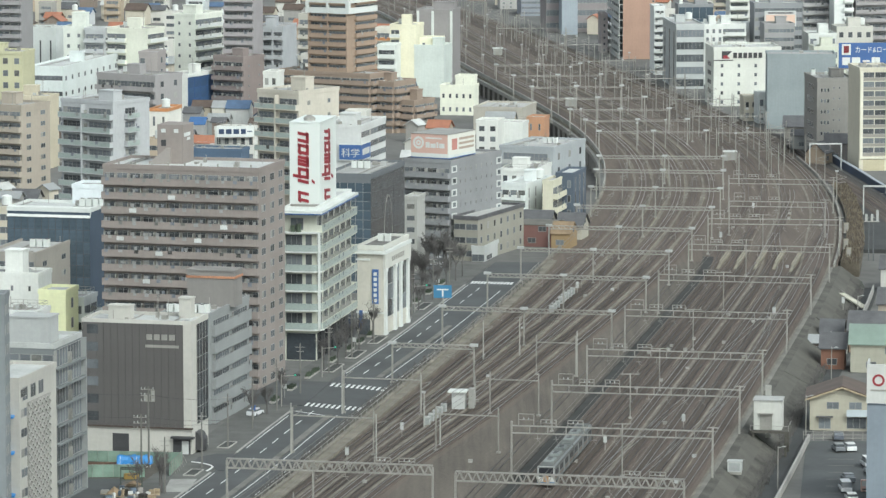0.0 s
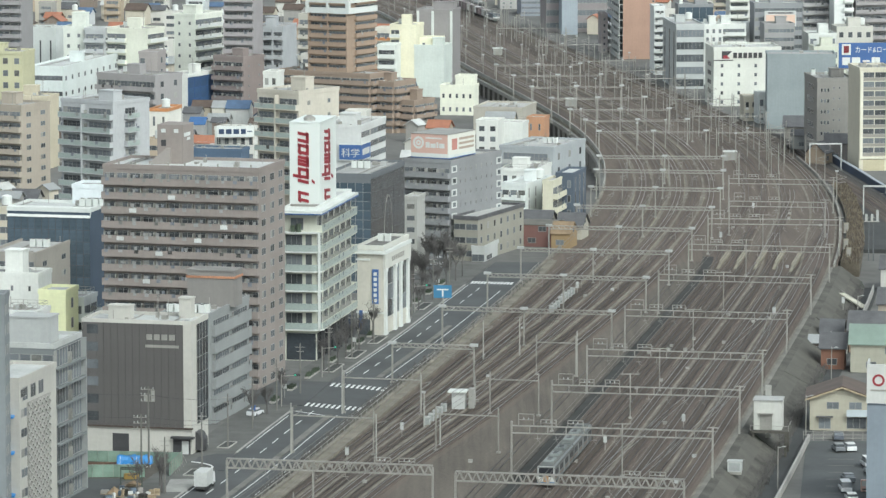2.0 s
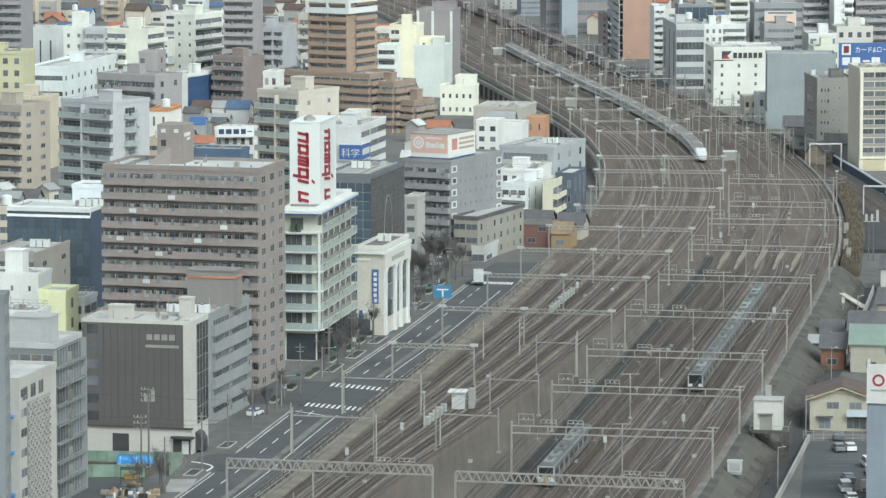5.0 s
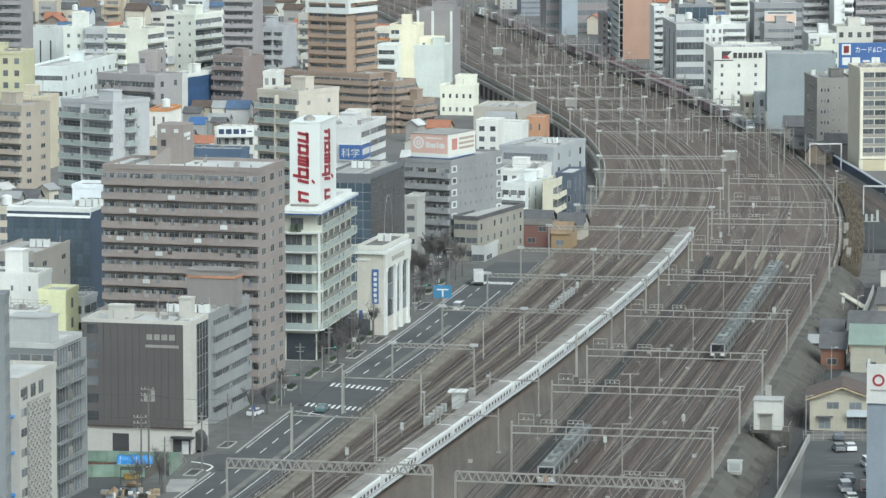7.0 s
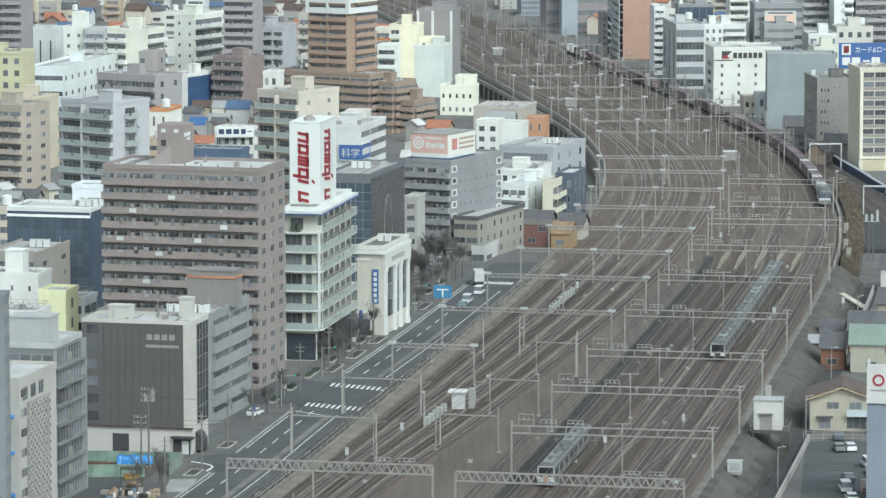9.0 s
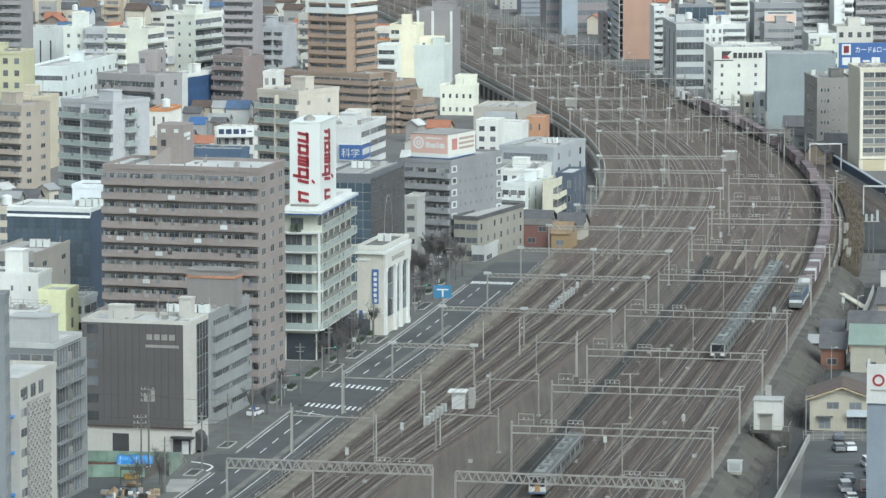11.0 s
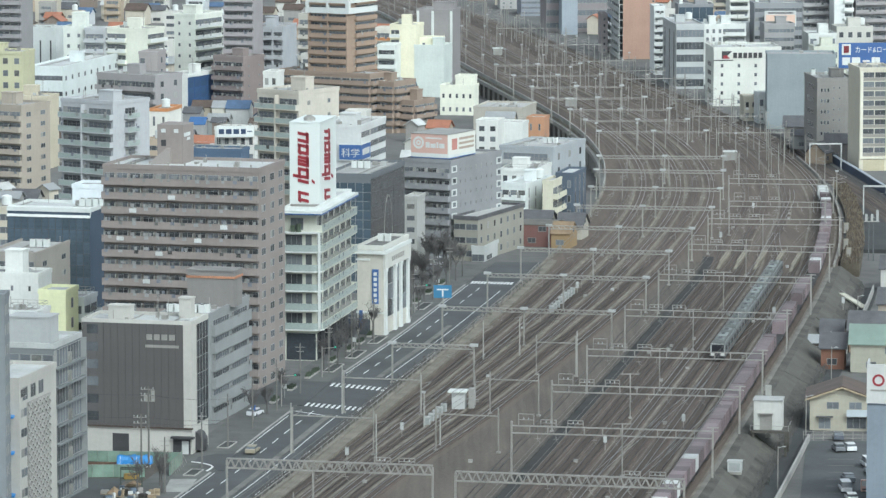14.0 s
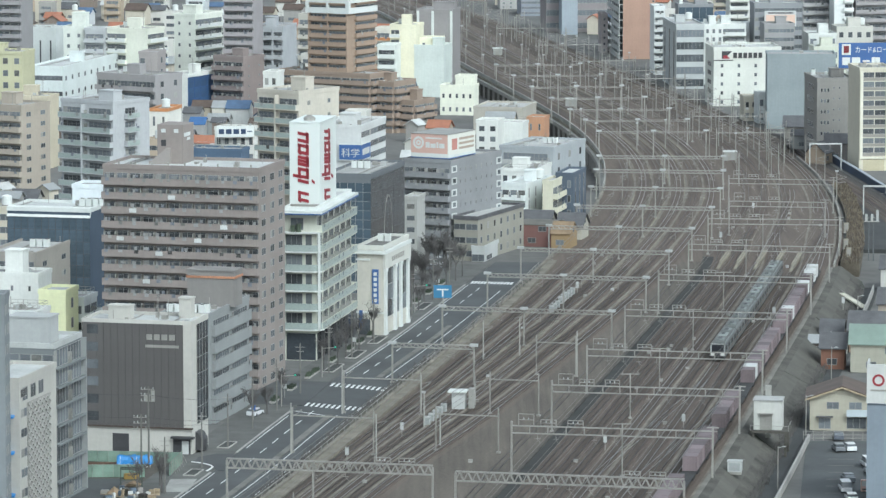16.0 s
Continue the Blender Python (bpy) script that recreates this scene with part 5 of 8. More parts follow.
def locomotive(m):
    L, w = 18.0, 2.9
    loco = thing("freight_locomotive", m, "blue-grey and white electric freight locomotive", "locomotive")
    body = profile(w, 0.9, 3.55, 0.3, 3)
    part("body", Shape().loft([[(x, y, z) for y, z in body] for x in (-L / 2 + 0.3, L / 2 - 0.3)]), LOCOBLUE, loco)
    for sgn in (-1, 1):
        s = Shape()
        rings = [[(sgn * (L / 2 - 0.4), y, z) for y, z in body], [(sgn * (L / 2 + 0.05), y * 0.96, 0.9 + (z - 0.9) * 0.62) for y, z in body]]
        s.loft(rings if sgn > 0 else rings[::-1])
        cab = part("cab", s, LOCOBLUE, loco, "blue sloping cab front")
        part("windscreen", Shape().box(sgn * (L / 2 - 0.12) - 0.06, sgn * (L / 2 - 0.12) + 0.06, -1.2, 1.2, 2.35, 3.15), DARK, cab)
        for y in (-0.95, 0.95):
            part("headlamp", Shape().box(sgn * (L / 2 + 0.08) - 0.05, sgn * (L / 2 + 0.08) + 0.05, y - 0.3, y + 0.3, 1.75, 2.05), LAMPGLASS, cab)
        part("waist_band", Shape().box(sgn * (L / 2 + 0.06) - 0.04, sgn * (L / 2 + 0.06) + 0.04, -1.38, 1.38, 1.62, 2.2), BODYWHITE, cab, "white waist band")
        part("apron", Shape().box(sgn * (L / 2 + 0.06) - 0.04, sgn * (L / 2 + 0.06) + 0.05, -1.36, 1.36, 0.6, 1.6), ROOFGREY, cab)
    part("roof", Shape().box(-L / 2 + 1.0, L / 2 - 1.0, -1.1, 1.1, 3.5, 3.62), ROOFGREY, loco)
    for x in (-5.5, 5.5):
        p = Shape().box(x - 1.0, x + 1.0, -0.7, 0.7, 3.62, 3.8)
        p.bar((x - 0.9, 0, 3.8), (x + 0.7, 0, 4.6), 0.05).bar((x + 0.7, 0, 4.6), (x - 0.3, 0, 5.3), 0.04).bar((x - 0.3, -0.9, 5.3), (x - 0.3, 0.9, 5.3), 0.05)
        part("pantograph", p, STEEL, loco)
    part("roof_unit", Shape().box(-2.6, 2.6, -0.9, 0.9, 3.62, 4.0), ROOFGREY, loco)
    for y in (-1, 1):
        part("side_band", Shape().box(-L / 2 + 0.5, L / 2 - 0.5, y * w / 2 - 0.015, y * w / 2 + 0.015, 1.0, 1.7), BODYWHITE, loco)
    part("underframe", Shape().box(-L / 2 + 0.6, L / 2 - 0.6, -1.25, 1.25, 0.4, 0.92), UNDER, loco)
    for x in (-5.8, 0, 5.8):
        bogie(loco, x)
    return loco


def container_mesh(kind):
    key = ("box", kind)
    if key not in CACHE:
        side = []
        for i in range(9):
            x = -1.7 + i * 0.4
            side += [(x - 0.1, -1.23), (x + 0.06, -1.23), (x + 0.1, -1.17), (x + 0.26, -1.17)]
        ring_pts = [(-1.84, -1.23)] + [p for p in side if -1.8 < p[0] < 1.8] + [(1.84, -1.23), (1.84, 1.23)] + [(-x, -y) for x, y in side if -1.8 < x < 1.8] + [(-1.84, 1.23)]
        s = Shape().prism(ring_pts, 0, 2.5)
        CACHE[key] = s.mesh("container", [PLUM if kind == "p" else PALEBOX])
    return CACHE[key]


def wagon(m, load):
    """A flat wagon with five places for containers: p plum, w white, - empty."""
    names = {"p": "plum-brown", "w": "white"}
    kinds = [names[c] for c in "pw" if c in load]
    say = "flat freight wagon with " + (" and ".join(kinds) + " containers" if kinds else "no load")
    car = thing("container_wagon", m, say, "freight wagon", "wagons of the freight train")
    part("deck", Shape().box(-9.9, 9.9, -1.3, 1.3, 0.85, 1.05).box(-9.9, 9.9, -0.5, 0.5, 0.55, 0.85), UNDER, car)
    bogie(car, -7.0), bogie(car, 7.0)
    for i, c in enumerate(load):
        if c != "-":
            part("container", container_mesh(c), None, car, m=Matrix.Translation((7.8 - i * 3.9, 0, 1.06)))
    return car


FAST_PATH, FREIGHT_PATH, LOCAL_PATH, DEPOT_PATH = along(between(1.0)), along(between(2.866)), along(between(2.595)), along(between(2.215))
fast_head = glide([(0, 1490), (2.2, 1462), (3.3, 1160), (3.6, 1073), (4.2, 903), (6.3, 314), (6.6, 218), (6.9, 128), (7.2, 50), (7.5, -28), (7.8, -118), (8.1, -213), (8.4, -310), (8.8, -425), (9.2, -430), (16, -435)])
freight_head = glide([(0, 1410), (6.3, 822), (7.5, 714), (9.2, 547), (11.3, 343), (12.5, 218), (13.0, 168), (14.0, 85), (15.0, 3), (16.0, -77)])
local_tail = glide([(0, -190), (2.7, 17), (3.0, 51), (3.3, 90), (3.6, 125), (3.9, 160), (4.2, 191), (4.8, 246), (5.4, 284), (6.0, 297), (6.3, 298.6), (16, 298.6)])
depot_back = lambda t: 157.0 - (5.2 * (t - 9.66) ** 2 if t > 9.66 else 0.0)

TRAINS = []
SILVER = surface("silver_train", (0.30, 0.315, 0.32), 0.4, 0.12, 1.0, metal=0.3)
SCARLET = surface("scarlet_train", (0.14, 0.04, 0.04), 0.5, 0.12, 1.0)
SOUTH_PATH, NORTH_PATH = along(BRANCH), along(BRANCH_WEST)
at_y = lambda path, y: float(np.interp(y, [p[1] for p in path[0]], path[1]))
south_head = glide([(t, at_y(SOUTH_PATH, y)) for t, y in ((0, 2440), (3.6, 1348), (3.9, 1256), (4.2, 1168), (5.4, 800), (6.0, 640), (16, 600))])
north_tail = glide([(t, at_y(NORTH_PATH, y)) for t, y in ((0, 580), (3.9, 600), (4.5, 660), (6.3, 1212), (6.6, 1308), (9.2, 2100), (16, 2200))])
for i in range(6):
    TRAINS.append((local_car(pose(0, 0, 0), 1 if i == 0 else 0, "cars of the silver train", False, SILVER, "silver commuter train car on the branch line"), SOUTH_PATH, south_head, 10.6 + 20.4 * i, -1))
for i in range(6):
    TRAINS.append((local_car(pose(0, 0, 0), -1 if i == 0 else 0, "cars of the red train", False, SCARLET, "dark red commuter train car on the branch line"), NORTH_PATH, north_tail, 10.6 + 20.4 * i, 1))
for i in range(16):
    car = bullet_car(pose(0, 0, 0), 1 if i == 0 else -1 if i == 15 else 0)
    TRAINS.append((car, FAST_PATH, fast_head, 12.6 + 25.35 * i, -1))
TRAINS.append((locomotive(pose(0, 0, 0)), FREIGHT_PATH, freight_head, 9.5, -1))
LOADS = ("wwp-p", "wpppw", "ppppp", "wpppp", "ppppp", "ppppp", "ppppp", "ppppp", "ppppp", "ppppp", "p----", "ppppp", "ppp--", "-pppp", "ppp--", "----p", "wpppp", "ppppp", "ppp--", "p-ppp", "wpppp", "ppp-p", "w--p-", "w-w--")
for i, load in enumerate(LOADS):
    TRAINS.append((wagon(pose(0, 0, 0), load), FREIGHT_PATH, freight_head, 29.5 + 20.4 * i, -1))
for i in range(6):
    car = local_car(pose(0, 0, 0), -1 if i == 0 else 1 if i == 5 else 0, "cars of the commuter train")
    TRAINS.append((car, LOCAL_PATH, local_tail, 10.8 + 21.8 * i, 1))
for i in range(2):
    car = local_car(pose(0, 0, 0), 1 if i == 0 else -1, "cars of the depot train", True)
    TRAINS.append((car, DEPOT_PATH, depot_back, 11.0 + 22.0 * i, -1))
for car, path, head, off, way in TRAINS:
    car.matrix_basis = stand(path, head(0.0) + off, way)


# ---- signs and fittings on the buildings ----
def on(bld, x, y, z, turn=0):
    """A pose in a building's own space: turn 0 looks to its front, 90 to its right side."""
    return bld.matrix_basis @ Matrix.Translation((x, y, z)) @ Matrix.Rotation(radians(turn), 4, "Z")


def ring(s, cx, cz, r, t, y0, y1, m=0, sx=1.0, k=20):
    """A flat upright ring facing -y."""
    for i in range(k):
        a, b = math.tau * i / k, math.tau * (i + 1) / k
        pts = [(cx + sx * q * math.cos(w), cz + q * math.sin(w)) for q, w in ((r - t, a), (r, a), (r, b), (r - t, b))]
        s.loft([[(x, yy, z) for x, z in pts] for yy in (y0, y1)], m)
    return s


def words(text, size, mat, parent, m, fit=None):
    """Flat lettering in the built-in font, on an upright face that looks to -y of m."""
    cu = bpy.data.curves.new("lettering", "FONT")
    cu.body, cu.size, cu.extrude = text, size, 0.03
    tmp = bpy.data.objects.new("lettering_source", cu)
    bpy.context.scene.collection.objects.link(tmp)
    bpy.context.view_layer.update()
    me = bpy.data.meshes.new_from_object(tmp.evaluated_get(bpy.context.evaluated_depsgraph_get()))
    wide = tmp.dimensions.x
    bpy.data.objects.remove(tmp)
    bpy.data.curves.remove(cu)
    me.materials.clear()
    me.materials.append(mat)
    k = fit / wide if fit else 1.0
    return part("lettering", me, None, parent, m=m @ Matrix.Rotation(math.pi / 2, 4, "X") @ Matrix.Scale(k, 4, (1, 0, 0)))


# white tower sign with dark red glyph shapes
w0, d0, h0 = DIMS[corner.name]
sign = thing("tower_sign", on(corner, -0.1, 5.0, h0), "tall white rooftop sign tower with dark red glyphs", "sign")
part("sign_box", Shape().box(0, 6.2, 0, 15.0, 0, 16.6).box(-0.1, 6.3, -0.1, 15.1, 16.6, 16.85), surface("sign_white", (0.60, 0.635, 0.61), 0.5, 0.03, 2.0), sign)
part("roof_dome", Shape().cyl(3.2, 4.0, 1.2, 16.85, 17.4, k=12).cyl(3.2, 4.0, 1.2, 17.4, 17.9, k=12, r2=0.4), STEEL, sign)
for face in (0, 1):
    for i, bars in enumerate((2, 2, 3, 2, 1, 2)):
        g = Shape()
        z, tall = 15.0 - i * 2.36, 2.0 if bars > 1 else 1.0
        slant = lambda x0, x1, za, zb: g.loft([[(x0, y, zb), (x1, y, zb - 0.45), (x1, y, za - 0.45), (x0, y, za)] for y in (-0.12, 0)])
        for k in range(bars):
            zz = z - k * (tall - 0.62) / max(1, bars - 1)
            slant(1.7 - (1.0 if i == 3 and k else 0.0), 3.9, zz, zz - 0.62)
        if bars > 1:
            slant(3.35 if i % 2 == 0 else 1.75, 3.95 if i % 2 == 0 else 2.3, z, z - tall)
        if i in (1, 3):
            slant(3.35, 3.95, z, z - tall)
        if bars == 1:
            slant(4.5, 5.1, z, z - 0.62)
        m = Matrix.Translation((0, 0, 0)) if face == 0 else Matrix.Translation((6.2, 0, 0)) @ Matrix.Rotation(math.pi / 2, 4, "Z") @ Matrix.Scale(2.3, 4, (1, 0, 0))
        part("glyph", g, RED, sign, "dark red glyph shape", m=m)

# rounded corner balconies of the white office and its broad roof slab
step = (h0 - 0.6 - 6.3) / 6
for k in range(5):
    s = Shape()
    pts = lambda r: [(-1.3, -r)] + [(w0 - 1.0 + (r + 1.0) * math.sin(a), 1.0 - (r + 1.0) * math.cos(a)) for a in [i * math.pi / 12 for i in range(7)]]
    outer, inner = pts(1.35), pts(1.15)
    s.loft([[(o[0], o[1], 0.02), (o[0], o[1], 1.3), (n[0], n[1], 1.3), (n[0], n[1], 0.02)] for o, n in zip(outer, inner)], 1)
    s.loft([[(o[0], o[1], -0.25), (o[0], o[1], 0.02), (n[0], max(n[1], 0.0) if i < 2 else n[1], 0.02), (n[0], n[1], -0.25)] for i, (o, n) in enumerate(zip(pts(1.4), pts(0.0)))])
    part("round_balcony", s, [WHITE, GREENGLASS], corner, "rounded balcony with a pale green rail", m=Matrix.Translation((0, 0, 6.42 + k * step)))
    for a, ww in ((0.2, 3.4), (4.2, 1.3)):
        part("window", window_mesh(ww, step * 0.6), None, corner, m=Matrix.Translation((a, 0, 6.42 + k * step + 0.9)))
part("window", window_mesh(2.6, 2.4), None, corner, m=Matrix.Translation((1.2, 0, 6.42 + 5 * step + 0.3)))
part("roof_plant", Shape().box(1.4, 2.2, -1.0, -0.4, 6.4 + 5 * step, 7.7 + 5 * step).cyl(3.0, -0.7, 0.5, 6.4 + 5 * step, 8.0 + 5 * step, k=8), LEAF, corner, "dark potted shrubs on the terrace")
part("terrace_edge", Shape().box(-1.3, w0 + 0.6, -1.3, 0, 6.1 + 5 * step, 6.4 + 5 * step), WHITE, corner)
part("corner_fin", Shape().box(w0 + 0.5, w0 + 0.95, -0.95, -0.5, 6.3, h0 - 4.4), WHITE, corner, "slim white fin at the rounded corner")
part("roof_slab", Shape().box(-0.6, w0 + 1.5, -2.0, d0 + 0.2, h0 - 0.6, h0 - 0.1), WHITE, corner, "broad white roof slab")
part("roof_edge", Shape().box(-0.7, w0 + 1.6, -2.1, d0 + 0.3, h0 - 0.85, h0 - 0.62), SIGNBLUE, corner, "thin blue line under the roof")
for i in range(6):
    part("column", Shape().box(w0 + 0.6, w0 + 1.2, 1.5 + i * 5.6, 2.1 + i * 5.6, 0, 5.9), DARK, corner)
part("back_wall_band", Shape().box(0.2, w0 - 0.2, 4.0, 4.2, h0 + 0.1, h0 + 0.6), STEEL, corner)
part("front_glazing", Shape().box(0.3, w0 - 0.2, -0.07, 0.02, 0.2, 5.5), DARKGLASS, corner, "dark glazed ground floor")
part("shop_front", Shape().box(w0 - 0.05, w0 + 0.06, 0.5, d0 - 0.5, 0.2, 5.5), DARKGLASS, corner, "dark glazed shop front")

# dark metal screen of the white office
w0, d0, h0 = DIMS[screen.name]
n = 14
ww = w0 * 0.925
CACHE["scr"] = Shape().box(0.02, ww / n - 0.02, -0.3, 0, 0, h0 - 4.9).mesh("screen_panel", [SCREEN])
for i in range(n):
    part("screen_panel", CACHE["scr"], None, screen, m=Matrix.Translation((i * ww / n, 0, 4.8)))
for k in range(6):
    part("screen_window", Shape().box(0.9, 2.9, -0.34, -0.29, 5.6 + k * 3.05, 7.2 + k * 3.05), GLASS, screen, "dark window set in the screen")
for i in range(4):
    a = ww * (0.64 + i * 0.075)
    part("lettering_bar", Shape().box(a, a + 1.05, -0.36, -0.3, h0 - 2.85, h0 - 1.85), STEEL, screen, "pale lettering bar")
part("sign_line", Shape().box(ww * 0.63, ww * 0.96, -0.35, -0.3, h0 - 4.2, h0 - 3.7), STEEL, screen)
part("emblem", Shape().box(ww * 0.61, ww * 0.67, -0.35, -0.3, 9.2, 10.6).box(ww * 0.68, ww * 0.72, -0.35, -0.3, 9.2, 11.2), STEEL, screen)
part("gate", Shape().box(w0 * 0.27, w0 * 0.42, -0.08, 0.0, 0.2, 3.4), DARK, screen, "dark roller gate")

w1, d1, h1_ = DIMS[annex.name]
part("hut_band", Shape().box(w1 * 0.12 - 0.17, w1 * 0.12 + 9.17, d1 * 0.5 - 0.17, d1 * 0.5 + 5.17, h1_ + 5.2, h1_ + 5.6), surface("faded_orange", (0.34, 0.17, 0.10), 0.8, 0.3, 1.0), annex, "faded orange band on the roof hut")

# lattice screen on the white office beside the road
w0, d0, h0 = DIMS[lattice.name]
CACHE["lat"] = Shape().loft([[(0.0, y, 0.0), (0.6, y, 0.5), (1.2, y, 0.0), (1.2, y, 0.25), (0.75, y, 0.66), (1.2, y, 1.07), (1.2, y, 1.32), (0.6, y, 0.82), (0.0, y, 1.32), (0.0, y, 1.07), (0.45, y, 0.66), (0.0, y, 0.25)] for y in (-0.3, -0.12)]).mesh("lattice_unit", [surface("lattice_concrete", (0.31, 0.305, 0.285), 0.85, 0.15, 1.0)])
part("lattice_back", Shape().box(w0, w0 + 0.08, 3.5, 14.5, 2.0, 19.2), wall_paint((0.235, 0.23, 0.215)), lattice)
for i in range(6):
    for k in range(13):
        part("lattice_unit", CACHE["lat"], None, lattice, m=Matrix.Translation((w0, 3.6 + i * 1.8, 2.0 + k * 1.32)) @ Matrix.Rotation(math.pi / 2, 4, "Z") @ Matrix.Scale(1.5, 4, (1, 0, 0)))
for i in range(3):
    part("window", window_mesh(2.4, 2.2), None, lattice, m=Matrix.Translation((w0, 1.5 + i * 3.8, h0 - 3.4)) @ Matrix.Rotation(math.pi / 2, 4, "Z"))

# stair hut with white marks on the brown apartment block, roof edge, vents
w0, d0, h0 = DIMS[brown.name]
hut = part("stair_hut", Shape().box(8.2, 13.4, 8, 14.5, h0, h0 + 7.5), wall_paint((0.232, 0.203, 0.188)), brown, "brown stair tower on the roof")
part("mark", Shape().box(9.0, 9.9, 7.9, 8.0, h0 + 6.0, h0 + 6.7).box(11.6, 12.5, 7.9, 8.0, h0 + 6.0, h0 + 6.7), PALEBOX, hut, "white marks")
part("stair_cover", Shape().loft([[(x, y, z) for y, z in ((6.4, h0), (8.0, h0), (8.0, h0 + t), (6.4, h0 + t))] for x, t in ((7.0, 0.5), (7.6, 0.7), (10.4, 3.1), (11.0, 3.1))]), wall_paint((0.27, 0.245, 0.23)), hut, "sloping stair cover")
part("hut_window", Shape().box(9.0, 10.0, 7.9, 8.0, h0 + 3.4, h0 + 4.6), DARK, hut)
part("sign_bar", Shape().box(13.4, 13.5, 8.6, 12.2, h0 + 5.2, h0 + 5.9).box(13.4, 13.5, 10.4, 12.0, h0 + 4.4, h0 + 4.9), PALEBOX, hut, "white lettering bars")
for i in range(9):
    part("roof_vent", Shape().cyl(2.5 + i * 3.3, 2.0, 0.18, h0, h0 + 0.9, k=6), STEEL, brown)
for i, k in ((2, 12), (4, 9), (5, 13), (7, 10), (8, 8), (1, 10), (9, 11), (3, 7)):
    z = 0.15 + k * (h0 - 1.3) / 15
    part("laundry", Shape().box(i * w0 / 12 + 0.5, i * w0 / 12 + 1.9, -1.5, -1.42, z + 0.75, z + 1.55), PALEBOX, brown, "pale laundry over the rail")

# white roof rim on the blue glass office
w0, d0, h0 = DIMS[bluebox.name]
part("roof_rim", Shape().loft([[(x, y, z) for y, z in ((-0.3, h0 - 1.5), (0.9, h0 + 0.7), (1.3, h0 + 0.7), (0.1, h0 - 1.5))] for x in (-0.1, w0 + 0.1)]), WHITE, bluebox, "sloping white roof edge")

# blue signs
w0, d0, h0 = DIMS[sign_office.name]
s1 = thing("corner_sign", on(sign_office, w0 - 5.0, -0.5, h0 - 7.4), "blue corner sign with white character shapes", "sign")
part("panel", Shape().box(0, 5.2, -0.2, 0, 0, 3.4).box(5.0, 5.2, 0, 8.0, 0, 3.4), SIGNBLUE, s1)
part("panel_edge", Shape().box(-0.1, 5.3, -0.16, 0.04, -0.25, 0.0).box(-0.1, 5.3, -0.16, 0.04, 3.4, 3.65).box(5.04, 5.24, -0.1, 8.1, -0.25, 0).box(5.04, 5.24, -0.1, 8.1, 3.4, 3.65), WHITE, s1)
words("科学", 2.2, WHITE, s1, Matrix.Translation((0.45, -0.26, 0.75)), 4.3)
part("character", Shape().box(5.2, 5.24, 1.0, 7.0, 1.0, 2.4), PALEBOX, s1)
w0, d0, h0 = DIMS[pilaster.name]
part("vertical_sign", Shape().box(w0 * 0.58, w0 * 0.82, -0.25, 0, 6.6, 13.8), SIGNBLUE, pilaster, "tall blue sign with white character shapes")
for i in range(6):
    part("character", Shape().box(w0 * 0.64, w0 * 0.76, -0.3, -0.25, 7.0 + i * 1.1, 7.7 + i * 1.1), WHITE, pilaster)
part("small_sign", Shape().box(0.5, 1.2, -0.3, -0.002, 1.6, 5.2), SIGNBLUE, pilaster, "small blue upright sign")
part("roof_cover", Shape().box(0.6, w0 - 0.5, 0.6, d0 - 0.6, h0 + 0.01, h0 + 0.06), surface("grey_roofing", (0.12, 0.118, 0.108), 0.9, 0.3, 1.5), pilaster, "dark grey roofing")
part("cornice", Shape().box(-0.5, w0 + 0.7, -0.7, d0 + 0.3, h0 - 1.2, h0 - 0.5), WHITE, pilaster)
for a in (0.3, 8.0, 12.6, 18.6):
    part("pilaster", Shape().box(w0, w0 + 0.5, a, a + 1.3, 0, h0 - 4.2).box(w0, w0 + 0.62, a - 0.15, a + 1.45, h0 - 4.9, h0 - 4.2).box(w0, w0 + 0.62, a - 0.15, a + 1.45, 0, 0.8), WHITE, pilaster, "tall white pilaster")
part("entablature", Shape().box(w0, w0 + 0.55, -0.3, d0 + 0.2, h0 - 4.2, h0 - 1.2), wall_paint((.50, .50, .46)), pilaster)
for i in range(7):
    part("lettering_bar", Shape().box(w0 + 0.55, w0 + 0.6, 5.0 + i * 1.5, 5.9 + i * 1.5, h0 - 3.2, h0 - 2.2), STEEL, pilaster)
part("string_course", Shape().box(-0.15, w0 * 0.5, -0.25, 0, h0 - 2.6, h0 - 2.2).box(-0.15, w0 + 0.2, -0.22, 0, 4.6, 5.0), WHITE, pilaster)
part("entrance", Shape().box(w0 * 0.1, w0 * 0.5, -0.08, 0, 0.1, 3.4), GLASS, pilaster, "dark glazed entrance")
w0, d0, h0 = DIMS[dark.name]
part("wall_emblem", ring(Shape(), d0 * 0.5, h0 - 14, 8.5, 0.35, -0.16, -0.1, 0, 0.42), STEEL, dark, "faint pointed oval emblem", m=Matrix.Translation((w0, 0, 0)) @ Matrix.Rotation(math.pi / 2, 4, "Z"))

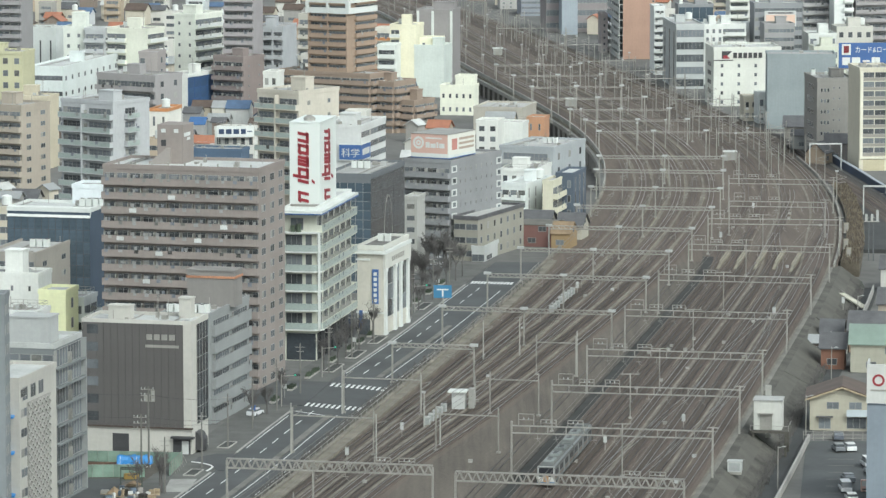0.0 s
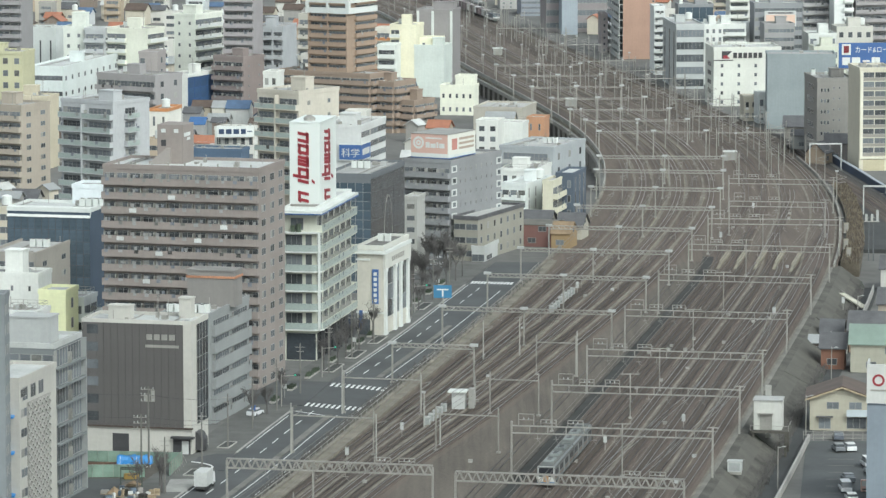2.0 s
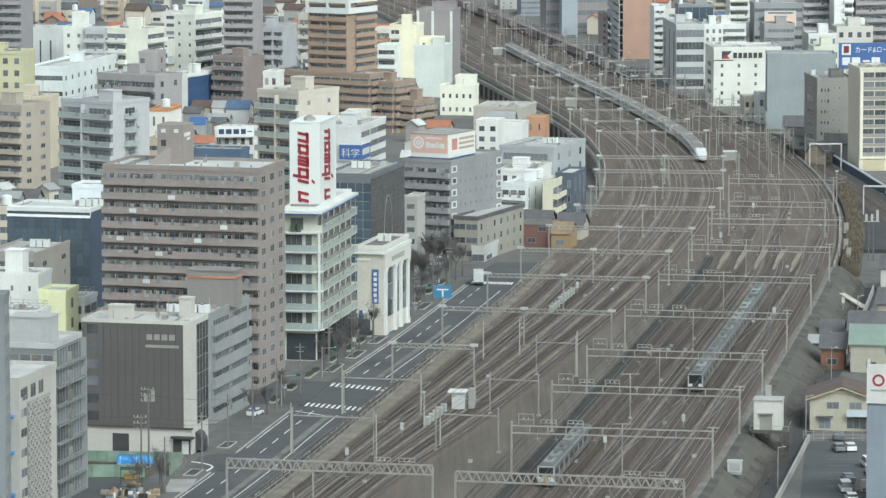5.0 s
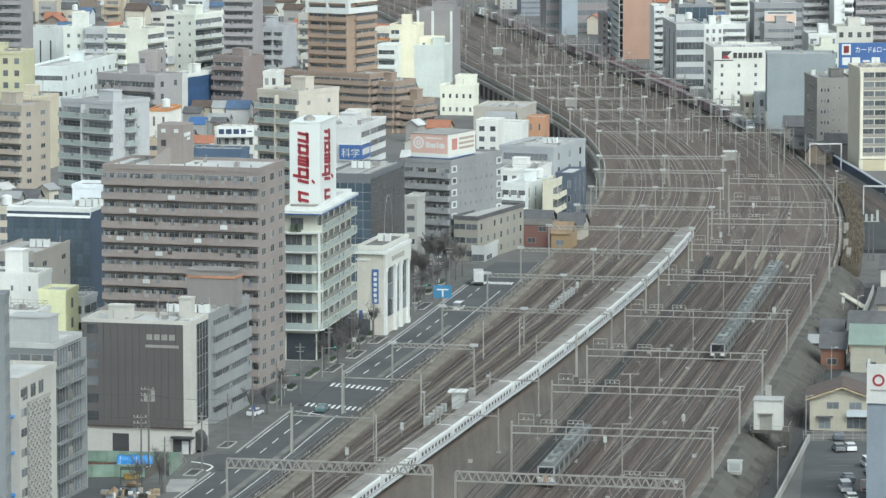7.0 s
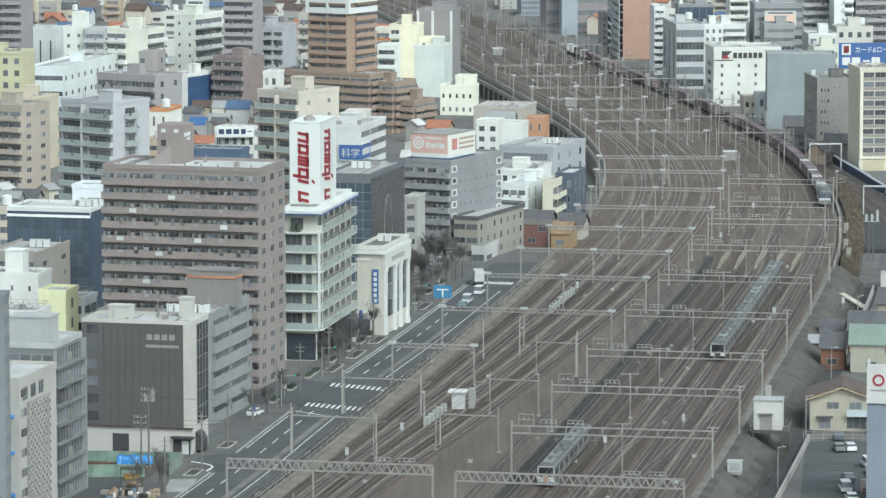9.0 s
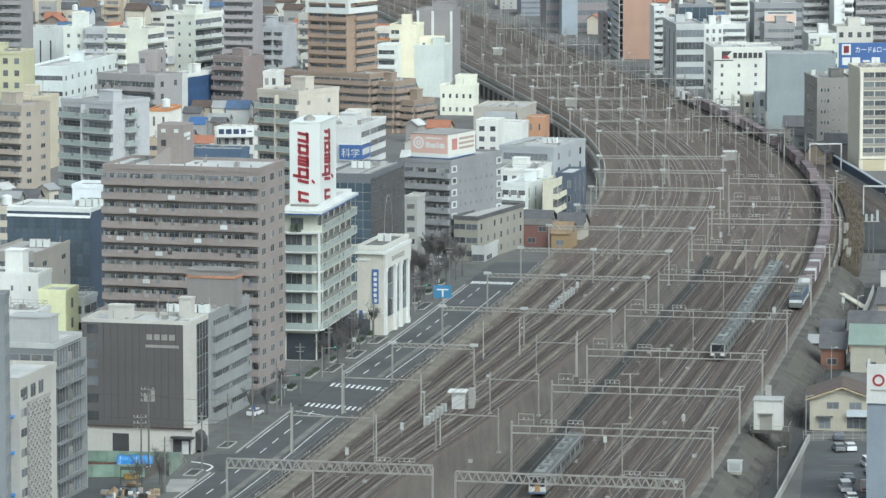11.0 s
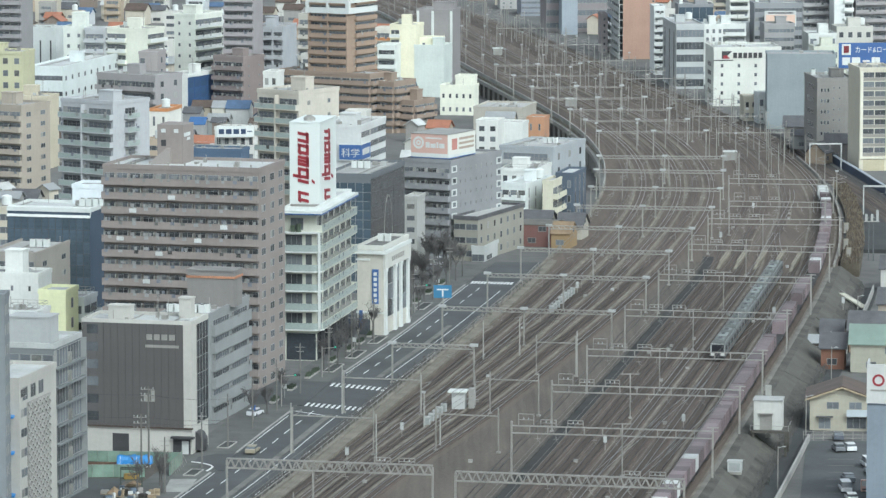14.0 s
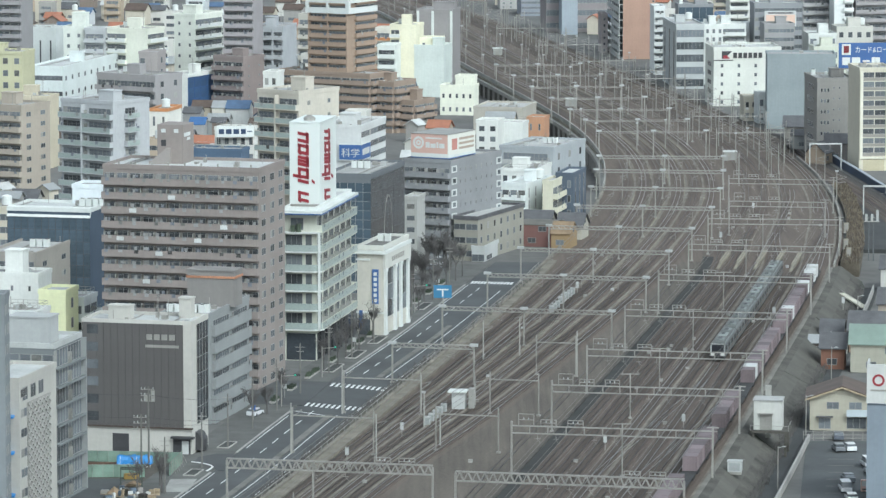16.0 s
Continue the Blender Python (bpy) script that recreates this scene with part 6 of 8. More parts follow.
# rooftop billboards
w0, d0, h0 = DIMS[salmon_block.name]
bb = thing("rooftop_billboard", on(salmon_block, 1.6, 1.0, h0 + 0.3), "salmon and white rooftop billboard on a steel frame", "billboard")
e = w0 - 2.8
part("panel", Shape().box(0, e, -0.2, 0, 1.5, 6.0), PINK, bb)
part("lower_band", Shape().box(0, e, -0.22, 0, 0.55, 1.5).box(e, e + 0.22, 0, 13.5, 0.55, 1.2), WHITE, bb)
part("blue_line", Shape().box(0, e, -0.24, 0, 0.3, 0.55).box(e, e + 0.24, 0, 13.5, 0.3, 0.55), SIGNBLUE, bb)
part("side_panel", Shape().box(e, e + 0.2, -0.2, 13.5, 1.2, 6.0), surface("cream_board", (0.60, 0.60, 0.55), 0.6, 0.04, 1.0), bb)
part("back_frame", Shape().box(0.2, e - 0.2, 0.2, 13.4, 0.0, 0.3).box(0.2, e - 0.2, 13.2, 13.4, 0.3, 5.8).box(-0.1, e + 0.3, -0.3, 13.6, 6.0, 6.12), STEEL, bb)
part("emblem", ring(ring(Shape(), 2.0, 3.9, 1.45, 0.5, -0.26, -0.2), 2.0, 3.9, 0.65, 0.4, -0.26, -0.2), WHITE, bb)
for a, b, z, hh in ((3.9, 8.2, 4.9, 0.35), (3.9, 5.0, 2.8, 1.3), (5.2, 6.6, 2.8, 1.0), (6.8, 7.3, 2.8, 1.4), (7.5, 8.9, 2.8, 1.1)):
    part("lettering_bar", Shape().box(a, min(b, e - 0.2), -0.25, -0.2, z, z + hh), WHITE, bb)
for k in range(8):
    for b in (0.07, 0.95):
        z = (k + 0.3) * (h0 - 0.6) / 8
        part("window_surround", Shape().box(w0, w0 + 0.1, d0 * b - 1.3, d0 * b + 1.3, z, z + 1.6).box(w0 + 0.1, w0 + 0.13, d0 * b - 0.7, d0 * b + 0.7, z + 0.3, z + 1.3, 1), [PALEBOX, GLASS], salmon_block, "white window surround")
part("side_emblem", Shape().box(e + 0.2, e + 0.25, 1.6, 4.2, 2.3, 4.9), surface("faded_red", (0.42, 0.20, 0.17), 0.6, 0.1, 1.0), bb)
for i in range(3):
    part("lettering_bar", Shape().box(e + 0.2, e + 0.25, 5.2, 12.6, 2.2 + i * 1.1, 2.75 + i * 1.1), surface("brown_letters", (0.33, 0.27, 0.22), 0.6, 0.1, 1.0), bb)

w0, d0, h0 = DIMS[lettered_office.name]
part("emblem", Shape().loft([[(w0 * a, y, h0 - 3.2 + b) for a, b in ((0.12, 0.0), (0.16, 0.0), (0.27, 2.4), (0.12, 2.4))] for y in (-0.2, 0.0)]), DARK, lettered_office, "black slanted emblem")
part("emblem", Shape().loft([[(w0 * a, y, h0 - 3.2 + b) for a, b in ((0.14, 0.0), (0.24, 0.0), (0.19, 1.1), (0.14, 1.0))] for y in (-0.24, -0.2)]), RED, lettered_office, "red slanted emblem")
for i in range(6):
    part("lettering_bar", Shape().box(w0 * (0.29 + i * 0.075), w0 * (0.345 + i * 0.075), -0.2, 0, h0 - 3.0, h0 - 1.3), DARK, lettered_office)
part("roof_line", Shape().box(0, w0 * 0.29, -0.16, 0, h0 - 3.9, h0 - 3.6), DARK, lettered_office)

# pale access galleries on the terracotta tower
w0, d0, h0 = DIMS[terracotta.name]
for k in range(9):
    z = 0.4 + k * (h0 - 1.0) / 9
    part("gallery", Shape().box(-1.5, 0, 0, d0, z - 0.2, z).box(-1.5, -1.38, 0, d0, z, z + 1.5).box(-0.06, 0, 1.0, d0 - 1.0, z + 0.1, z + 2.4, 1), [CAPGREY, GLASS], terracotta, "pale access gallery")
for a in range(7):
    part("gallery_post", Shape().box(-1.56, -1.2, a * d0 / 6.2, a * d0 / 6.2 + 0.4, 0, h0), CAPGREY, terracotta)

# vertical white stripes of the brown tower
w0, d0, h0 = DIMS[stripes.name]
for a in (0.0, 0.42, 0.95):
    part("white_stripe", Shape().box(w0 * a, w0 * a + 0.8, -0.3, 0, 4, h0), WHITE, stripes)

# white crown of the ochre tower
w0, d0, h0 = DIMS[tower.name]
part("crown", Shape().box(-0.9, w0 + 0.9, -0.9, 0.0, h0 - 8.6, h0 - 6.9).box(-0.9, w0 + 0.9, -0.9, 0.0, h0 - 5.4, h0 - 3.9).box(-0.9, w0 + 0.9, -0.9, 0.0, h0 - 2.4, h0).box(w0, w0 + 0.9, 0, d0, h0 - 8.6, h0 - 6.9).box(w0, w0 + 0.9, 0, d0, h0 - 5.4, h0 - 3.9).box(w0, w0 + 0.9, 0, d0, h0 - 2.4, h0).box(-0.95, 0.2, -0.95, 0, h0 - 8.6, h0).box(w0 * 0.5 - 0.4, w0 * 0.5 + 0.4, -0.95, 0, h0 - 8.6, h0).box(w0 - 0.3, w0 + 0.95, -0.95, 0.2, h0 - 8.6, h0), WHITE, tower, "white crown storeys")


def billboard(label, x, y, z, w, h, mat, marks, posts=True):
    b = thing("rooftop_billboard", pose(x, y, z, 0, 0, 4), label, "billboard")
    part("panel", Shape().box(0, w, -0.3, 0, 0, h), mat, b)
    part("frame", Shape().box(0.3, w - 0.3, 0.0, 2.5, -0.3, 0.0).box(0.4, 0.6, 0.0, 0.2, -2.0, h * 0.9).box(w - 0.6, w - 0.4, 0.0, 0.2, -2.0, h * 0.9), STEEL, b)
    for a0, a1, z0, z1, mt in marks:
        part("lettering_bar", Shape().box(a0 * w, a1 * w, -0.35, -0.3, z0 * h, z1 * h), mt, b)
    return b
loan = billboard("blue billboard with white character shapes", 112.8, 1242.9, 25.9, 17.2, 7.2, SIGNBLUE, ((0.05, 0.2, 0.52, 0.95, WHITE), (0.08, 0.17, 0.6, 0.88, RED), (0.06, 0.19, 0.12, 0.42, WHITE), (0.22, 0.36, 0.12, 0.42, WHITE), (0.40, 0.52, 0.24, 0.31, WHITE), (0.55, 0.69, 0.12, 0.42, WHITE)))
billboard("cream rooftop billboard on a dark office", 110.9, 1505.2, 18.4, 11.0, 5.3, PALEBOX, ((0.04, 0.96, 0.1, 0.75, surface("cream_panel", (0.62, 0.45, 0.36), 0.6, 0.08, 1.0)), (0.1, 0.9, 0.82, 0.9, DARK)))
billboard("white rooftop sign with dark character shapes", -60.9, 1169.6, 13.4, 10.1, 3.0, WHITE, ((0.06, 0.2, 0.28, 0.72, NAVY), (0.25, 0.4, 0.28, 0.72, NAVY), (0.45, 0.6, 0.28, 0.72, NAVY), (0.65, 0.78, 0.28, 0.72, NAVY), (0.82, 0.95, 0.45, 0.55, NAVY)))

words("カード&ローン", 2.0, WHITE, loan, Matrix.Translation((4.6, -0.36, 4.5)), 11.0)

w0, d0, h0 = DIMS[cream_office.name]
TAUPEBAND = wall_paint((0.26, 0.245, 0.22))
for k in range(9):
    z = 4.2 + k * 2.62
    part("spandrel", Shape().box(1.0, 7.4, -0.12, 0.0, z, z + 0.85), TAUPEBAND, cream_office, "taupe band below the windows")
    part("window", window_mesh(3.1, 1.5), None, cream_office, m=Matrix.Translation((1.0, 0, z + 0.87)))
    part("window", window_mesh(3.1, 1.5), None, cream_office, m=Matrix.Translation((4.3, 0, z + 0.87)))
for a in (0.15, 7.5):
    part("pilaster", Shape().box(a, a + 0.8, -0.3, 0.0, 3.9, h0 - 0.4), wall_paint((0.60, 0.58, 0.49)), cream_office)
part("ground_band", Shape().box(0.2, 8.2, -0.35, 0.0, 3.4, 3.85), wall_paint((0.60, 0.58, 0.49)), cream_office)
part("shutter", Shape().box(1.2, 7.2, -0.1, 0.0, 0.1, 3.2), wall_paint((0.42, 0.38, 0.27)), cream_office, "dull yellow ground-floor shutter")
for k in range(6):
    z = 3.4 + k * 3.1
    for a in (1.0, 1.95, 2.9):
        part("window", window_mesh(0.65, 1.1), None, taupe, m=Matrix.Translation((a, 0, z)))
    for a in (4.6, 6.2):
        part("window", window_mesh(0.5, 0.6), None, taupe, m=Matrix.Translation((a, 0, z + 0.9)))
GREYROOF = surface("grey_metal_roof", (0.27, 0.28, 0.28), 0.6, 0.2, 1.5)
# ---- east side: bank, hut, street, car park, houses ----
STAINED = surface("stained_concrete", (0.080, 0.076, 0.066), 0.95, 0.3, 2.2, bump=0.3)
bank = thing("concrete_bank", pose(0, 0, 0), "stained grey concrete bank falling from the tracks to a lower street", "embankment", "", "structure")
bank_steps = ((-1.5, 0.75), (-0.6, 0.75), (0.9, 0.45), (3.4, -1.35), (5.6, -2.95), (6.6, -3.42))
# coping darkened for the shadowed gap beside the tracks, mossy foot darkened for shade
for (o0, z0), (o1, z1), nm, mt in zip(bank_steps, bank_steps[1:], ("coping", "ledge", "slope", "slope", "mossy_edge"), (surface("shaded_kerb", (0.15, 0.142, 0.125), 0.9, 0.4, 2.0), DARKCONC, STAINED, DARKCONC, SHADEMOSS)):
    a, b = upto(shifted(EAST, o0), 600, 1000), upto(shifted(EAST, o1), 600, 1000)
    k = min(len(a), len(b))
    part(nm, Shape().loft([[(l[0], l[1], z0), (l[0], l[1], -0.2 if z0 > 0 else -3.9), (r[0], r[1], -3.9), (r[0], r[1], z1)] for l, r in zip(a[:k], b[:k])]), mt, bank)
# the street's shadow from bank and walls is put into its darker asphalt
sheet("back_street", upto(shifted(EAST, 6.6), 600, 1000), upto(shifted(EAST, 9.9), 600, 1000), -3.7, -3.47, surface("dark_asphalt", (0.04, 0.042, 0.042), 0.9, 0.4, 3.0), label="narrow dark asphalt street below the bank", category="road")
sheet("street_wall", upto(shifted(EAST, 10.0), 600, 785), upto(shifted(EAST, 10.4), 600, 785), -3.7, -2.3, CONC, label="pale wall of the car park", category="wall")
sheet("street_fence", upto(shifted(EAST, 8.9), 885, 985), upto(shifted(EAST, 9.2), 885, 985), -3.7, -1.8, CONC, label="pale concrete wall beside the back street", category="wall")
for i in range(4):
    y = 700 + i * 71
    a = min(shifted(EAST, 0.9), key=lambda p: abs(p[1] - y))
    b = min(shifted(EAST, 5.6), key=lambda p: abs(p[1] - y))
    part("bank_joint", Shape().bar((a[0], a[1], 0.47), (b[0], b[1], -2.93), 0.09), SHADEMOSS, bank)
sheet("dry_verge", upto(shifted(EAST, 0.7), 1000, 1160), upto(shifted(EAST, 5.0), 1000, 1160), -3.6, 0.9, GRASS, label="dry brown grass verge outside the curve", category="verge")
# the branch line outside the curve, with a dark blue barrier wall
BARRIER = surface("barrier_blue", (0.030, 0.046, 0.082), 0.7, 0.35, 2.0, streak=0.4)
sheet("branch_bed", east(BRANCH_WEST, -2.0, 900, 1330), east(BRANCH, 3.6, 900, 1330), -3.9, 0.05, stone_bed("dark_ballast", (0.058, 0.052, 0.048), 0.35), label="dark ballast bed of the branch line", category="railway bed")
for line in (BRANCH, BRANCH_WEST):
    near = [p for p in line if 900 < p[1] < (1760 if line is BRANCH else 1285)]
    tr = thing("railway_track", pose(0, 0, 0), "dark ballasted branch track with two steel rails", "railway track", "railway tracks", "structure")
    sheet("trackbed", shifted(near, -1.35), shifted(near, 1.35), 0.03, 0.15, BALLAST2, tr)
    for off in (-0.57, 0.57):
        sheet("rail", shifted(near, off - 0.06), shifted(near, off + 0.06), 0.15, 0.3, RAIL, tr)
wall_line = east(BRANCH, 5.0, 980, 1232)
sheet("barrier_wall", wall_line, east(wall_line, 0.4, 0, 2000), -3.9, 2.1, BARRIER, label="dark blue barrier wall along the branch line", category="wall")
sheet("barrier_cap", east(wall_line, -0.15, 0, 2000), east(wall_line, 0.75, 0, 2000), 2.1, 2.35, surface("pale_cap_blue", (0.30, 0.33, 0.36), 0.7, 0.15, 1.0), label="pale cap of the barrier wall", category="wall")
for y, wide, off in ((1211, 8.7, -4.6), (1104, 10.5, -8.0), (1050, 10.5, -8.0)):
    x = float(np.interp(y, [p[1] for p in BRANCH], [p[0] for p in BRANCH]))
    pg = thing("portal_gantry", pose(x + off, y, 0, 0, 0, -2), "pale steel portal over the branch line", "gantry", "branch line portals")
    for a in (0.0, wide):
        part("post", Shape().box(a - 0.16, a + 0.16, -0.16, 0.16, 0, 7.6), CAPGREY, pg)
    part("beam", Shape().box(-0.2, wide + 0.2, -0.18, 0.18, 7.2, 7.65), CAPGREY, pg)
    part("arm", Shape().bar((5.6, 0, 7.2), (5.6, 0, 5.6), 0.05).bar((5.6, 0, 5.7), (4.2, 0, 5.4), 0.04), STEEL, pg)
sheet("side_yard", upto(shifted(EAST, 5.2), 1030, 1150), upto(shifted(EAST, 11.0), 1030, 1150), -1.5, 0.025, surface("dark_asphalt", (0.04, 0.042, 0.042), 0.9, 0.4, 3.0), label="dark worn asphalt beside the verge", category="yard")
for x, y, lab in ((107.5, 1062.0, 1), (104.5, 1030.0, 1), (103.6, 1013.0, 1)):
    cb = thing("trackside_cabinet", pose(x - 9.3, y, 0.5, 0, 0, -4), "cream trackside equipment cabinet on the verge", "cabinet", "verge cabinets")
    part("plinth", Shape().box(-0.1, 1.2, -0.1, 1.0, 0, 0.3), CONC, cb)
    part("body", Shape().box(0, 1.1, 0, 0.9, 0.3, 2.4).box(-0.08, 1.18, -0.08, 0.98, 2.4, 2.5), wall_paint((0.30, 0.28, 0.23)), cb)
    part("door", Shape().box(0.12, 0.98, -0.04, 0, 0.5, 2.2), STEEL, cb)
sm = thing("signal_mast", pose(99.9, 1012.5, 0), "twin-post signal mast with three white-backed heads", "signal")
for x in (-0.5, 0.6):
    part("post", Shape().cyl(x, 0, 0.14, 0, 9.2, k=8), surface("dark_steel", (0.10, 0.105, 0.11), 0.6, 0.2, 1.0), sm)
part("platform", Shape().box(-1.6, 2.0, -0.5, 0.6, 9.2, 9.35).bar((-1.6, -0.5, 10.2), (2.0, -0.5, 10.2), 0.03), STEEL, sm)
for x, z in ((-1.1, 9.4), (0.2, 9.4), (1.5, 9.4)):
    part("head", Shape().box(x - 0.28, x + 0.28, -0.2, 0.2, z, z + (1.6 if x < 1 else 2.6)), surface("signal_back", (0.34, 0.35, 0.34), 0.6, 0.1, 1.0), sm)
bb_ = thing("storage_box", below(pose(94.2, 936.0, 0.02)), "bright blue storage box on the back street", "box")
part("case", Shape().box(0, 2.0, 0, 1.5, 0, 2.0), BLUETARP, bb_)
part("lid", Shape().box(-0.06, 2.06, -0.06, 1.56, 2.0, 2.12), NAVY, bb_)
house((102.0, 1300.0), -6, 8.5, 9, 3.6, (0.22, 0.21, 0.19), TILE, "grey house with a dark gabled roof by the tracks", 0.6, 0.3)
house((101.6, 1268.0), -8, 8.2, 7, 4.0, (0.24, 0.25, 0.25), TILE, "grey house with a low dark roof by the tracks", 0.4, 0.2)
house((107.6, 1226.0), 66, 6.5, 5.5, 3.2, (0.26, 0.21, 0.16), TILE, "tan house with a dark steep roof", 0.6, 0.5)
house((108.8, 1236.0), -4, 6.6, 6, 5.0, (0.17, 0.16, 0.155), TILE, "dark house with a tiled roof below the taupe office", 0.5, 0.4)
house((112.5, 1275.0), -6, 7.5, 8, 4.4, (0.17, 0.16, 0.155), TILE, "dark low house beside the cream office", 0.5, 0.4)
house((118.5, 1040.0), -10, 8, 8, 4.5, (0.26, 0.25, 0.24), TILE, "grey house with a dark roof beside the road", 0.5, 0.35)
house((108.0, 985.0), -10, 9, 8, 4.8, (0.32, 0.30, 0.27), TILE, "beige house with a dark tiled roof", 0.5, 0.35, sunk=True)
house((72.9, 862.0), -9, 4.2, 6, 2.8, (0.13, 0.11, 0.10), GREYROOF, "dark lean-to shed with a grey metal roof", 0.3, 0.2, sunk=True)
house((76.4, 876.0), -9, 4.6, 7, 3.0, (0.12, 0.10, 0.09), TILE, "dark timber shed with a tiled roof", 0.3, 0.3, sunk=True)

hut = thing("relay_hut", pose(55.3, 768.0, -0.7, 0, 0, -9), "cream relay hut on a concrete platform over the bank", "hut")
part("platform", Shape().box(-0.6, 6.4, -1.2, 5.0, 1.4, 1.8), DARKCONC, hut)
# legs take the dark concrete to match the shade beneath the platform
for x, y in ((0.0, -0.8), (5.8, -0.8), (0.0, 4.4), (5.8, 4.4)):
    part("leg", Shape().box(x - 0.2, x + 0.2, y - 0.2, y + 0.2, -4.0, 1.4), DARKCONC, hut)
part("wall", Shape().box(0, 5.0, 0, 4.4, 1.8, 7.0), wall_paint((0.46, 0.46, 0.43)), hut)
part("roof", Shape().box(-0.15, 5.15, -0.15, 4.55, 7.0, 7.25), ROOF, hut)
part("door", Shape().box(1.1, 3.3, -0.08, 0, 1.8, 4.6), STEEL, hut)
part("awning", Shape().box(0.9, 3.5, -0.7, 0, 4.7, 4.85), STEEL, hut)
part("railing", Shape().bar((-0.5, -1.1, 2.7), (6.3, -1.1, 2.7), 0.04).bar((6.3, -1.1, 2.7), (6.3, 4.9, 2.7), 0.04).bar((6.3, -1.1, 1.8), (6.3, -1.1, 2.7), 0.04).bar((-0.5, -1.1, 1.8), (-0.5, -1.1, 2.7), 0.04), STEEL, hut)
part("chimney_box", Shape().box(1.6, 2.6, 5.6, 6.6, -0.6, 8.9), CONC, hut)
box = thing("equipment_cabinet", pose(48.2, 729.8, -0.2, 0, 0, -9), "white equipment cabinet on a steel stand", "cabinet")
part("stand", Shape().box(0.1, 2.3, 0, 1.6, 0, 0.5), STEEL, box)
part("body", Shape().box(0, 2.4, -0.1, 1.7, 0.5, 2.2).box(-0.1, 2.5, -0.2, 1.8, 2.2, 2.35), CAPGREY, box)
part("door", Shape().box(0.3, 2.1, -0.14, -0.1, 0.7, 2.0), PALEROOF, box)


def car(xy, rot, rgb, label, van=False, sunk=False):
    """A parked or driving car: body with lower cabin, glass band, wheels."""
    L, w, hh = (4.6, 1.8, 1.95) if van else (4.3, 1.72, 1.45)
    at = pose(xy[0], xy[1], 0.03, 0, 0, rot)
    c = thing("van" if van else "car", below(at) if sunk else at, label, "van" if van else "car", "cars")
    paint = surface("car_%d_%d_%d" % tuple(int(q * 99) for q in rgb), rgb, 0.3, 0.05, 1.0)
    prof = [(-L / 2, 0.3), (L / 2, 0.3), (L / 2, 0.75), (L * 0.28, 0.92), (-L * 0.44, 0.98), (-L / 2, 0.9)]
    part("body", Shape().loft([[(x, y, z) for x, z in prof] for y in (-w / 2, w / 2)]), paint, c)
    a = 0.47 if van else 0.40
    cab = [(-L * a, 0.92), (L * 0.27, 0.92), (L * (0.2 if van else 0.1), hh - 0.12), (-L * (a - 0.03 if van else 0.3), hh - 0.12)]
    part("glass", Shape().loft([[(x, y, z) for x, z in cab] for y in (-w / 2 + 0.08, w / 2 - 0.08)]), GLASS, c)
    part("roof", Shape().box(cab[3][0], cab[2][0], -w / 2 + 0.12, w / 2 - 0.12, hh - 0.13, hh), paint, c)
    for x in (-L * 0.3, L * 0.3):
        for y in (-w / 2 + 0.08, w / 2 - 0.08):
            n = 10
            part("wheel", Shape().loft([[(x + 0.31 * math.cos(math.tau * i / n), yy, 0.31 + 0.31 * math.sin(math.tau * i / n)) for i in range(n)] for yy in (y - 0.1, y + 0.1)]), UNDER, c)
    return c


lot = Shape().prism([(57.0, 690), (72.5, 690), (75.5, 762), (64.2, 762)], -0.1, 0.03)
tagged(part("car_park", lot, ASPHALT, None, "", below(pose(0, 0, 0))), "dark asphalt car park with faint bays", "car park", "", "structure")
for i in range(9):
    y = 698 + i * 6.5
    x = 59.6 + (y - 690) * 0.1
    part("bay_line", Shape().box(x + 1.5, x + 6.0, y, y + 0.14, 0.03, 0.037), surface("faded_paint", (0.25, 0.23, 0.20), 0.9, 0.3, 1.0), bpy.data.objects["car_park"])
for (x, y, r, rgb, lab, van) in ((71.0, 752.5, 96, (.62, .63, .63), "white car in the car park", False), (72.6, 736.0, 96, (.60, .61, .62), "white van in the car park", True), (72.4, 729.0, 96, (.35, .36, .37), "silver car in the car park", False),
                                 (66.6, 713.0, 92, (.64, .64, .64), "white van beside the vending machines", True), (67.9, 722.0, 96, (.10, .11, .12), "black car in the car park", False), (70.0, 764.0, 90, (.10, .11, .13), "dark car before the house", False),
                                 (66.8, 704.0, 92, (.60, .60, .58), "white car at the car park gate", False), (69.0, 752.0, 96, (.16, .17, .18), "dark grey car in the car park", False)):
    car((x, y), r, rgb, lab, van, True)
for i, (x, y, mt) in enumerate(((69.2, 712.5, PINK), (72.4, 711.0, RED), (70.4, 712.3, PALEBOX))):
    v = thing("vending_machine", below(pose(x, y, 0.03)), "upright vending machine at the car park edge", "vending machine", "vending machines")
    part("cabinet", Shape().box(0, 1.1, 0, 0.8, 0, 1.9), mt, v)
    part("display", Shape().box(0.1, 1.0, -0.03, 0, 0.9, 1.75), PALEBOX, v)
    part("slot", Shape().box(0.2, 0.9, -0.03, 0, 0.25, 0.5), DARK, v)
fence = thing("mesh_fence", below(pose(63.8, 763.0, 0)), "grey mesh fence behind the car park", "fence")
for i in range(8):
    part("post", Shape().bar((i * 1.75, 0, 0), (i * 1.75, 0, 1.7), 0.05), STEEL, fence)
for z in (0.4, 1.0, 1.65):
    part("rail", Shape().bar((0, 0, z), (12.25, 0, z), 0.035), STEEL, fence)

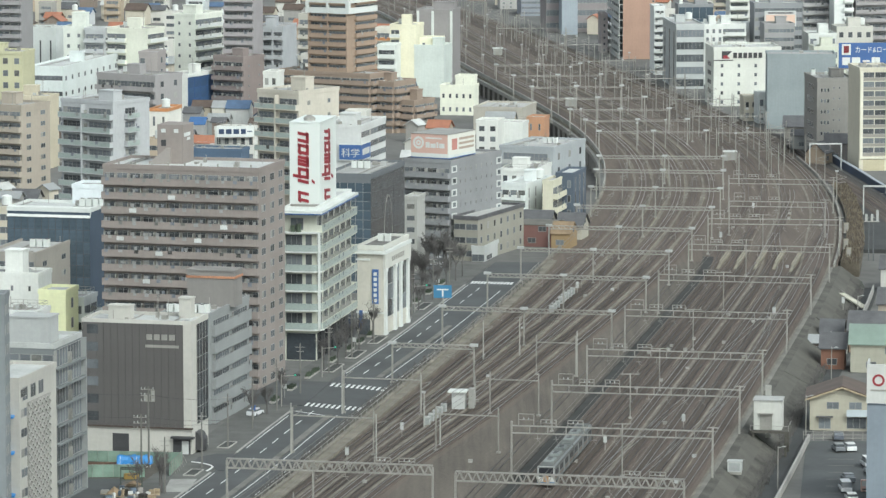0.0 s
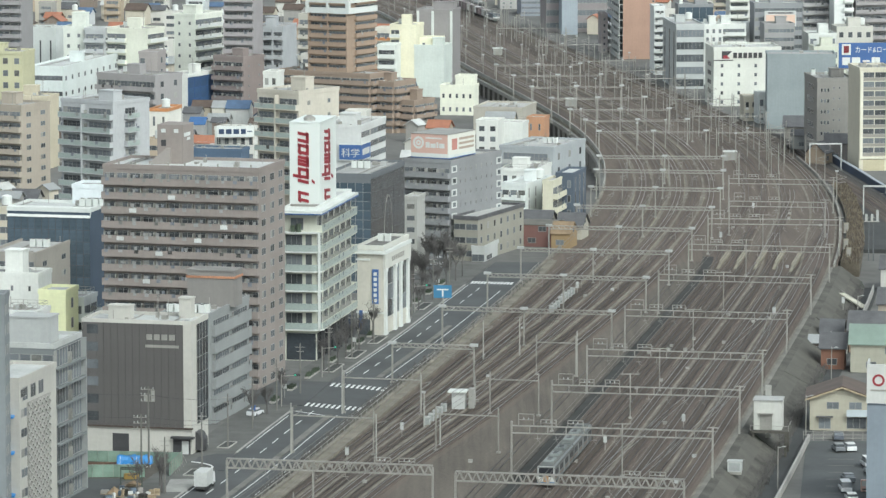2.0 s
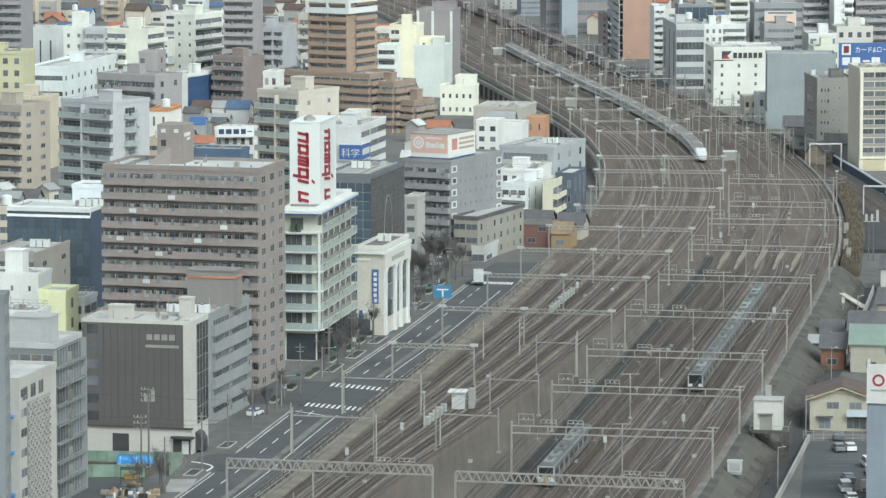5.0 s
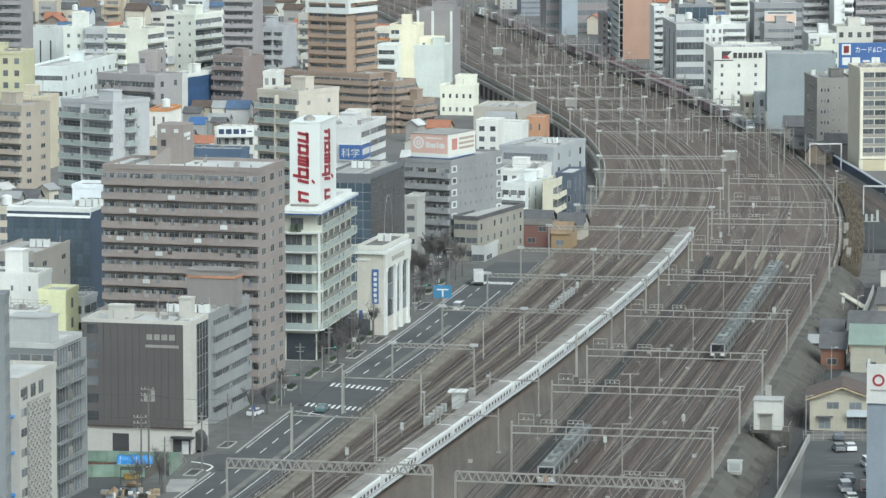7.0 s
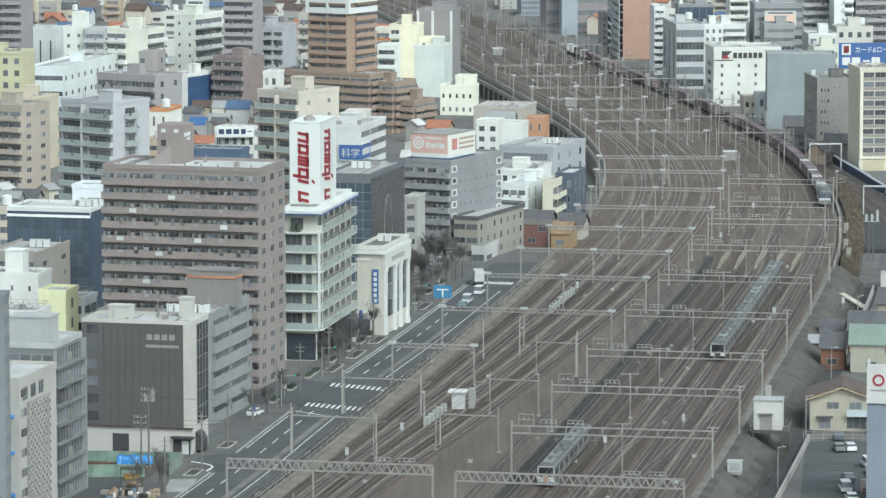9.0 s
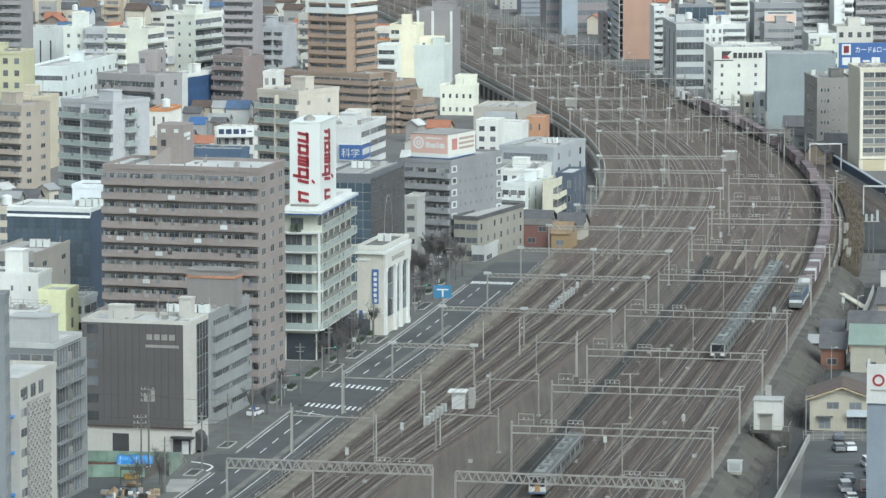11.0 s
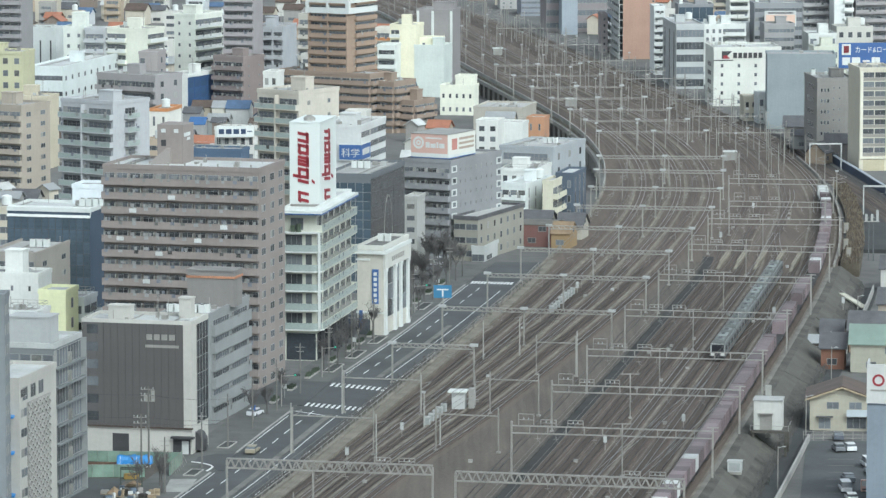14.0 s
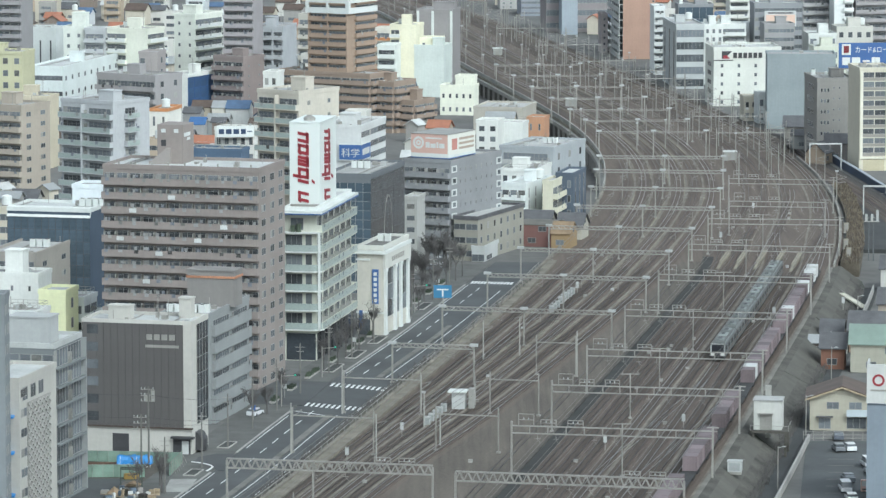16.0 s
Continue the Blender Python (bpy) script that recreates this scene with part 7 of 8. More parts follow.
CREAM = (0.36, 0.34, 0.275)
h1 = thing("house", below(pose(65.8, 774.0, 0, 0, 0, -6)), "cream two-storey house with a brown tiled gable roof", "house", "houses")
s = Shape().box(0, 11.5, 0, 11, 0, 6.0)
s.face([(0, 0, 6.0), (11.5, 0, 6.0), (5.75, 0, 8.0)]).face([(11.5, 11, 6.0), (0, 11, 6.0), (5.75, 11, 8.0)])
part("wall", s, wall_paint(CREAM), h1)
prof = [(-0.9, 5.72), (5.75, 8.05), (12.4, 5.72)]
rg = prof + [(x, z + 0.2) for x, z in reversed(prof)]
part("roof", Shape().loft([[(x, y, z) for x, z in rg] for y in (-0.9, 11.9)]), surface("brown_tile", (0.085, 0.062, 0.05), 0.7, 0.3, 1.0, bump=0.3), h1)
part("bargeboard", Shape().loft([[(x, y, z) for x, z in prof + [(x, z - 0.25) for x, z in reversed(prof)]] for y in (-0.95, -0.88)]), surface("bargeboard", (0.40, 0.33, 0.22), 0.7, 0.1, 1.0), h1)
for x, z, ww, hh in ((3.0, 3.9, 2.2, 1.3), (7.0, 3.9, 2.3, 1.3), (1.6, 0.3, 2.2, 2.0), (6.6, 0.4, 3.5, 2.1)):
    part("window", window_mesh(ww, hh), None, h1, m=Matrix.Translation((x, 0, z)))
part("balcony", Shape().box(6.6, 11.2, -1.3, -1.2, 2.9, 4.0).box(6.6, 11.2, -1.3, 0, 2.75, 2.9), surface("pale_blue_panel", (0.42, 0.47, 0.50), 0.6, 0.1, 1.0), h1)
part("porch_roof", Shape().box(1.2, 4.2, -1.0, 0, 2.5, 2.65), TILE, h1)
aw = thing("awning", below(pose(76.5, 768.0, 0)), "blue-grey awning beside the cream house", "awning")
part("canvas", Shape().loft([[(0, 0, 3.2), (3.5, 0, 2.6), (3.5, 0, 2.7), (0, 0, 3.3)], [(0, 4, 3.2), (3.5, 4, 2.6), (3.5, 4, 2.7), (0, 4, 3.3)]]), surface("slate_canvas", (0.13, 0.19, 0.25), 0.7, 0.2, 1.0), aw)
for x, y in ((0.1, 0.1), (3.4, 0.1), (0.1, 3.9), (3.4, 3.9)):
    part("post", Shape().bar((x, y, 0), (x, y, 2.7), 0.04), STEEL, aw)
house((79.4, 842.0), -8, 12, 9, 5.6, (0.32, 0.31, 0.255), surface("green_metal_roof", (0.17, 0.22, 0.19), 0.6, 0.15, 1.0), "cream house with a pale green metal roof", sunk=True)
house((74.0, 846.0), -8, 4.6, 7, 4.2, (0.17, 0.088, 0.06), TILE, "small orange-walled house with a dark roof", sunk=True)
house((81.5, 868.0), -10, 14, 9, 4.6, (0.20, 0.14, 0.10), TILE, "brown low house with a dark tiled roof", sunk=True)
house((91.0, 905.0), -10, 10, 8, 4.8, (0.30, 0.26, 0.22), TILE, "timber house with a dark tiled roof", sunk=True)
house((97.0, 960.0), -10, 9, 7, 5.0, (0.44, 0.43, 0.41), TILE, "grey house with a dark tiled roof", sunk=True)
house((18.2, 1040.1), -14, 8.6, 11, 5.2, (0.165, 0.088, 0.078), surface("olive_roof", (0.12, 0.115, 0.10), 0.8, 0.3, 1.0), "rust-red metal warehouse with a low olive roof", 0.2, 0.05)
house((25.8, 1035.5), -14, 4.6, 8, 3.6, (0.28, 0.20, 0.11), surface("ochre_roof", (0.22, 0.16, 0.10), 0.8, 0.3, 1.0), "weathered ochre workshop beside the tracks", 0.3, 0.3)
house((19.0, 1056.0), -14, 7.0, 8, 3.6, (0.30, 0.28, 0.25), TILE, "grey house with a dark tiled roof", 0.5, 0.35)
house((27.8, 1054.0), -14, 6.0, 8, 3.2, (0.40, 0.38, 0.32), TILE, "cream house with a dark tiled roof", 0.5, 0.35)
st = thing("stairway", pose(88.0, 962.0, -3.0, 0, 0, -62), "pale concrete stairway down from the tracks", "stairs")
part("flight", Shape().loft([[(0, 0, 2.0), (0, 0, 2.3), (9, 0, 0.3), (9, 0, 0.0)], [(0, 1.6, 2.0), (0, 1.6, 2.3), (9, 1.6, 0.3), (9, 1.6, 0.0)]]), surface("pale_stair", (0.42, 0.41, 0.34), 0.9, 0.15, 1.0), st)
part("rail", Shape().bar((0, 0, 3.2), (9, 0, 1.2), 0.05).bar((0, 0, 2.2), (0, 0, 3.2), 0.05).bar((9, 0, 0.2), (9, 0, 1.2), 0.05), STEEL, st)

tw = thing("sign_tower", below(pose(68.7, 700.0, 0, 0, 0, -8)), "blue-grey building edge with a white sign and red ring", "building")
part("wall", Shape().box(0.1, 9, 0, 10, 0, 16.5), wall_paint((0.19, 0.22, 0.255)), tw)
sp = part("sign_panel", Shape().box(0, 9.1, -0.3, 0, 16.9, 23.3).box(0, 0.3, 0, 6, 16.9, 23.3), wall_paint((0.46, 0.465, 0.45)), tw, "white sign panel")
part("red_ring", ring(Shape(), 1.9, 20.7, 1.0, 0.36, -0.36, -0.3), RED, sp, "dark red ring")
part("lettering_bar", Shape().box(0.6, 3.4, -0.34, -0.3, 18.9, 19.2), STEEL, sp)

# ---- things between the tracks ----
rng_ = random.Random(21)
rh = thing("relay_hut", pose(1.4, 796.5, 0, 0, 0, -8), "white relay cabin with a flat white roof between tracks", "hut")
part("wall", Shape().box(0.2, 2.6, 0, 2.6, 0, 3.3), PALEBOX, rh)
part("roof", Shape().box(-0.5, 3.0, -0.5, 3.0, 3.3, 3.55), WHITE, rh)
part("side_box", Shape().box(3.2, 4.2, 1.0, 2.6, 0, 3.9), CONC, rh)
for x0, y0, n in ((-3.4, 779.0, 5), (25.0, 939.0, 5), (22.6, 925.0, 3)):
    for i in range(n):
        cb = thing("trackside_cabinet", pose(x0 + i * 0.75, y0 + i * 3.6, 0.05, 0, 0, -10), "grey-white trackside equipment cabinet", "cabinet", "trackside cabinets")
        part("body", Shape().box(0, 1.0, 0, 0.8, 0, 1.5).box(-0.06, 1.06, -0.06, 0.86, 1.5, 1.6), CAPGREY, cb)
        part("door", Shape().box(0.12, 0.88, -0.04, 0, 0.2, 1.35), PALEROOF, cb)
for i, (x, y) in enumerate(((62.5, 996.3), (66.5, 996.3), (71.0, 996.3), (75.4, 996.3), (78.8, 991.0))):
    pl = thing("loading_ramp", pose(x, y, 0.05, 0, 0, -9), "pale concrete loading ramp between the sidings", "ramp", "loading ramps")
    part("slab", Shape().loft([[(0.3, y, 0), (1.0, y, 0), (1.0, y, z), (0.3, y, z)] for y, z in ((0, 0.25), (9, 0.9), (30, 0.9))]), surface("ramp_concrete", (0.22, 0.20, 0.155), 0.9, 0.3, 1.0), pl)
    part("edge", Shape().box(0.2, 0.34, 9, 30, 0.8, 1.0).box(0.96, 1.1, 9, 30, 0.8, 1.0), surface("pale_concrete", (0.29, 0.27, 0.21), 0.9, 0.25, 1.0), pl)
for x, y, z in ((50.3, 869.7, 8.6), (41.0, 817.6, 8.4), (34.1, 786.2, 8.4), (30.2, 726.1, 9.2), (60.2, 928.8, 8.4), (68.9, 985.4, 8.4), (76.0, 1030.6, 8.8)):
    tp = thing("wire_pole", pose(x, y, 0), "grey steel T-shaped pole between the tracks", "pole", "wire poles")
    part("post", Shape().cyl(0, 0, 0.13, 0, z, k=6).box(-0.3, 0.3, -0.3, 0.3, 0, 0.4), STEEL, tp)
    part("crossbar", Shape().bar((-1.7, 0, z - 0.1), (1.7, 0, z - 0.1), 0.07).bar((-1.4, 0, z), (-1.4, 0, z + 0.4), 0.05).bar((1.4, 0, z), (1.4, 0, z + 0.4), 0.05), STEEL, tp)
for x, y, z in ((8.0, 858.0, 8.0), (15.3, 863.0, 8.0), (-4.0, 790.0, 7.5), (-11.5, 742.0, 8.2), (-0.5, 757.0, 6.0), (5.9, 801.0, 6.0), (-26.4, 749.0, 9.0), (-18.5, 792.0, 9.2), (-3.4, 776.0, 6.5), (-24.0, 690.0, 4.0), (25.9, 836.0, 9.0)):
    tp = thing("trackside_pole", pose(x, y, 0), "grey concrete pole with small brackets", "pole", "trackside poles")
    part("post", Shape().cyl(0, 0, 0.17, 0, z, k=7, r2=0.11), CONC, tp)
    part("bracket", Shape().bar((0, 0, z - 1.6), (1.9, 0, z - 1.2), 0.04).bar((0, 0, z - 2.6), (1.9, 0, z - 1.3), 0.04), STEEL, tp)
for i, (x, y) in enumerate(((-7.3, 766.0), (28.3, 752.5), (79.2, 1108.0), (67.0, 1046.0), (43.2, 775.0), (-16.5, 740.0), (29.6, 955.0), (70.0, 915.0), (86.0, 930.0))):
    sg = thing("track_signal", pose(x, y, 0.05, 0, 0, 180), "white-backed track signal on a short post", "signal", "track signals")
    part("post", Shape().cyl(0, 0, 0.08, 0, 1.5, k=6), STEEL, sg)
    part("head", Shape().box(-0.32, 0.32, -0.15, 0.2, 1.4, 2.7), CAPGREY, sg)
for i in range(36):
    f = rng_.choice((0.22, 0.4, 0.6, 0.77, 0.9, 1.5, 2.15, 2.25, 2.35, 2.45, 2.55, 2.64, 2.73, 2.82))
    p = min(between(f), key=lambda q, yy=700 + 420 * rng_.random() ** 1.3: abs(q[1] - yy))
    bx = thing("track_box", pose(p[0], p[1], 0.06, 0, 0, -11), "small pale junction box beside a track", "junction box", "track boxes")
    part("case", Shape().box(-0.35, 0.35, -0.3, 0.3, 0, 0.5).box(-0.39, 0.39, -0.34, 0.34, 0.5, 0.56), rng_.choice((CONC, STEEL, CONC, CAPGREY)), bx)
tuft, pale_tuft = Shape(), Shape()
for i in range(2400):
    a = rng_.choice(upto(EAST, 1003, 1165))
    x, y = a[0] + rng_.uniform(0.9, 4.9), a[1] + rng_.uniform(-2.5, 2.5)
    (tuft if rng_.random() < 0.5 else pale_tuft).bar((x, y, 0.6), (x + rng_.uniform(-0.3, 0.3), y + rng_.uniform(-0.3, 0.3), 0.9 + rng_.uniform(0.3, 1.0)), 0.05)
tagged(part("grass_tufts", pale_tuft, surface("straw", (0.15, 0.125, 0.09), 0.95, 0.5, 0.8)), "pale straw-coloured grass on the verge", "grass", "", "stuff")
tagged(part("grass_tufts", tuft, surface("brown_scrub", (0.075, 0.062, 0.05), 0.95, 0.5, 0.8)), "dry brown grass tufts on the verge", "grass", "", "stuff")
# small frames on the portals
for base, w, z, kind in PORTAL_SPOTS:
    if kind == "frame" or kind == "truss":
        for k, x in enumerate((1.2, 5.0, 9.6) if kind == "frame" else (w - 9.5, w - 5.5)):
            fr = thing("cable_frame", base @ Matrix.Translation((x, 0, z + 0.66)), "small open steel frame on a portal", "frame", "cable frames")
            hh = 2.0 if k == 0 and kind == "frame" else 1.1
            part("tube", Shape().bar((0, 0, 0), (0, 0, hh), 0.06).bar((2.6, 0, 0), (2.6, 0, hh), 0.06).bar((0, 0, hh), (2.6, 0, hh), 0.06).bar((0, 0, hh * 0.5), (2.6, 0, hh * 0.5), 0.05), STEEL, fr)
            part("insulator", Shape().cyl(0.9, 0, 0.1, hh * 0.5, hh * 0.5 + 0.35, k=6).cyl(1.7, 0, 0.1, hh * 0.5, hh * 0.5 + 0.35, k=6), CAPGREY, fr)

# single masts along the curve and far tracks
mast_post = Shape().cyl(0, 0, 0.16, 0, 8.6, k=6, r2=0.12).mesh("post", [STEEL])
mast_arm = Shape().bar((0, 0, 6.2), (2.6, 0, 6.8), 0.05).bar((0, 0, 7.6), (2.6, 0, 6.9), 0.05).bar((0, 0, 5.4), (2.4, 0, 5.6), 0.045).mesh("arm", [STEEL])
mast_cap = Shape().box(-0.42, 0.42, -0.25, 0.25, 8.3, 8.7).mesh("cap", [CAPGREY])
rng = random.Random(5)
for f, y0, y1, gap in ((0.0, 1215, 1900, 44), (0.42, 1215, 1880, 46), (0.75, 1230, 1880, 46), (1.5, 1210, 1880, 45), (2.13, 1190, 1880, 38), (2.35, 1170, 1880, 36), (2.55, 1170, 1880, 36), (2.75, 1190, 1880, 40), (2.99, 1090, 1880, 42)):
    line = upto(between(f), y0, y1)
    k = 0.0
    for p, q in zip(line, line[1:]):
        k += math.dist(p, q)
        if k > gap * rng.uniform(0.8, 1.2):
            k = 0.0
            mst = thing("catenary_mast", pose(p[0], p[1], 0.0, 0, 0, rng.choice((0, 180)) + rng.uniform(-6, 6)), "slim grey overhead line mast with arms", "mast", "catenary masts")
            part("post", mast_post, None, mst)
            part("arm", mast_arm, None, mst)
            if rng.random() < (0.7 if f < 1.6 else 0.15):
                part("cap", mast_cap, None, mst)
for k in range(95):
    f, yy = rng.choice((0.2, 0.6, 0.9, 1.5, 2.05, 2.25, 2.45, 2.65, 2.85, 2.97)), 1120 + 700 * rng.random()
    p = min(between(f), key=lambda q: abs(q[1] - yy))
    mst = thing("trackside_pole", pose(p[0], p[1], 0, 0, 0, rng.uniform(0, 360)), "slim grey pole between the far tracks", "pole", "far poles")
    hh = rng.uniform(5.5, 10.0)
    part("post", Shape().cyl(0, 0, 0.13, 0, hh, k=6, r2=0.09), STEEL, mst)
    part("crossbar", Shape().bar((-0.9, 0, hh - 0.7), (0.9, 0, hh - 0.7), 0.05), STEEL, mst)
for x0, x1, y in ((34, 57, 1560), (44, 66, 1490), (58, 79, 1420), (74, 96, 1290), (78, 100, 1240), (70, 90, 1345), (20, 43, 1640), (52, 74, 1450)):
    portal(x0, x1, y, 7.6, (), "slim")
for x, y in ((18.5, 1608.0), (39.5, 1402.0), (80.0, 1236.0)):
    b = thing("relay_hut", pose(x, y, 0), "small pale relay hut with a white roof", "hut", "far relay huts")
    part("wall", Shape().box(0, 3.4, 0, 3, 0, 2.5), wall_paint((0.30, 0.30, 0.285)), b)
    part("roof", Shape().box(-0.3, 3.7, -0.3, 3.3, 2.5, 2.75), WHITE, b)
    part("door", Shape().box(1.0, 2.0, -0.05, 0, 0.1, 2.1), STEEL, b)

# ---- road furniture, crossings, trees ----
def road_at(y, off):
    k = min(KERB, key=lambda q: abs(q[1] - y))
    return k[0] + off * 1.02, k[1]


for a, b in (((-26.2, 803.4), (-14.5, 796.9)), ((-22.1, 827.1), (-10.3, 820.2)), ((6.6, 974.5), (15.4, 972.5))):
    a, b = Vector(a), Vector(b)
    n = 13
    for i in range(n):
        c = a + (b - a) * (i / (n - 1))
        z = thing("crossing_stripe", pose(c.x, c.y, 0.03, 0, 0, -9), "white zebra crossing stripe on the road", "road marking", "zebra crossings", "structure")
        part("stripe", Shape().box(-0.25, 0.25, -2.0, 2.0, 0, 0.008), LINE, z)
sg = thing("road_sign", pose(-2.0, 935.0, -1.4, 0, 0, -4), "large blue direction sign on a pole", "road sign")
part("pole", Shape().cyl(2.0, 0.2, 0.14, 0, 6.4, k=8), STEEL, sg)
part("board", Shape().box(0, 3.9, -0.06, 0, 3.3, 6.1), surface("direction_sign_blue", (0.045, 0.17, 0.30), 0.5, 0.1, 1.0), sg)
part("marking", Shape().box(0.7, 3.2, -0.09, -0.06, 5.0, 5.3).box(1.8, 2.1, -0.09, -0.06, 3.6, 5.0), WHITE, sg)
for y, off in ((836, -17.8), (925, -17.9), (800, -17.8)):
    p = road_at(y, off)
    tl = thing("traffic_light", pose(p[0], p[1], 0.16, 0, 0, -10), "traffic light on a grey pole with a long arm", "traffic light", "traffic lights")
    part("pole", Shape().cyl(0, 0, 0.1, 0, 6.0, k=8).bar((0, 0, 5.6), (3.4, 0, 5.9), 0.06), STEEL, tl)
    part("head", Shape().box(2.4, 3.6, -0.2, 0.1, 5.7, 6.15), DARK, tl)
    part("green_lens", Shape().box(2.5, 2.8, -0.24, -0.2, 5.8, 6.08), surface("green_lens", (0.05, 0.6, 0.35), 0.3, 0.05, 1.0), tl)


def bare_tree(x, y, high, seed):
    """A leafless street tree: tapered trunk, limbs that fork, a mist of twigs."""
    r = random.Random(seed)
    top = thing("bare_tree", pose(x, y, 0.1), "leafless street tree with grey-brown twigs", "tree", "street trees")
    part("trunk", Shape().cyl(0, 0, 0.16, 0, high * 0.45, k=7, r2=0.1), BARK, top)
    limbs, twigs = Shape(), Shape()
    for i in range(5):
        a, lean = r.uniform(0, math.tau), r.uniform(0.25, 0.6)
        p = Vector((0, 0, high * r.uniform(0.3, 0.45)))
        d = Vector((math.cos(a) * lean, math.sin(a) * lean, 1)).normalized()
        q = p + d * high * r.uniform(0.3, 0.5)
        limbs.bar(p, q, 0.055)
        for j in range(8):
            e = p + (q - p) * r.uniform(0.35, 1.0)
            f = e + Vector((r.uniform(-0.6, 0.6), r.uniform(-0.6, 0.6), r.uniform(0.2, 1.0))) * high * 0.18
            limbs.bar(e, f, 0.02)
            for k in range(5):
                twigs.bar(e + (f - e) * r.uniform(0.3, 1), f + Vector((r.uniform(-1, 1), r.uniform(-1, 1), r.uniform(-0.2, 1))) * 0.75, 0.018)
    part("branching", limbs, BARK, top)
    tagged(part("crown", twigs, BARK, top), kind="stuff")


tr = random.Random(3)
for i, y in enumerate((782, 792, 806, 838, 848, 858, 872, 884, 893, 902, 912, 921, 930, 940, 948, 957, 966, 975, 984)):
    p = road_at(y, -18.4 + tr.uniform(-0.5, 0.5))
    bare_tree(p[0], p[1] + tr.uniform(-2, 2), tr.uniform(6.0, 9.0), i)
for i in range(16):
    p = road_at(952 + tr.uniform(-6, 20), -25 - tr.uniform(0, 9))
    bare_tree(p[0], p[1], tr.uniform(5.5, 8.5), 60 + i)
for i in range(22):
    y = tr.choice((tr.uniform(955, 975), tr.uniform(993, 1004)))
    p = road_at(y, -22.5 - tr.uniform(0, 6))
    bare_tree(p[0], p[1], tr.uniform(6.5, 9.5), 200 + i)
shr = Shape()
for i in range(2600):
    p = road_at(620 + tr.uniform(0, 370), -2.0 + tr.uniform(-0.4, 0.8))
    x, y, z = p[0], p[1] + tr.uniform(-2.5, 2.5), 0.14
    shr.bar((x, y, z), (x + tr.uniform(-0.4, 0.4), y + tr.uniform(-0.4, 0.4), z + tr.uniform(0.4, 1.3)), 0.03)
tagged(part("verge_shrubs", shr, BARK), "bare brown shrubs along the railway wall", "shrubs", "", "stuff")
for i, y in enumerate(range(712, 985, 21)):
    p = road_at(y, -17.6)
    up = thing("utility_pole", pose(p[0], p[1], 0.16), "grey concrete utility pole with crossarms", "pole", "utility poles")
    part("post", Shape().cyl(0, 0, 0.17, 0, 9.5, k=7, r2=0.12), surface("weathered_pole", (0.15, 0.145, 0.135), 0.9, 0.2, 1.0), up)
    part("crossarm", Shape().bar((-0.9, 0, 8.8), (0.9, 0, 8.8), 0.05).bar((-0.7, 0, 8.0), (0.7, 0, 8.0), 0.05), STEEL, up)
gr = thing("guard_fence", pose(0, 0, 0), "pale railing between the road and the railway", "fence")
for i, p in enumerate(east(WEST, -0.95, 640, 1000)):
    part("post", Shape().bar((p[0], p[1], 0), (p[0], p[1], 1.3), 0.06), CONC, gr)
sheet("top_rail", east(WEST, -0.98, 600, 1000), east(WEST, -0.92, 600, 1000), 1.2, 1.28, CONC, gr)

# building site at the road corner
site = Shape().prism([(-63, 690), (-54.5, 690), (-44.5, 745), (-63, 745)], -0.1, 0.03)
tagged(part("building_site", site, surface("bare_earth", (0.088, 0.078, 0.064), 0.95, 0.4, 2.0)), "bare earth of a small building site", "ground", "", "structure")
tagged(part("site_asphalt", Shape().prism([(-66, 690), (-57.5, 690), (-55.8, 706), (-53.0, 724.6), (-63, 724.6)], 0.0, 0.05), ASPHALT), "dark asphalt patch inside the site", "ground", "", "structure")
GREENSHEET = surface("green_sheet", (0.165, 0.235, 0.19), 0.7, 0.3, 1.0, rand=0.25)


def hoarding(a, b, high, label):
    """A straight run of thin site panels with posts and a top rail."""
    n = max(1, round(math.dist(a, b) / 1.85))
    top = thing("site_hoarding", pose(a[0], a[1], 0.05, 0, 0, math.degrees(math.atan2(b[1] - a[1], b[0] - a[0]))), label, "hoarding", "site hoardings")
    run = math.dist(a, b) / n
    for i in range(n):
        part("panel", Shape().box(i * run + 0.03, (i + 1) * run - 0.03, 0, 0.06, 0.06, high), GREENSHEET, top)
        part("post", Shape().bar((i * run, 0.12, 0), (i * run, 0.12, high + 0.15), 0.035).bar((i * run, 0.14, high * 0.7), (i * run, 1.0, 0), 0.025), STEEL, top)
    part("rail", Shape().bar((0, 0.1, high), (n * run, 0.1, high), 0.03), STEEL, top)


hoarding((-63.0, 741.2), (-44.8, 739.0), 1.95, "pale green site hoarding before the white wall")
hoarding((-44.8, 738.8), (-46.2, 726.2), 2.3, "pale green hoarding turning along the walkway")
hoarding((-62.6, 725.4), (-50.2, 725.6), 2.2, "faded green fence across the site")
bm_ = thing("steel_beams", pose(-62.0, 737.8, 0.03, 0, 0, 1), "rust-brown steel beams laid along the hoarding", "beams")
for i in range(3):
    part("beam", Shape().box(0, 7.4 - i * 0.8, i * 0.42, i * 0.42 + 0.3, 0, 0.06).box(0, 7.4 - i * 0.8, i * 0.42 + 0.12, i * 0.42 + 0.18, 0.06, 0.26).box(0, 7.4 - i * 0.8, i * 0.42, i * 0.42 + 0.3, 0.26, 0.32), surface("rusty_beam", (0.14, 0.085, 0.06), 0.85, 0.4, 1.0), bm_)
sr = random.Random(21)
tp = thing("blue_tarpaulin", pose(-55.7, 736.4, 0.03), "crumpled bright blue tarpaulin over a site stack", "tarpaulin")
rings = []
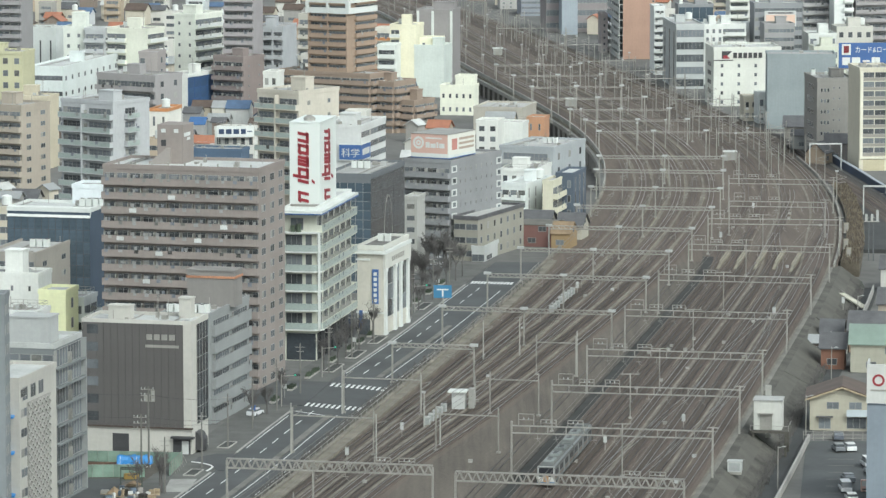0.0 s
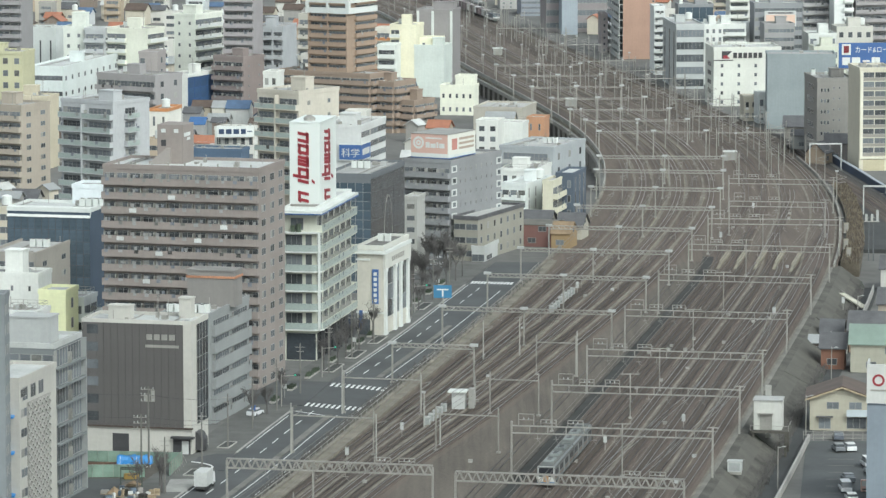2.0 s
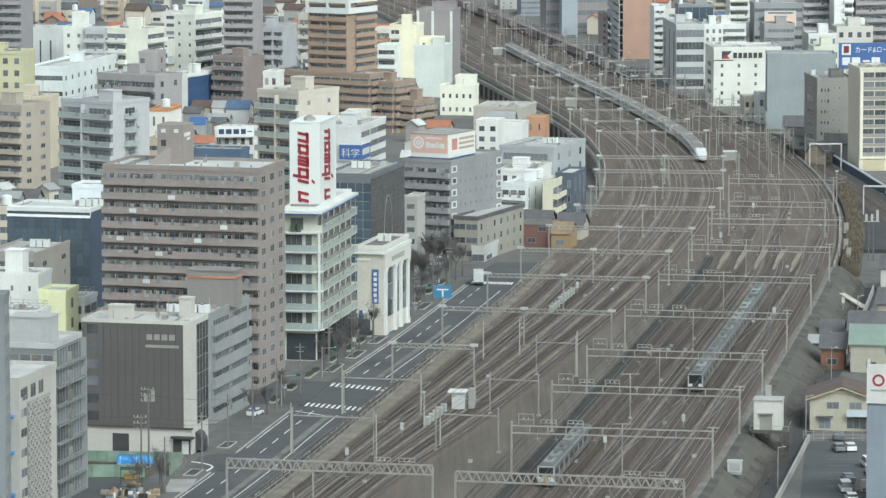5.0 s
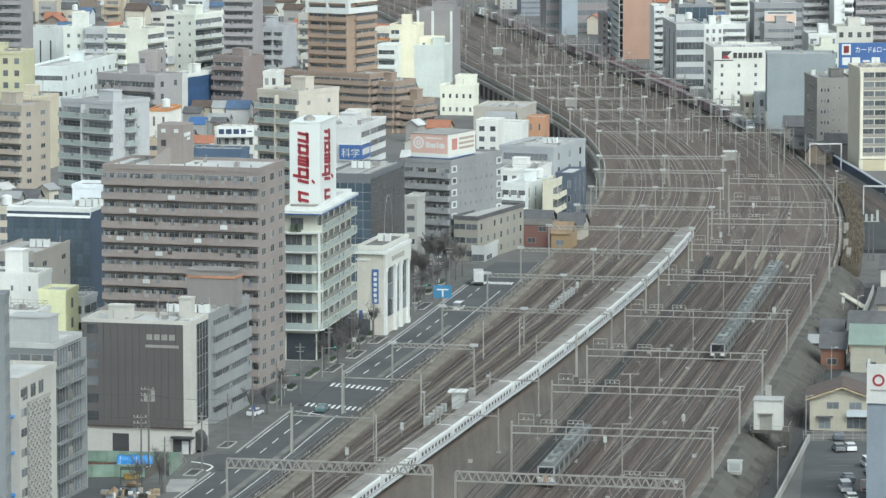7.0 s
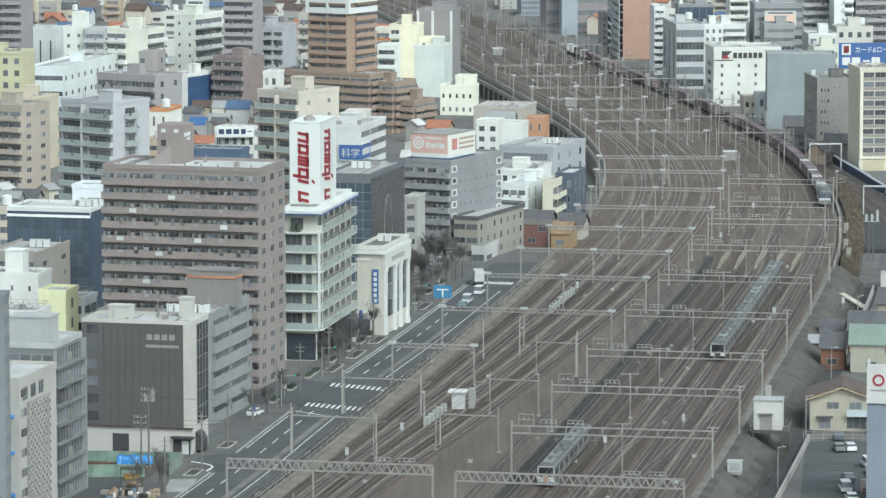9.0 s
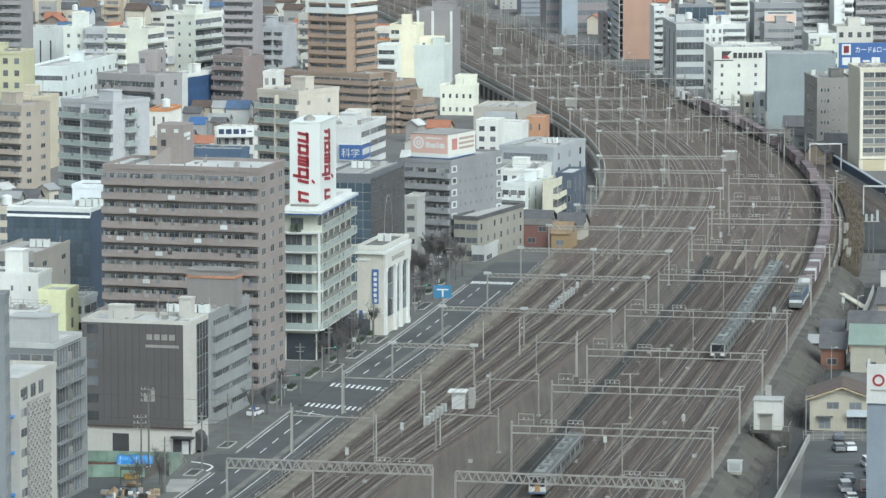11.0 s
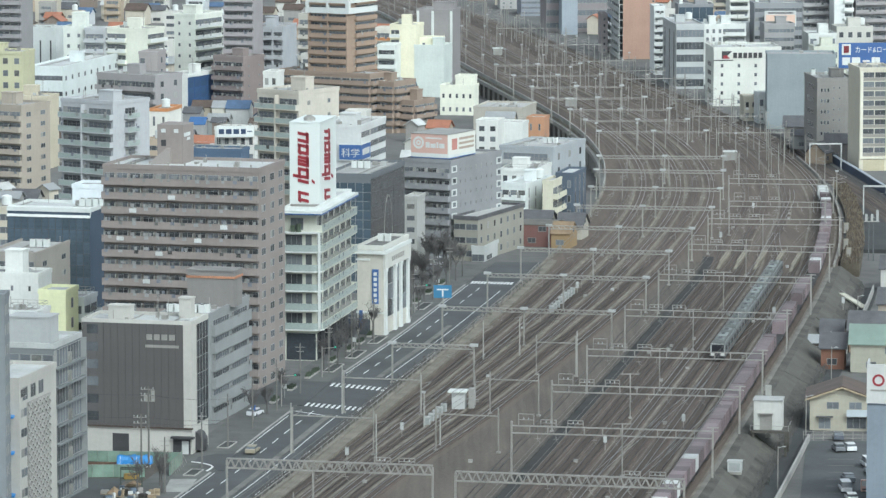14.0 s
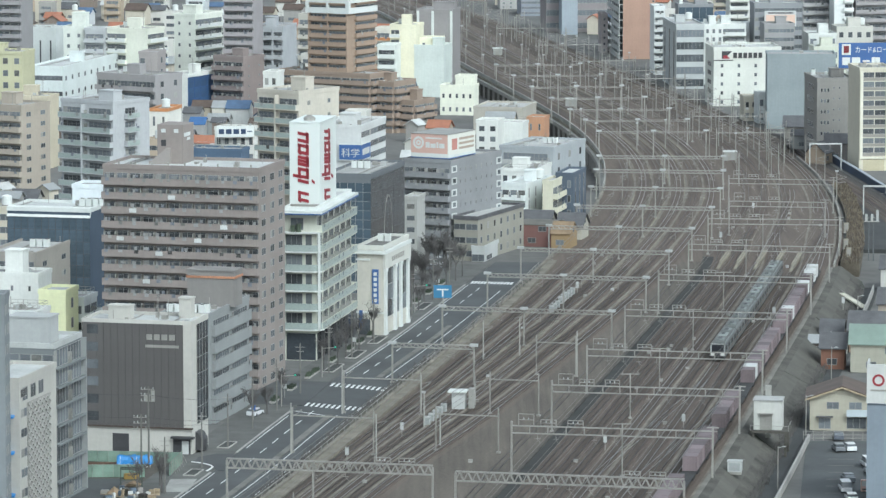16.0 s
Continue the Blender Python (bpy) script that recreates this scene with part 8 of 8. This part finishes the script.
for i in range(17):
    x = i * 0.38
    hi, sag = 1.85 + 0.12 * math.sin(i * 1.1) + sr.uniform(-0.08, 0.08), 0.55 + sr.uniform(-0.15, 0.12)
    out = 1.15 + sr.uniform(-0.12, 0.14)
    rings.append([(x, -out, sag), (x + sr.uniform(-0.08, 0.08), -0.95, hi - 0.5), (x, -0.7, hi), (x, 0.1, hi + sr.uniform(0.02, 0.2)), (x, 0.8, hi - 0.1), (x, 1.1, 0.3)])
part("sheet", Shape().loft(rings), BLUETARP, tp)
part("stack", Shape().box(0.25, 2.1, -0.9, 0.9, 0, 1.3).box(2.2, 5.7, -0.88, 0.9, 0, 1.2), WHITE, tp, "white wrapped stack under the sheet")
part("rope", Shape().bar((0.6, -1.3, 0.5), (0.6, -0.72, 1.98), 0.02).bar((3.4, -1.3, 0.5), (3.4, -0.72, 1.98), 0.02), WHITE, tp)
rk = thing("steel_rack", pose(-53.4, 713.5, 0.03, 0, 0, 4), "dark green steel rack with boards on it", "rack")
RACKGREEN = surface("rack_green", (0.055, 0.075, 0.06), 0.6, 0.3, 1.0)
for x in (0.0, 3.5):
    for y in (0.0, 1.6):
        part("post", Shape().box(x - 0.08, x + 0.08, y - 0.08, y + 0.08, 0, 3.7), RACKGREEN, rk)
    part("crossbar", Shape().box(x - 0.06, x + 0.06, 0.08, 1.52, 3.5, 3.66), RACKGREEN, rk)
for y in (0.0, 1.6):
    part("beam", Shape().box(0.08, 3.42, y - 0.06, y + 0.06, 3.45, 3.7), RACKGREEN, rk)
    part("shelf_beam", Shape().box(0.08, 3.42, y - 0.06, y + 0.06, 1.7, 1.85), RACKGREEN, rk)
for k in range(4):
    bd = thing("board_stack", pose(-53.0 + 0.12 * (k % 2), 713.55, 1.89 + k * 0.2, 0, 0, 4), "orange-yellow boards lying on the rack", "boards", "boards on the rack")
    part("board", Shape().box(0.1, 2.6, 0.05, 1.4, 0, 0.18), surface("orange_board", (0.30, 0.20, 0.055), 0.7, 0.3, 1.0), bd)
for hx, hy, r0, hh, rgb, lab in ((-54.2, 710.0, 1.7, 1.3, (0.23, 0.17, 0.11), "small heap of tan soil"), (-51.6, 718.5, 1.4, 0.9, (0.26, 0.20, 0.13), "heap of tan planks and soil")):
    hp = Shape()
    layers = [[(math.cos(a * math.tau / 12) * r0 * q * sr.uniform(0.85, 1.15), math.sin(a * math.tau / 12) * r0 * q * sr.uniform(0.85, 1.15), hh * (1 - q) * sr.uniform(0.9, 1.1) + 0.02) for a in range(12)] for q in (1.0, 0.75, 0.5, 0.25, 0.06)]
    tagged(part("soil_heap", hp.loft(layers), surface("heap_tan", rgb, 0.95, 0.4, 3.0, bump=0.4), None, "", pose(hx, hy, 0.03)), lab + " on the site", "soil heap")
    for k in range(7):
        a = sr.uniform(0, math.tau)
        pk = thing("plank", pose(hx + math.cos(a) * 0.6, hy - 1.9 + math.sin(a) * 0.4, 0.06 + k * 0.07, 0, 0, sr.uniform(-35, 35)), "short tan plank on the pile", "plank", "loose planks")
        part("board", Shape().box(-1.1, 1.1, -0.13, 0.13, 0, 0.05), surface("raw_plank", (0.30, 0.24, 0.16), 0.85, 0.3, 1.0, rand=0.4), pk)
CRATE, PLANKING = surface("crate_blue", (0.10, 0.13, 0.165), 0.7, 0.4, 1.0), surface("raw_plank", (0.30, 0.24, 0.16), 0.85, 0.3, 1.0, rand=0.4)
for i in range(26):
    x, y = sr.uniform(-56.6, -47.6), sr.uniform(703.6, 709.0) + (4.0 if i % 5 == 0 else 0.0)
    mt, lab = sr.choice(((PALEBOX, "white bagged materials on the site"), (CRATE, "grey-blue crate on the site"), (STEEL, "grey metal box on the site"), (DARKCONC, "dark concrete blocks on the site"), (PLANKING, "tan timber offcuts on the site")))
    sk = thing("material_stack", pose(x, y, 0.05, 0, 0, sr.uniform(-40, 40)), lab, "stack", "material stacks")
    ww, dd, hh = sr.uniform(0.5, 1.6), sr.uniform(0.5, 1.1), sr.uniform(0.3, 1.3)
    part("pallet", Shape().box(0, ww, 0, dd, 0.0, 0.1), PLANKING, sk)
    for k in range(3):
        j = sr.uniform(0.0, 0.12)
        part("layer", Shape().loft([[(j, j, 0.105 + k * hh / 3), (ww - j, sr.uniform(0, 0.1), 0.105 + k * hh / 3), (ww - sr.uniform(0, 0.15), dd - j, 0.105 + k * hh / 3), (0.03, dd - 0.05, 0.105 + k * hh / 3)], [(j + 0.06, j, 0.1 + (k + 1) * hh / 3), (ww - j - 0.1, 0.1, 0.1 + (k + 1) * hh / 3), (ww - sr.uniform(0, 0.2), dd - j, 0.1 + (k + 1) * hh / 3), (0.1, dd - 0.12, 0.1 + (k + 1) * hh / 3)]]), mt, sk)
for i, (x, y, hh) in enumerate(((-46.4, 710.5, 6.6), (-47.2, 717.5, 6.2), (-50.4, 709.5, 6.0))):
    bare_tree(x, y, hh, 100 + i)
for x, y, z in ((-51.3, 733.0, 9.6), (-50.2, 735.5, 14.0)):
    up = thing("utility_pole", pose(x, y, 0), "tall concrete utility pole with crowded crossarms", "pole", "utility poles")
    part("post", Shape().cyl(0, 0, 0.19, 0, z, k=8, r2=0.13), surface("weathered_pole", (0.15, 0.145, 0.135), 0.9, 0.2, 1.0), up)
    for k in range(3):
        part("crossarm", Shape().bar((-1.3, 0, z - 0.5 - k * 1.0), (1.0, 0, z - 0.5 - k * 1.0), 0.05), STEEL, up)
        part("insulator", Shape().cyl(-1.2, 0, 0.07, z - 0.45 - k, z - 0.1 - k, k=6).cyl(-0.6, 0, 0.07, z - 0.45 - k, z - 0.1 - k, k=6).cyl(0.8, 0, 0.07, z - 0.45 - k, z - 0.1 - k, k=6), CAPGREY, up)
wire = Shape()
for z0, z1 in ((9.0, 6.6), (8.0, 6.0), (12.9, 10.2)):
    for a, b in (((-66, 738, z0), (-50.6, 734, z0)), ((-50.6, 734, z0), (-38.4, 745, z1))):
        pts = [tuple(a[j] + (b[j] - a[j]) * k / 6 - (0.35 * (1 - (k / 3 - 1) ** 2) if j == 2 else 0) for j in range(3)) for k in range(7)]
        for p, q in zip(pts, pts[1:]):
            wire.bar(p, q, 0.025)
tagged(part("overhead_cables", wire, DARK), "sagging dark cables between the street poles", "cables", "", "stuff")
# street corner of the screened office: ledge, doorway, canopy, dark side awning
w0, d0, h0 = DIMS[screen.name]
part("ledge", Shape().box(-0.1, w0 + 0.2, -0.42, -0.004, 4.55, 4.78), surface("brown_ledge", (0.07, 0.05, 0.04), 0.7, 0.2, 1.0), screen, "thin dark brown ledge")
part("porch", Shape().box(w0 - 3.4, w0 - 0.3, -0.14, 0.02, 0.0, 2.9), DARK, screen, "dark recessed entrance")
part("door", Shape().box(w0 - 1.8, w0 - 0.6, -0.2, -0.14, 0.1, 2.5), PALEBOX, screen, "pale entrance door")
part("canopy", Shape().box(w0 - 3.6, w0 + 0.5, -1.1, 0.02, 2.95, 3.3), DARK, screen, "dark flat canopy")
part("awning", Shape().loft([[(w0, y, 0.6), (w0 + b, y, 0.5), (w0 + b, y, 2.4), (w0 + b * 0.55, y, 3.5), (w0, y, 3.8)] for y, b in ((2.0, 1.2), (3.5, 1.45), (5.2, 1.3))]), DARK, screen, "dark rounded side awning")
w0, d0, h0 = DIMS[terrace.name]
part("end_column", Shape().box(w0 - 0.02, w0 + 0.95, d0 - 0.35, d0, 0.0, h0 - 0.3), wall_paint((0.24, 0.25, 0.25)), terrace, "slim pale column at the gallery's end")
for x, y, z in ((-70.4, 681.0, 17.0), (-70.4, 681.0, 11.2), (-70.4, 681.0, 4.4)):
    af = thing("blue_awning", pose(x, y, z), "bright blue awning on the slate office", "awning", "blue awnings")
    part("canvas", Shape().loft([[(0, 0, 0), (2.6, 0, 0.5), (2.6, 0, 0.7), (0, 0, 0.9)], [(0, 3, 0), (2.6, 3, 0.5), (2.6, 3, 0.7), (0, 3, 0.9)]]), BLUETARP, af)
for y, off, rgb, lab, van in ((788, -20.4, (.6, .61, .62), "white car parked on the forecourt", False), (962, -29, (.07, .14, .28), "blue car parked by the shop", False), (985, -34, (.6, .6, .6), "white car parked by the shop", False), (973, -38, (.55, .56, .57), "silver car parked by the shop", False)):
    p = road_at(y, off)
    car(p, 70, rgb, lab, van)

# ---- the dense low houses between the blocks ----
rng = random.Random(11)
ROOFS = [(TILE, "dark tiled"), (surface("blue_tile", (0.075, 0.12, 0.20), 0.6, 0.2, 1.0), "blue tiled"), (surface("brown_tile", (0.13, 0.085, 0.065), 0.7, 0.3, 1.0), "brown tiled"), (surface("grey_metal_roof", (0.27, 0.28, 0.28), 0.6, 0.2, 1.5), "grey metal"), (surface("rust_roof", (0.30, 0.13, 0.08), 0.7, 0.2, 1.0), "rust-red"), (surface("pale_metal_roof", (0.45, 0.46, 0.45), 0.6, 0.2, 1.5), "pale metal")]
WALLS = [((0.55, 0.54, 0.50), "white"), ((0.48, 0.44, 0.36), "cream"), ((0.32, 0.31, 0.29), "grey"), ((0.40, 0.33, 0.25), "beige"), ((0.22, 0.18, 0.15), "brown"), ((0.50, 0.52, 0.53), "pale")]

# low houses before the cobalt office
house((-75.5, 1308.0), -8, 5.8, 6, 8.6, (0.40, 0.36, 0.28), ROOFS[2][0], "beige house with a brown tiled roof below the cobalt office", 0.3, 0.3)
house((-69.4, 1306.0), -8, 3.8, 6, 8.6, (0.52, 0.50, 0.44), GREYROOF, "cream house with a pale gabled roof", 0.2, 0.3)
house((-65.2, 1306.0), -8, 7.0, 7, 8.4, (0.45, 0.46, 0.45), ROOFS[1][0], "pale house with a slate-blue roof", 0.3, 0.3)
house((-77.7, 1300.5), -8, 5.2, 6, 7.6, (0.27, 0.27, 0.265), TILE, "grey house with a dark low roof", 0.3, 0.25)
house((-75.4, 1292.0), -8, 4.6, 6, 5.0, (0.36, 0.36, 0.35), surface("bright_blue_roof", (0.05, 0.12, 0.27), 0.6, 0.2, 1.0), "grey house with a bright blue roof", 0.3, 0.3)
house((-70.2, 1295.0), -8, 6.4, 6, 5.8, (0.24, 0.25, 0.25), GREYROOF, "slate-grey house behind the rooftop sign", 0.3, 0.3)

def free(x, y, r):
    for a, b, t, w, d in FEET:
        if abs(x - a) + abs(y - b) > 120:
            continue
        u = (x - a) * math.cos(t) + (y - b) * math.sin(t)
        v = -(x - a) * math.sin(t) + (y - b) * math.cos(t)
        if math.hypot(max(-u, 0, u - w), max(-v, 0, v - d)) < r:
            return False
    i = min(len(WEST) - 1, max(0, int((y + 265) / 5)))
    return x < WEST[i][0] - (24 if y < 1010 else 14 if y < 1590 else 5) - r or x > EAST[i][0] + (20 if y < 1420 else 10) + r


made = 0
for k in range(6000):
    y = 960 + 920 * rng.random() ** 1.25
    half = y * 0.1015
    x = rng.uniform(-half - 8, half + 8)
    r = rng.uniform(4.6, 6.6)
    if not free(x, y, r):
        continue
    made += 1
    (rgb, cw), (mt, cr) = rng.choice(WALLS), rng.choice(ROOFS)
    w, d = r * rng.uniform(1.1, 1.45), r * rng.uniform(0.9, 1.25)
    FEET.append((x - w / 2, y - d / 2, 0.0, w, d))
    if rng.random() < 0.66:
        house((x - w / 2, y - d / 2), rng.choice((-13, -16, -10)), w, d, rng.uniform(4.6, 6.2), rgb, mt, "%s two-storey house with a %s roof" % (cw, cr))
    else:
        n = rng.choice((2, 3, 3, 4))
        building("small_building", "small flat-roofed %s town building" % cw, (x - w / 2, y - d / 2), rng.choice((-14, -12, -10)), w, d, n * 3.0 + 0.6, rgb, front=(rng.choice(("rib", "bal", "win")), n, 1, {"a0": 0.1, "a1": 0.9}), extras=((("tank", 0.5, 0.5),) if rng.random() < 0.3 else ()), group="small buildings")
    if made >= 200:
        break
small = 0
for k in range(5000):
    y = 1090 + 420 * rng.random()
    x = rng.uniform(-y * 0.1, 0.0)
    r = rng.uniform(3.0, 4.2)
    if not free(x, y, r):
        continue
    small += 1
    (rgb, cw), (mt, cr) = rng.choice(WALLS), rng.choice(ROOFS)
    w, d = r * rng.uniform(1.2, 1.6), r * rng.uniform(1.0, 1.3)
    FEET.append((x - w / 2, y - d / 2, 0.0, w, d))
    house((x - w / 2, y - d / 2), rng.choice((-13, -34, 60)), w, d, rng.uniform(5.2, 7.5), rgb, mt, "narrow %s house with a %s roof" % (cw, cr))
    if small >= 45:
        break
more = 0
for k in range(5000):
    y = 1480 + 900 * rng.random()
    x = rng.uniform(-y * 0.106, y * 0.106)
    r = rng.uniform(4.2, 6.4)
    if not free(x, y, r * 0.9):
        continue
    more += 1
    (rgb, cw), (mt, cr) = rng.choice(WALLS), rng.choice(ROOFS)
    w, d = r * rng.uniform(1.1, 1.6), r * rng.uniform(0.9, 1.2)
    FEET.append((x - w / 2, y - d / 2, 0.0, w, d))
    house((x - w / 2, y - d / 2), rng.choice((-13, -16, -10, 20, 74)), w, d, rng.uniform(4.6, 7.5), rgb, mt, "%s two-storey house with a %s roof" % (cw, cr))
    if more >= 105:
        break
# far blocks and wooded slopes behind
for k in range(38):
    y = rng.uniform(1950, 2300)
    x = rng.uniform(-y * 0.105, y * 0.105)
    if not free(x, y, 8):
        continue
    FEET.append((x, y, 0.0, 18, 12))
    n = rng.choice((3, 4, 5, 6, 8))
    rgb, cw = rng.choice(WALLS)
    building("apartment_building", "far %s apartment block" % cw, (x, y), rng.choice((-14, -8, 3)), rng.uniform(10, 22), 12, n * 3.0, rgb, front=("rib", n, 1), group="far blocks")
wood = Shape()
for k in range(9000):
    a = rng.uniform(-1, 1)
    y = 1960 + rng.uniform(0, 420)
    x = -40 - abs(a) * 190 + rng.uniform(-25, 25)
    z = rng.uniform(0.5, 9) + 4 * math.sin(x * 0.05) + 3
    q = rng.uniform(0.5, 1.3)
    u, v = Vector((rng.uniform(-1, 1), rng.uniform(-1, 1), rng.uniform(-1, 1))).normalized() * q, Vector((rng.uniform(-1, 1), rng.uniform(-1, 1), rng.uniform(-1, 1))).normalized() * q
    c = Vector((x, y, z))
    wood.face([c - u, c - v, c + u, c + v])
tagged(part("far_woods", wood, LEAF), "dark evergreen woods beyond the houses", "woods", "", "stuff")

# ---- vehicles on the road ----
tagged(part("cross_street", Shape().prism([(-95, 979), (8, 979), (14, 990), (-95, 990)], -0.1, 0.025), ASPHALT), "asphalt side street at the crossing", "road", "", "structure")


def lane(off, end):
    """A way along the road to the north that drifts from one offset to another and turns west into the side street."""
    a, b = east(KERB, off, 560, 972), east(KERB, end, 560, 972)
    n = min(len(a), len(b))
    ease = [max(0.0, min(1.0, (p[1] - 820) / 100)) for p in a[:n]]
    line = [(p[0] + (q[0] - p[0]) * k, p[1] + (q[1] - p[1]) * k) for p, q, k in zip(a, b, ease)]
    x, y = line[-1]
    bend = [(x + 0.3 - (1 - math.cos(a)) * 9, y + math.sin(a) * 12) for a in [i * math.pi / 16 for i in range(1, 9)]]
    return along(line + bend + [(x - 20, y + 12.2), (x - 50, y + 12.5), (x - 90, y + 12.8)])


def truck(label):
    t = thing("box_truck", pose(0, 0, 0), label, "truck")
    part("cargo_box", Shape().box(-3.4, 1.3, -1.1, 1.1, 0.9, 3.3), PALEBOX, t)
    part("cab", Shape().loft([[(1.4, y, 0.5), (3.3, y, 0.5), (3.3, y, 1.4), (3.0, y, 2.4), (1.4, y, 2.5)] for y in (-1.0, 1.0)]), BODYWHITE, t)
    part("windscreen", Shape().box(3.05, 3.22, -0.9, 0.9, 1.45, 2.2), GLASS, t)
    part("chassis", Shape().box(-3.4, 3.2, -0.9, 0.9, 0.45, 0.9), UNDER, t)
    for x in (-2.2, 2.3):
        for y in (-0.9, 0.9):
            part("wheel", Shape().loft([[(x + 0.42 * math.cos(math.tau * i / 10), yy, 0.42 + 0.42 * math.sin(math.tau * i / 10)) for i in range(10)] for yy in (y - 0.12, y + 0.12)]), UNDER, t)
    return t


VEHICLES = []
for ob, off, rows in (
        (truck("white box truck driving along the road"), (-12.7, -12.0), ((0, -60), (2.1, 180), (2.5, 281), (3.0, 331), (3.6, 388), (4.0, 414), (4.6, 419), (9.2, 420), (10.6, 500), (16, 510))),
        (car((0, 0), 0, (.62, .63, .63), "white van driving along the road", True), (-9.3, -9.4), ((0, -80), (6.0, 40), (6.3, 188), (6.5, 257), (6.6, 283), (6.8, 337), (7.0, 376), (7.2, 398), (9.2, 404), (10.5, 490), (16, 495))),
        (car((0, 0), 0, (.10, .17, .17), "dark green car driving along the road"), (-9.3, -9.2), ((0, -110), (6.5, 60), (6.8, 199), (7.0, 239), (7.2, 290), (7.6, 370), (9.2, 385), (10.5, 470), (16, 478))),
        (car((0, 0), 0, (.04, .045, .05), "black car driving along the road"), (-9.4, -10.4), ((0, -140), (11.0, 60), (11.5, 210), (12.0, 244), (12.5, 250), (13.0, 290), (13.6, 400), (14.2, 460), (16, 462))),
        (car((0, 0), 0, (.30, .27, .20), "beige car driving along the road"), (-12.7, -12.6), ((0, -170), (13.6, 60), (14.5, 340), (15.0, 425), (15.5, 445), (16, 447))),
        (car((0, 0), 0, (.58, .59, .60), "white minivan driving along the road", True), (-12.8, -9.6), ((0, -200), (7.0, 60), (7.5, 173), (8.0, 260), (8.5, 361), (8.9, 388), (9.3, 390), (10.5, 480), (16, 490)))):
    path = lane(*off)
    g = glide(rows)
    ts = sorted({t for t, _ in rows} | {t + 0.3 for t, _ in rows if t < 15} | {rows[0][0], 16})
    VEHICLES.append((ob, path, [(t, g(t), 1) for t in ts]))
    ob.matrix_basis = stand(path, g(0), 1, 0.03, 2.0)

# ---- junction: parked cars, low hedges, planters, kiosks ----
jr = random.Random(14)
for y, off, rot, rgb, lab, van in ((989, -50, 8, (.50, .51, .52), "white car waiting in the side street", False), (997, -26, 4, (.13, .14, .16), "dark car in the side street", False), (990, -42, 184, (.42, .43, .44), "silver van in the side street", True),
                                   (1003, -32, 100, (.16, .22, .30), "blue car parked before the warehouse", False), (1004, -27, 96, (.52, .53, .54), "white van parked before the warehouse", True)):
    p = road_at(y, off)
    car(p, rot, rgb, lab, van)
for i in range(14):
    y = 806 + i * 12.5 + jr.uniform(-2, 2)
    p = road_at(y, -20.2)
    pl = thing("planter", pose(p[0], p[1], 0.16, 0, 0, -11), "low hedge in a concrete planter on the pavement", "planter", "pavement planters")
    part("trough", Shape().box(-0.5, 0.5, -2.2, 2.2, 0, 0.35), CONC, pl)
    h = Shape()
    for k in range(90):
        a, b = jr.uniform(-0.45, 0.45), jr.uniform(-2.1, 2.1)
        h.bar((a, b, 0.3), (a + jr.uniform(-0.2, 0.2), b + jr.uniform(-0.2, 0.2), 0.4 + jr.uniform(0.2, 0.7)), 0.05)
    tagged(part("hedge", h, LEAF, pl), kind="stuff")
for y, off in ((812, -19.4), (868, -19.3), (905, -19.5), (960, -19.2), (783, -19.6)):
    p = road_at(y, off)
    sg = thing("pavement_sign", pose(p[0], p[1], 0.16, 0, 0, -12), "small blank sign board on a thin post", "sign", "pavement signs")
    part("post", Shape().cyl(0, 0, 0.05, 0, 2.6, k=6), STEEL, sg)
    part("board", Shape().box(-0.4, 0.4, -0.06, 0, 1.7, 2.6), SIGNBLUE if y % 2 else CAPGREY, sg)

foot = Shape()
for i in range(1800):
    p = jr.choice(upto(EAST, 700, 985))
    x, y = p[0] + jr.uniform(5.2, 6.9), p[1] + jr.uniform(-2.5, 2.5)
    foot.bar((x, y, -3.5), (x + jr.uniform(-0.5, 0.5), y + jr.uniform(-0.5, 0.5), -2.9 + jr.uniform(0.1, 0.9)), 0.05)
tagged(part("bank_scrub", foot, BARK), "dark scrub along the foot of the bank", "scrub", "", "stuff")
for y, off in ((735, 9.2), (790, 9.2), (850, 9.2), (925, 9.0)):
    p = min(shifted(EAST, off), key=lambda q: abs(q[1] - y))
    up = thing("utility_pole", pose(p[0], p[1], -3.48), "slim grey lamp pole in the back street", "pole", "back street poles")
    part("post", Shape().cyl(0, 0, 0.11, 0, 7.5, k=7, r2=0.08), STEEL, up)
    part("lamp_arm", Shape().bar((0, 0, 7.2), (1.0, 0, 7.5), 0.04).box(0.7, 1.3, -0.12, 0.12, 7.42, 7.55), CAPGREY, up)
a, b = road_at(793.0, -14.2), road_at(791.0, -7.8)
st_ = thing("stop_line", pose(0, 0, 0.031), "white stop line before the crossing", "road marking", "", "structure")
part("stripe", Shape().prism([(a[0], a[1] - 0.25), (a[0], a[1] + 0.25), (b[0], b[1] + 0.25), (b[0], b[1] - 0.25)], 0.0, 0.008), LINE, st_)


def motions():
    """The trains run along their tracks, the road vehicles along the road."""
    beats = [0.0, 1.5, 2.7, 3.0, 3.3, 3.6, 3.9, 4.2, 4.5, 4.8, 5.1, 5.4, 5.7, 6.0, 6.3, 6.6, 6.9, 7.2, 7.5, 7.8, 8.1, 8.4, 8.8, 9.2, 9.66, 10.2, 10.8, 11.3, 11.8, 12.3, 12.8, 13.3, 13.8, 14.4, 15.2, 16.0]
    for car, path, head, off, way in TRAINS:
        walk(car, [(t, stand(path, head(t) + off, way)) for t in beats])
    for car, line, rows in VEHICLES:
        walk(car, [(t, stand(line, s, w, 0.03, 2.0)) for t, s, w in rows])


motions()
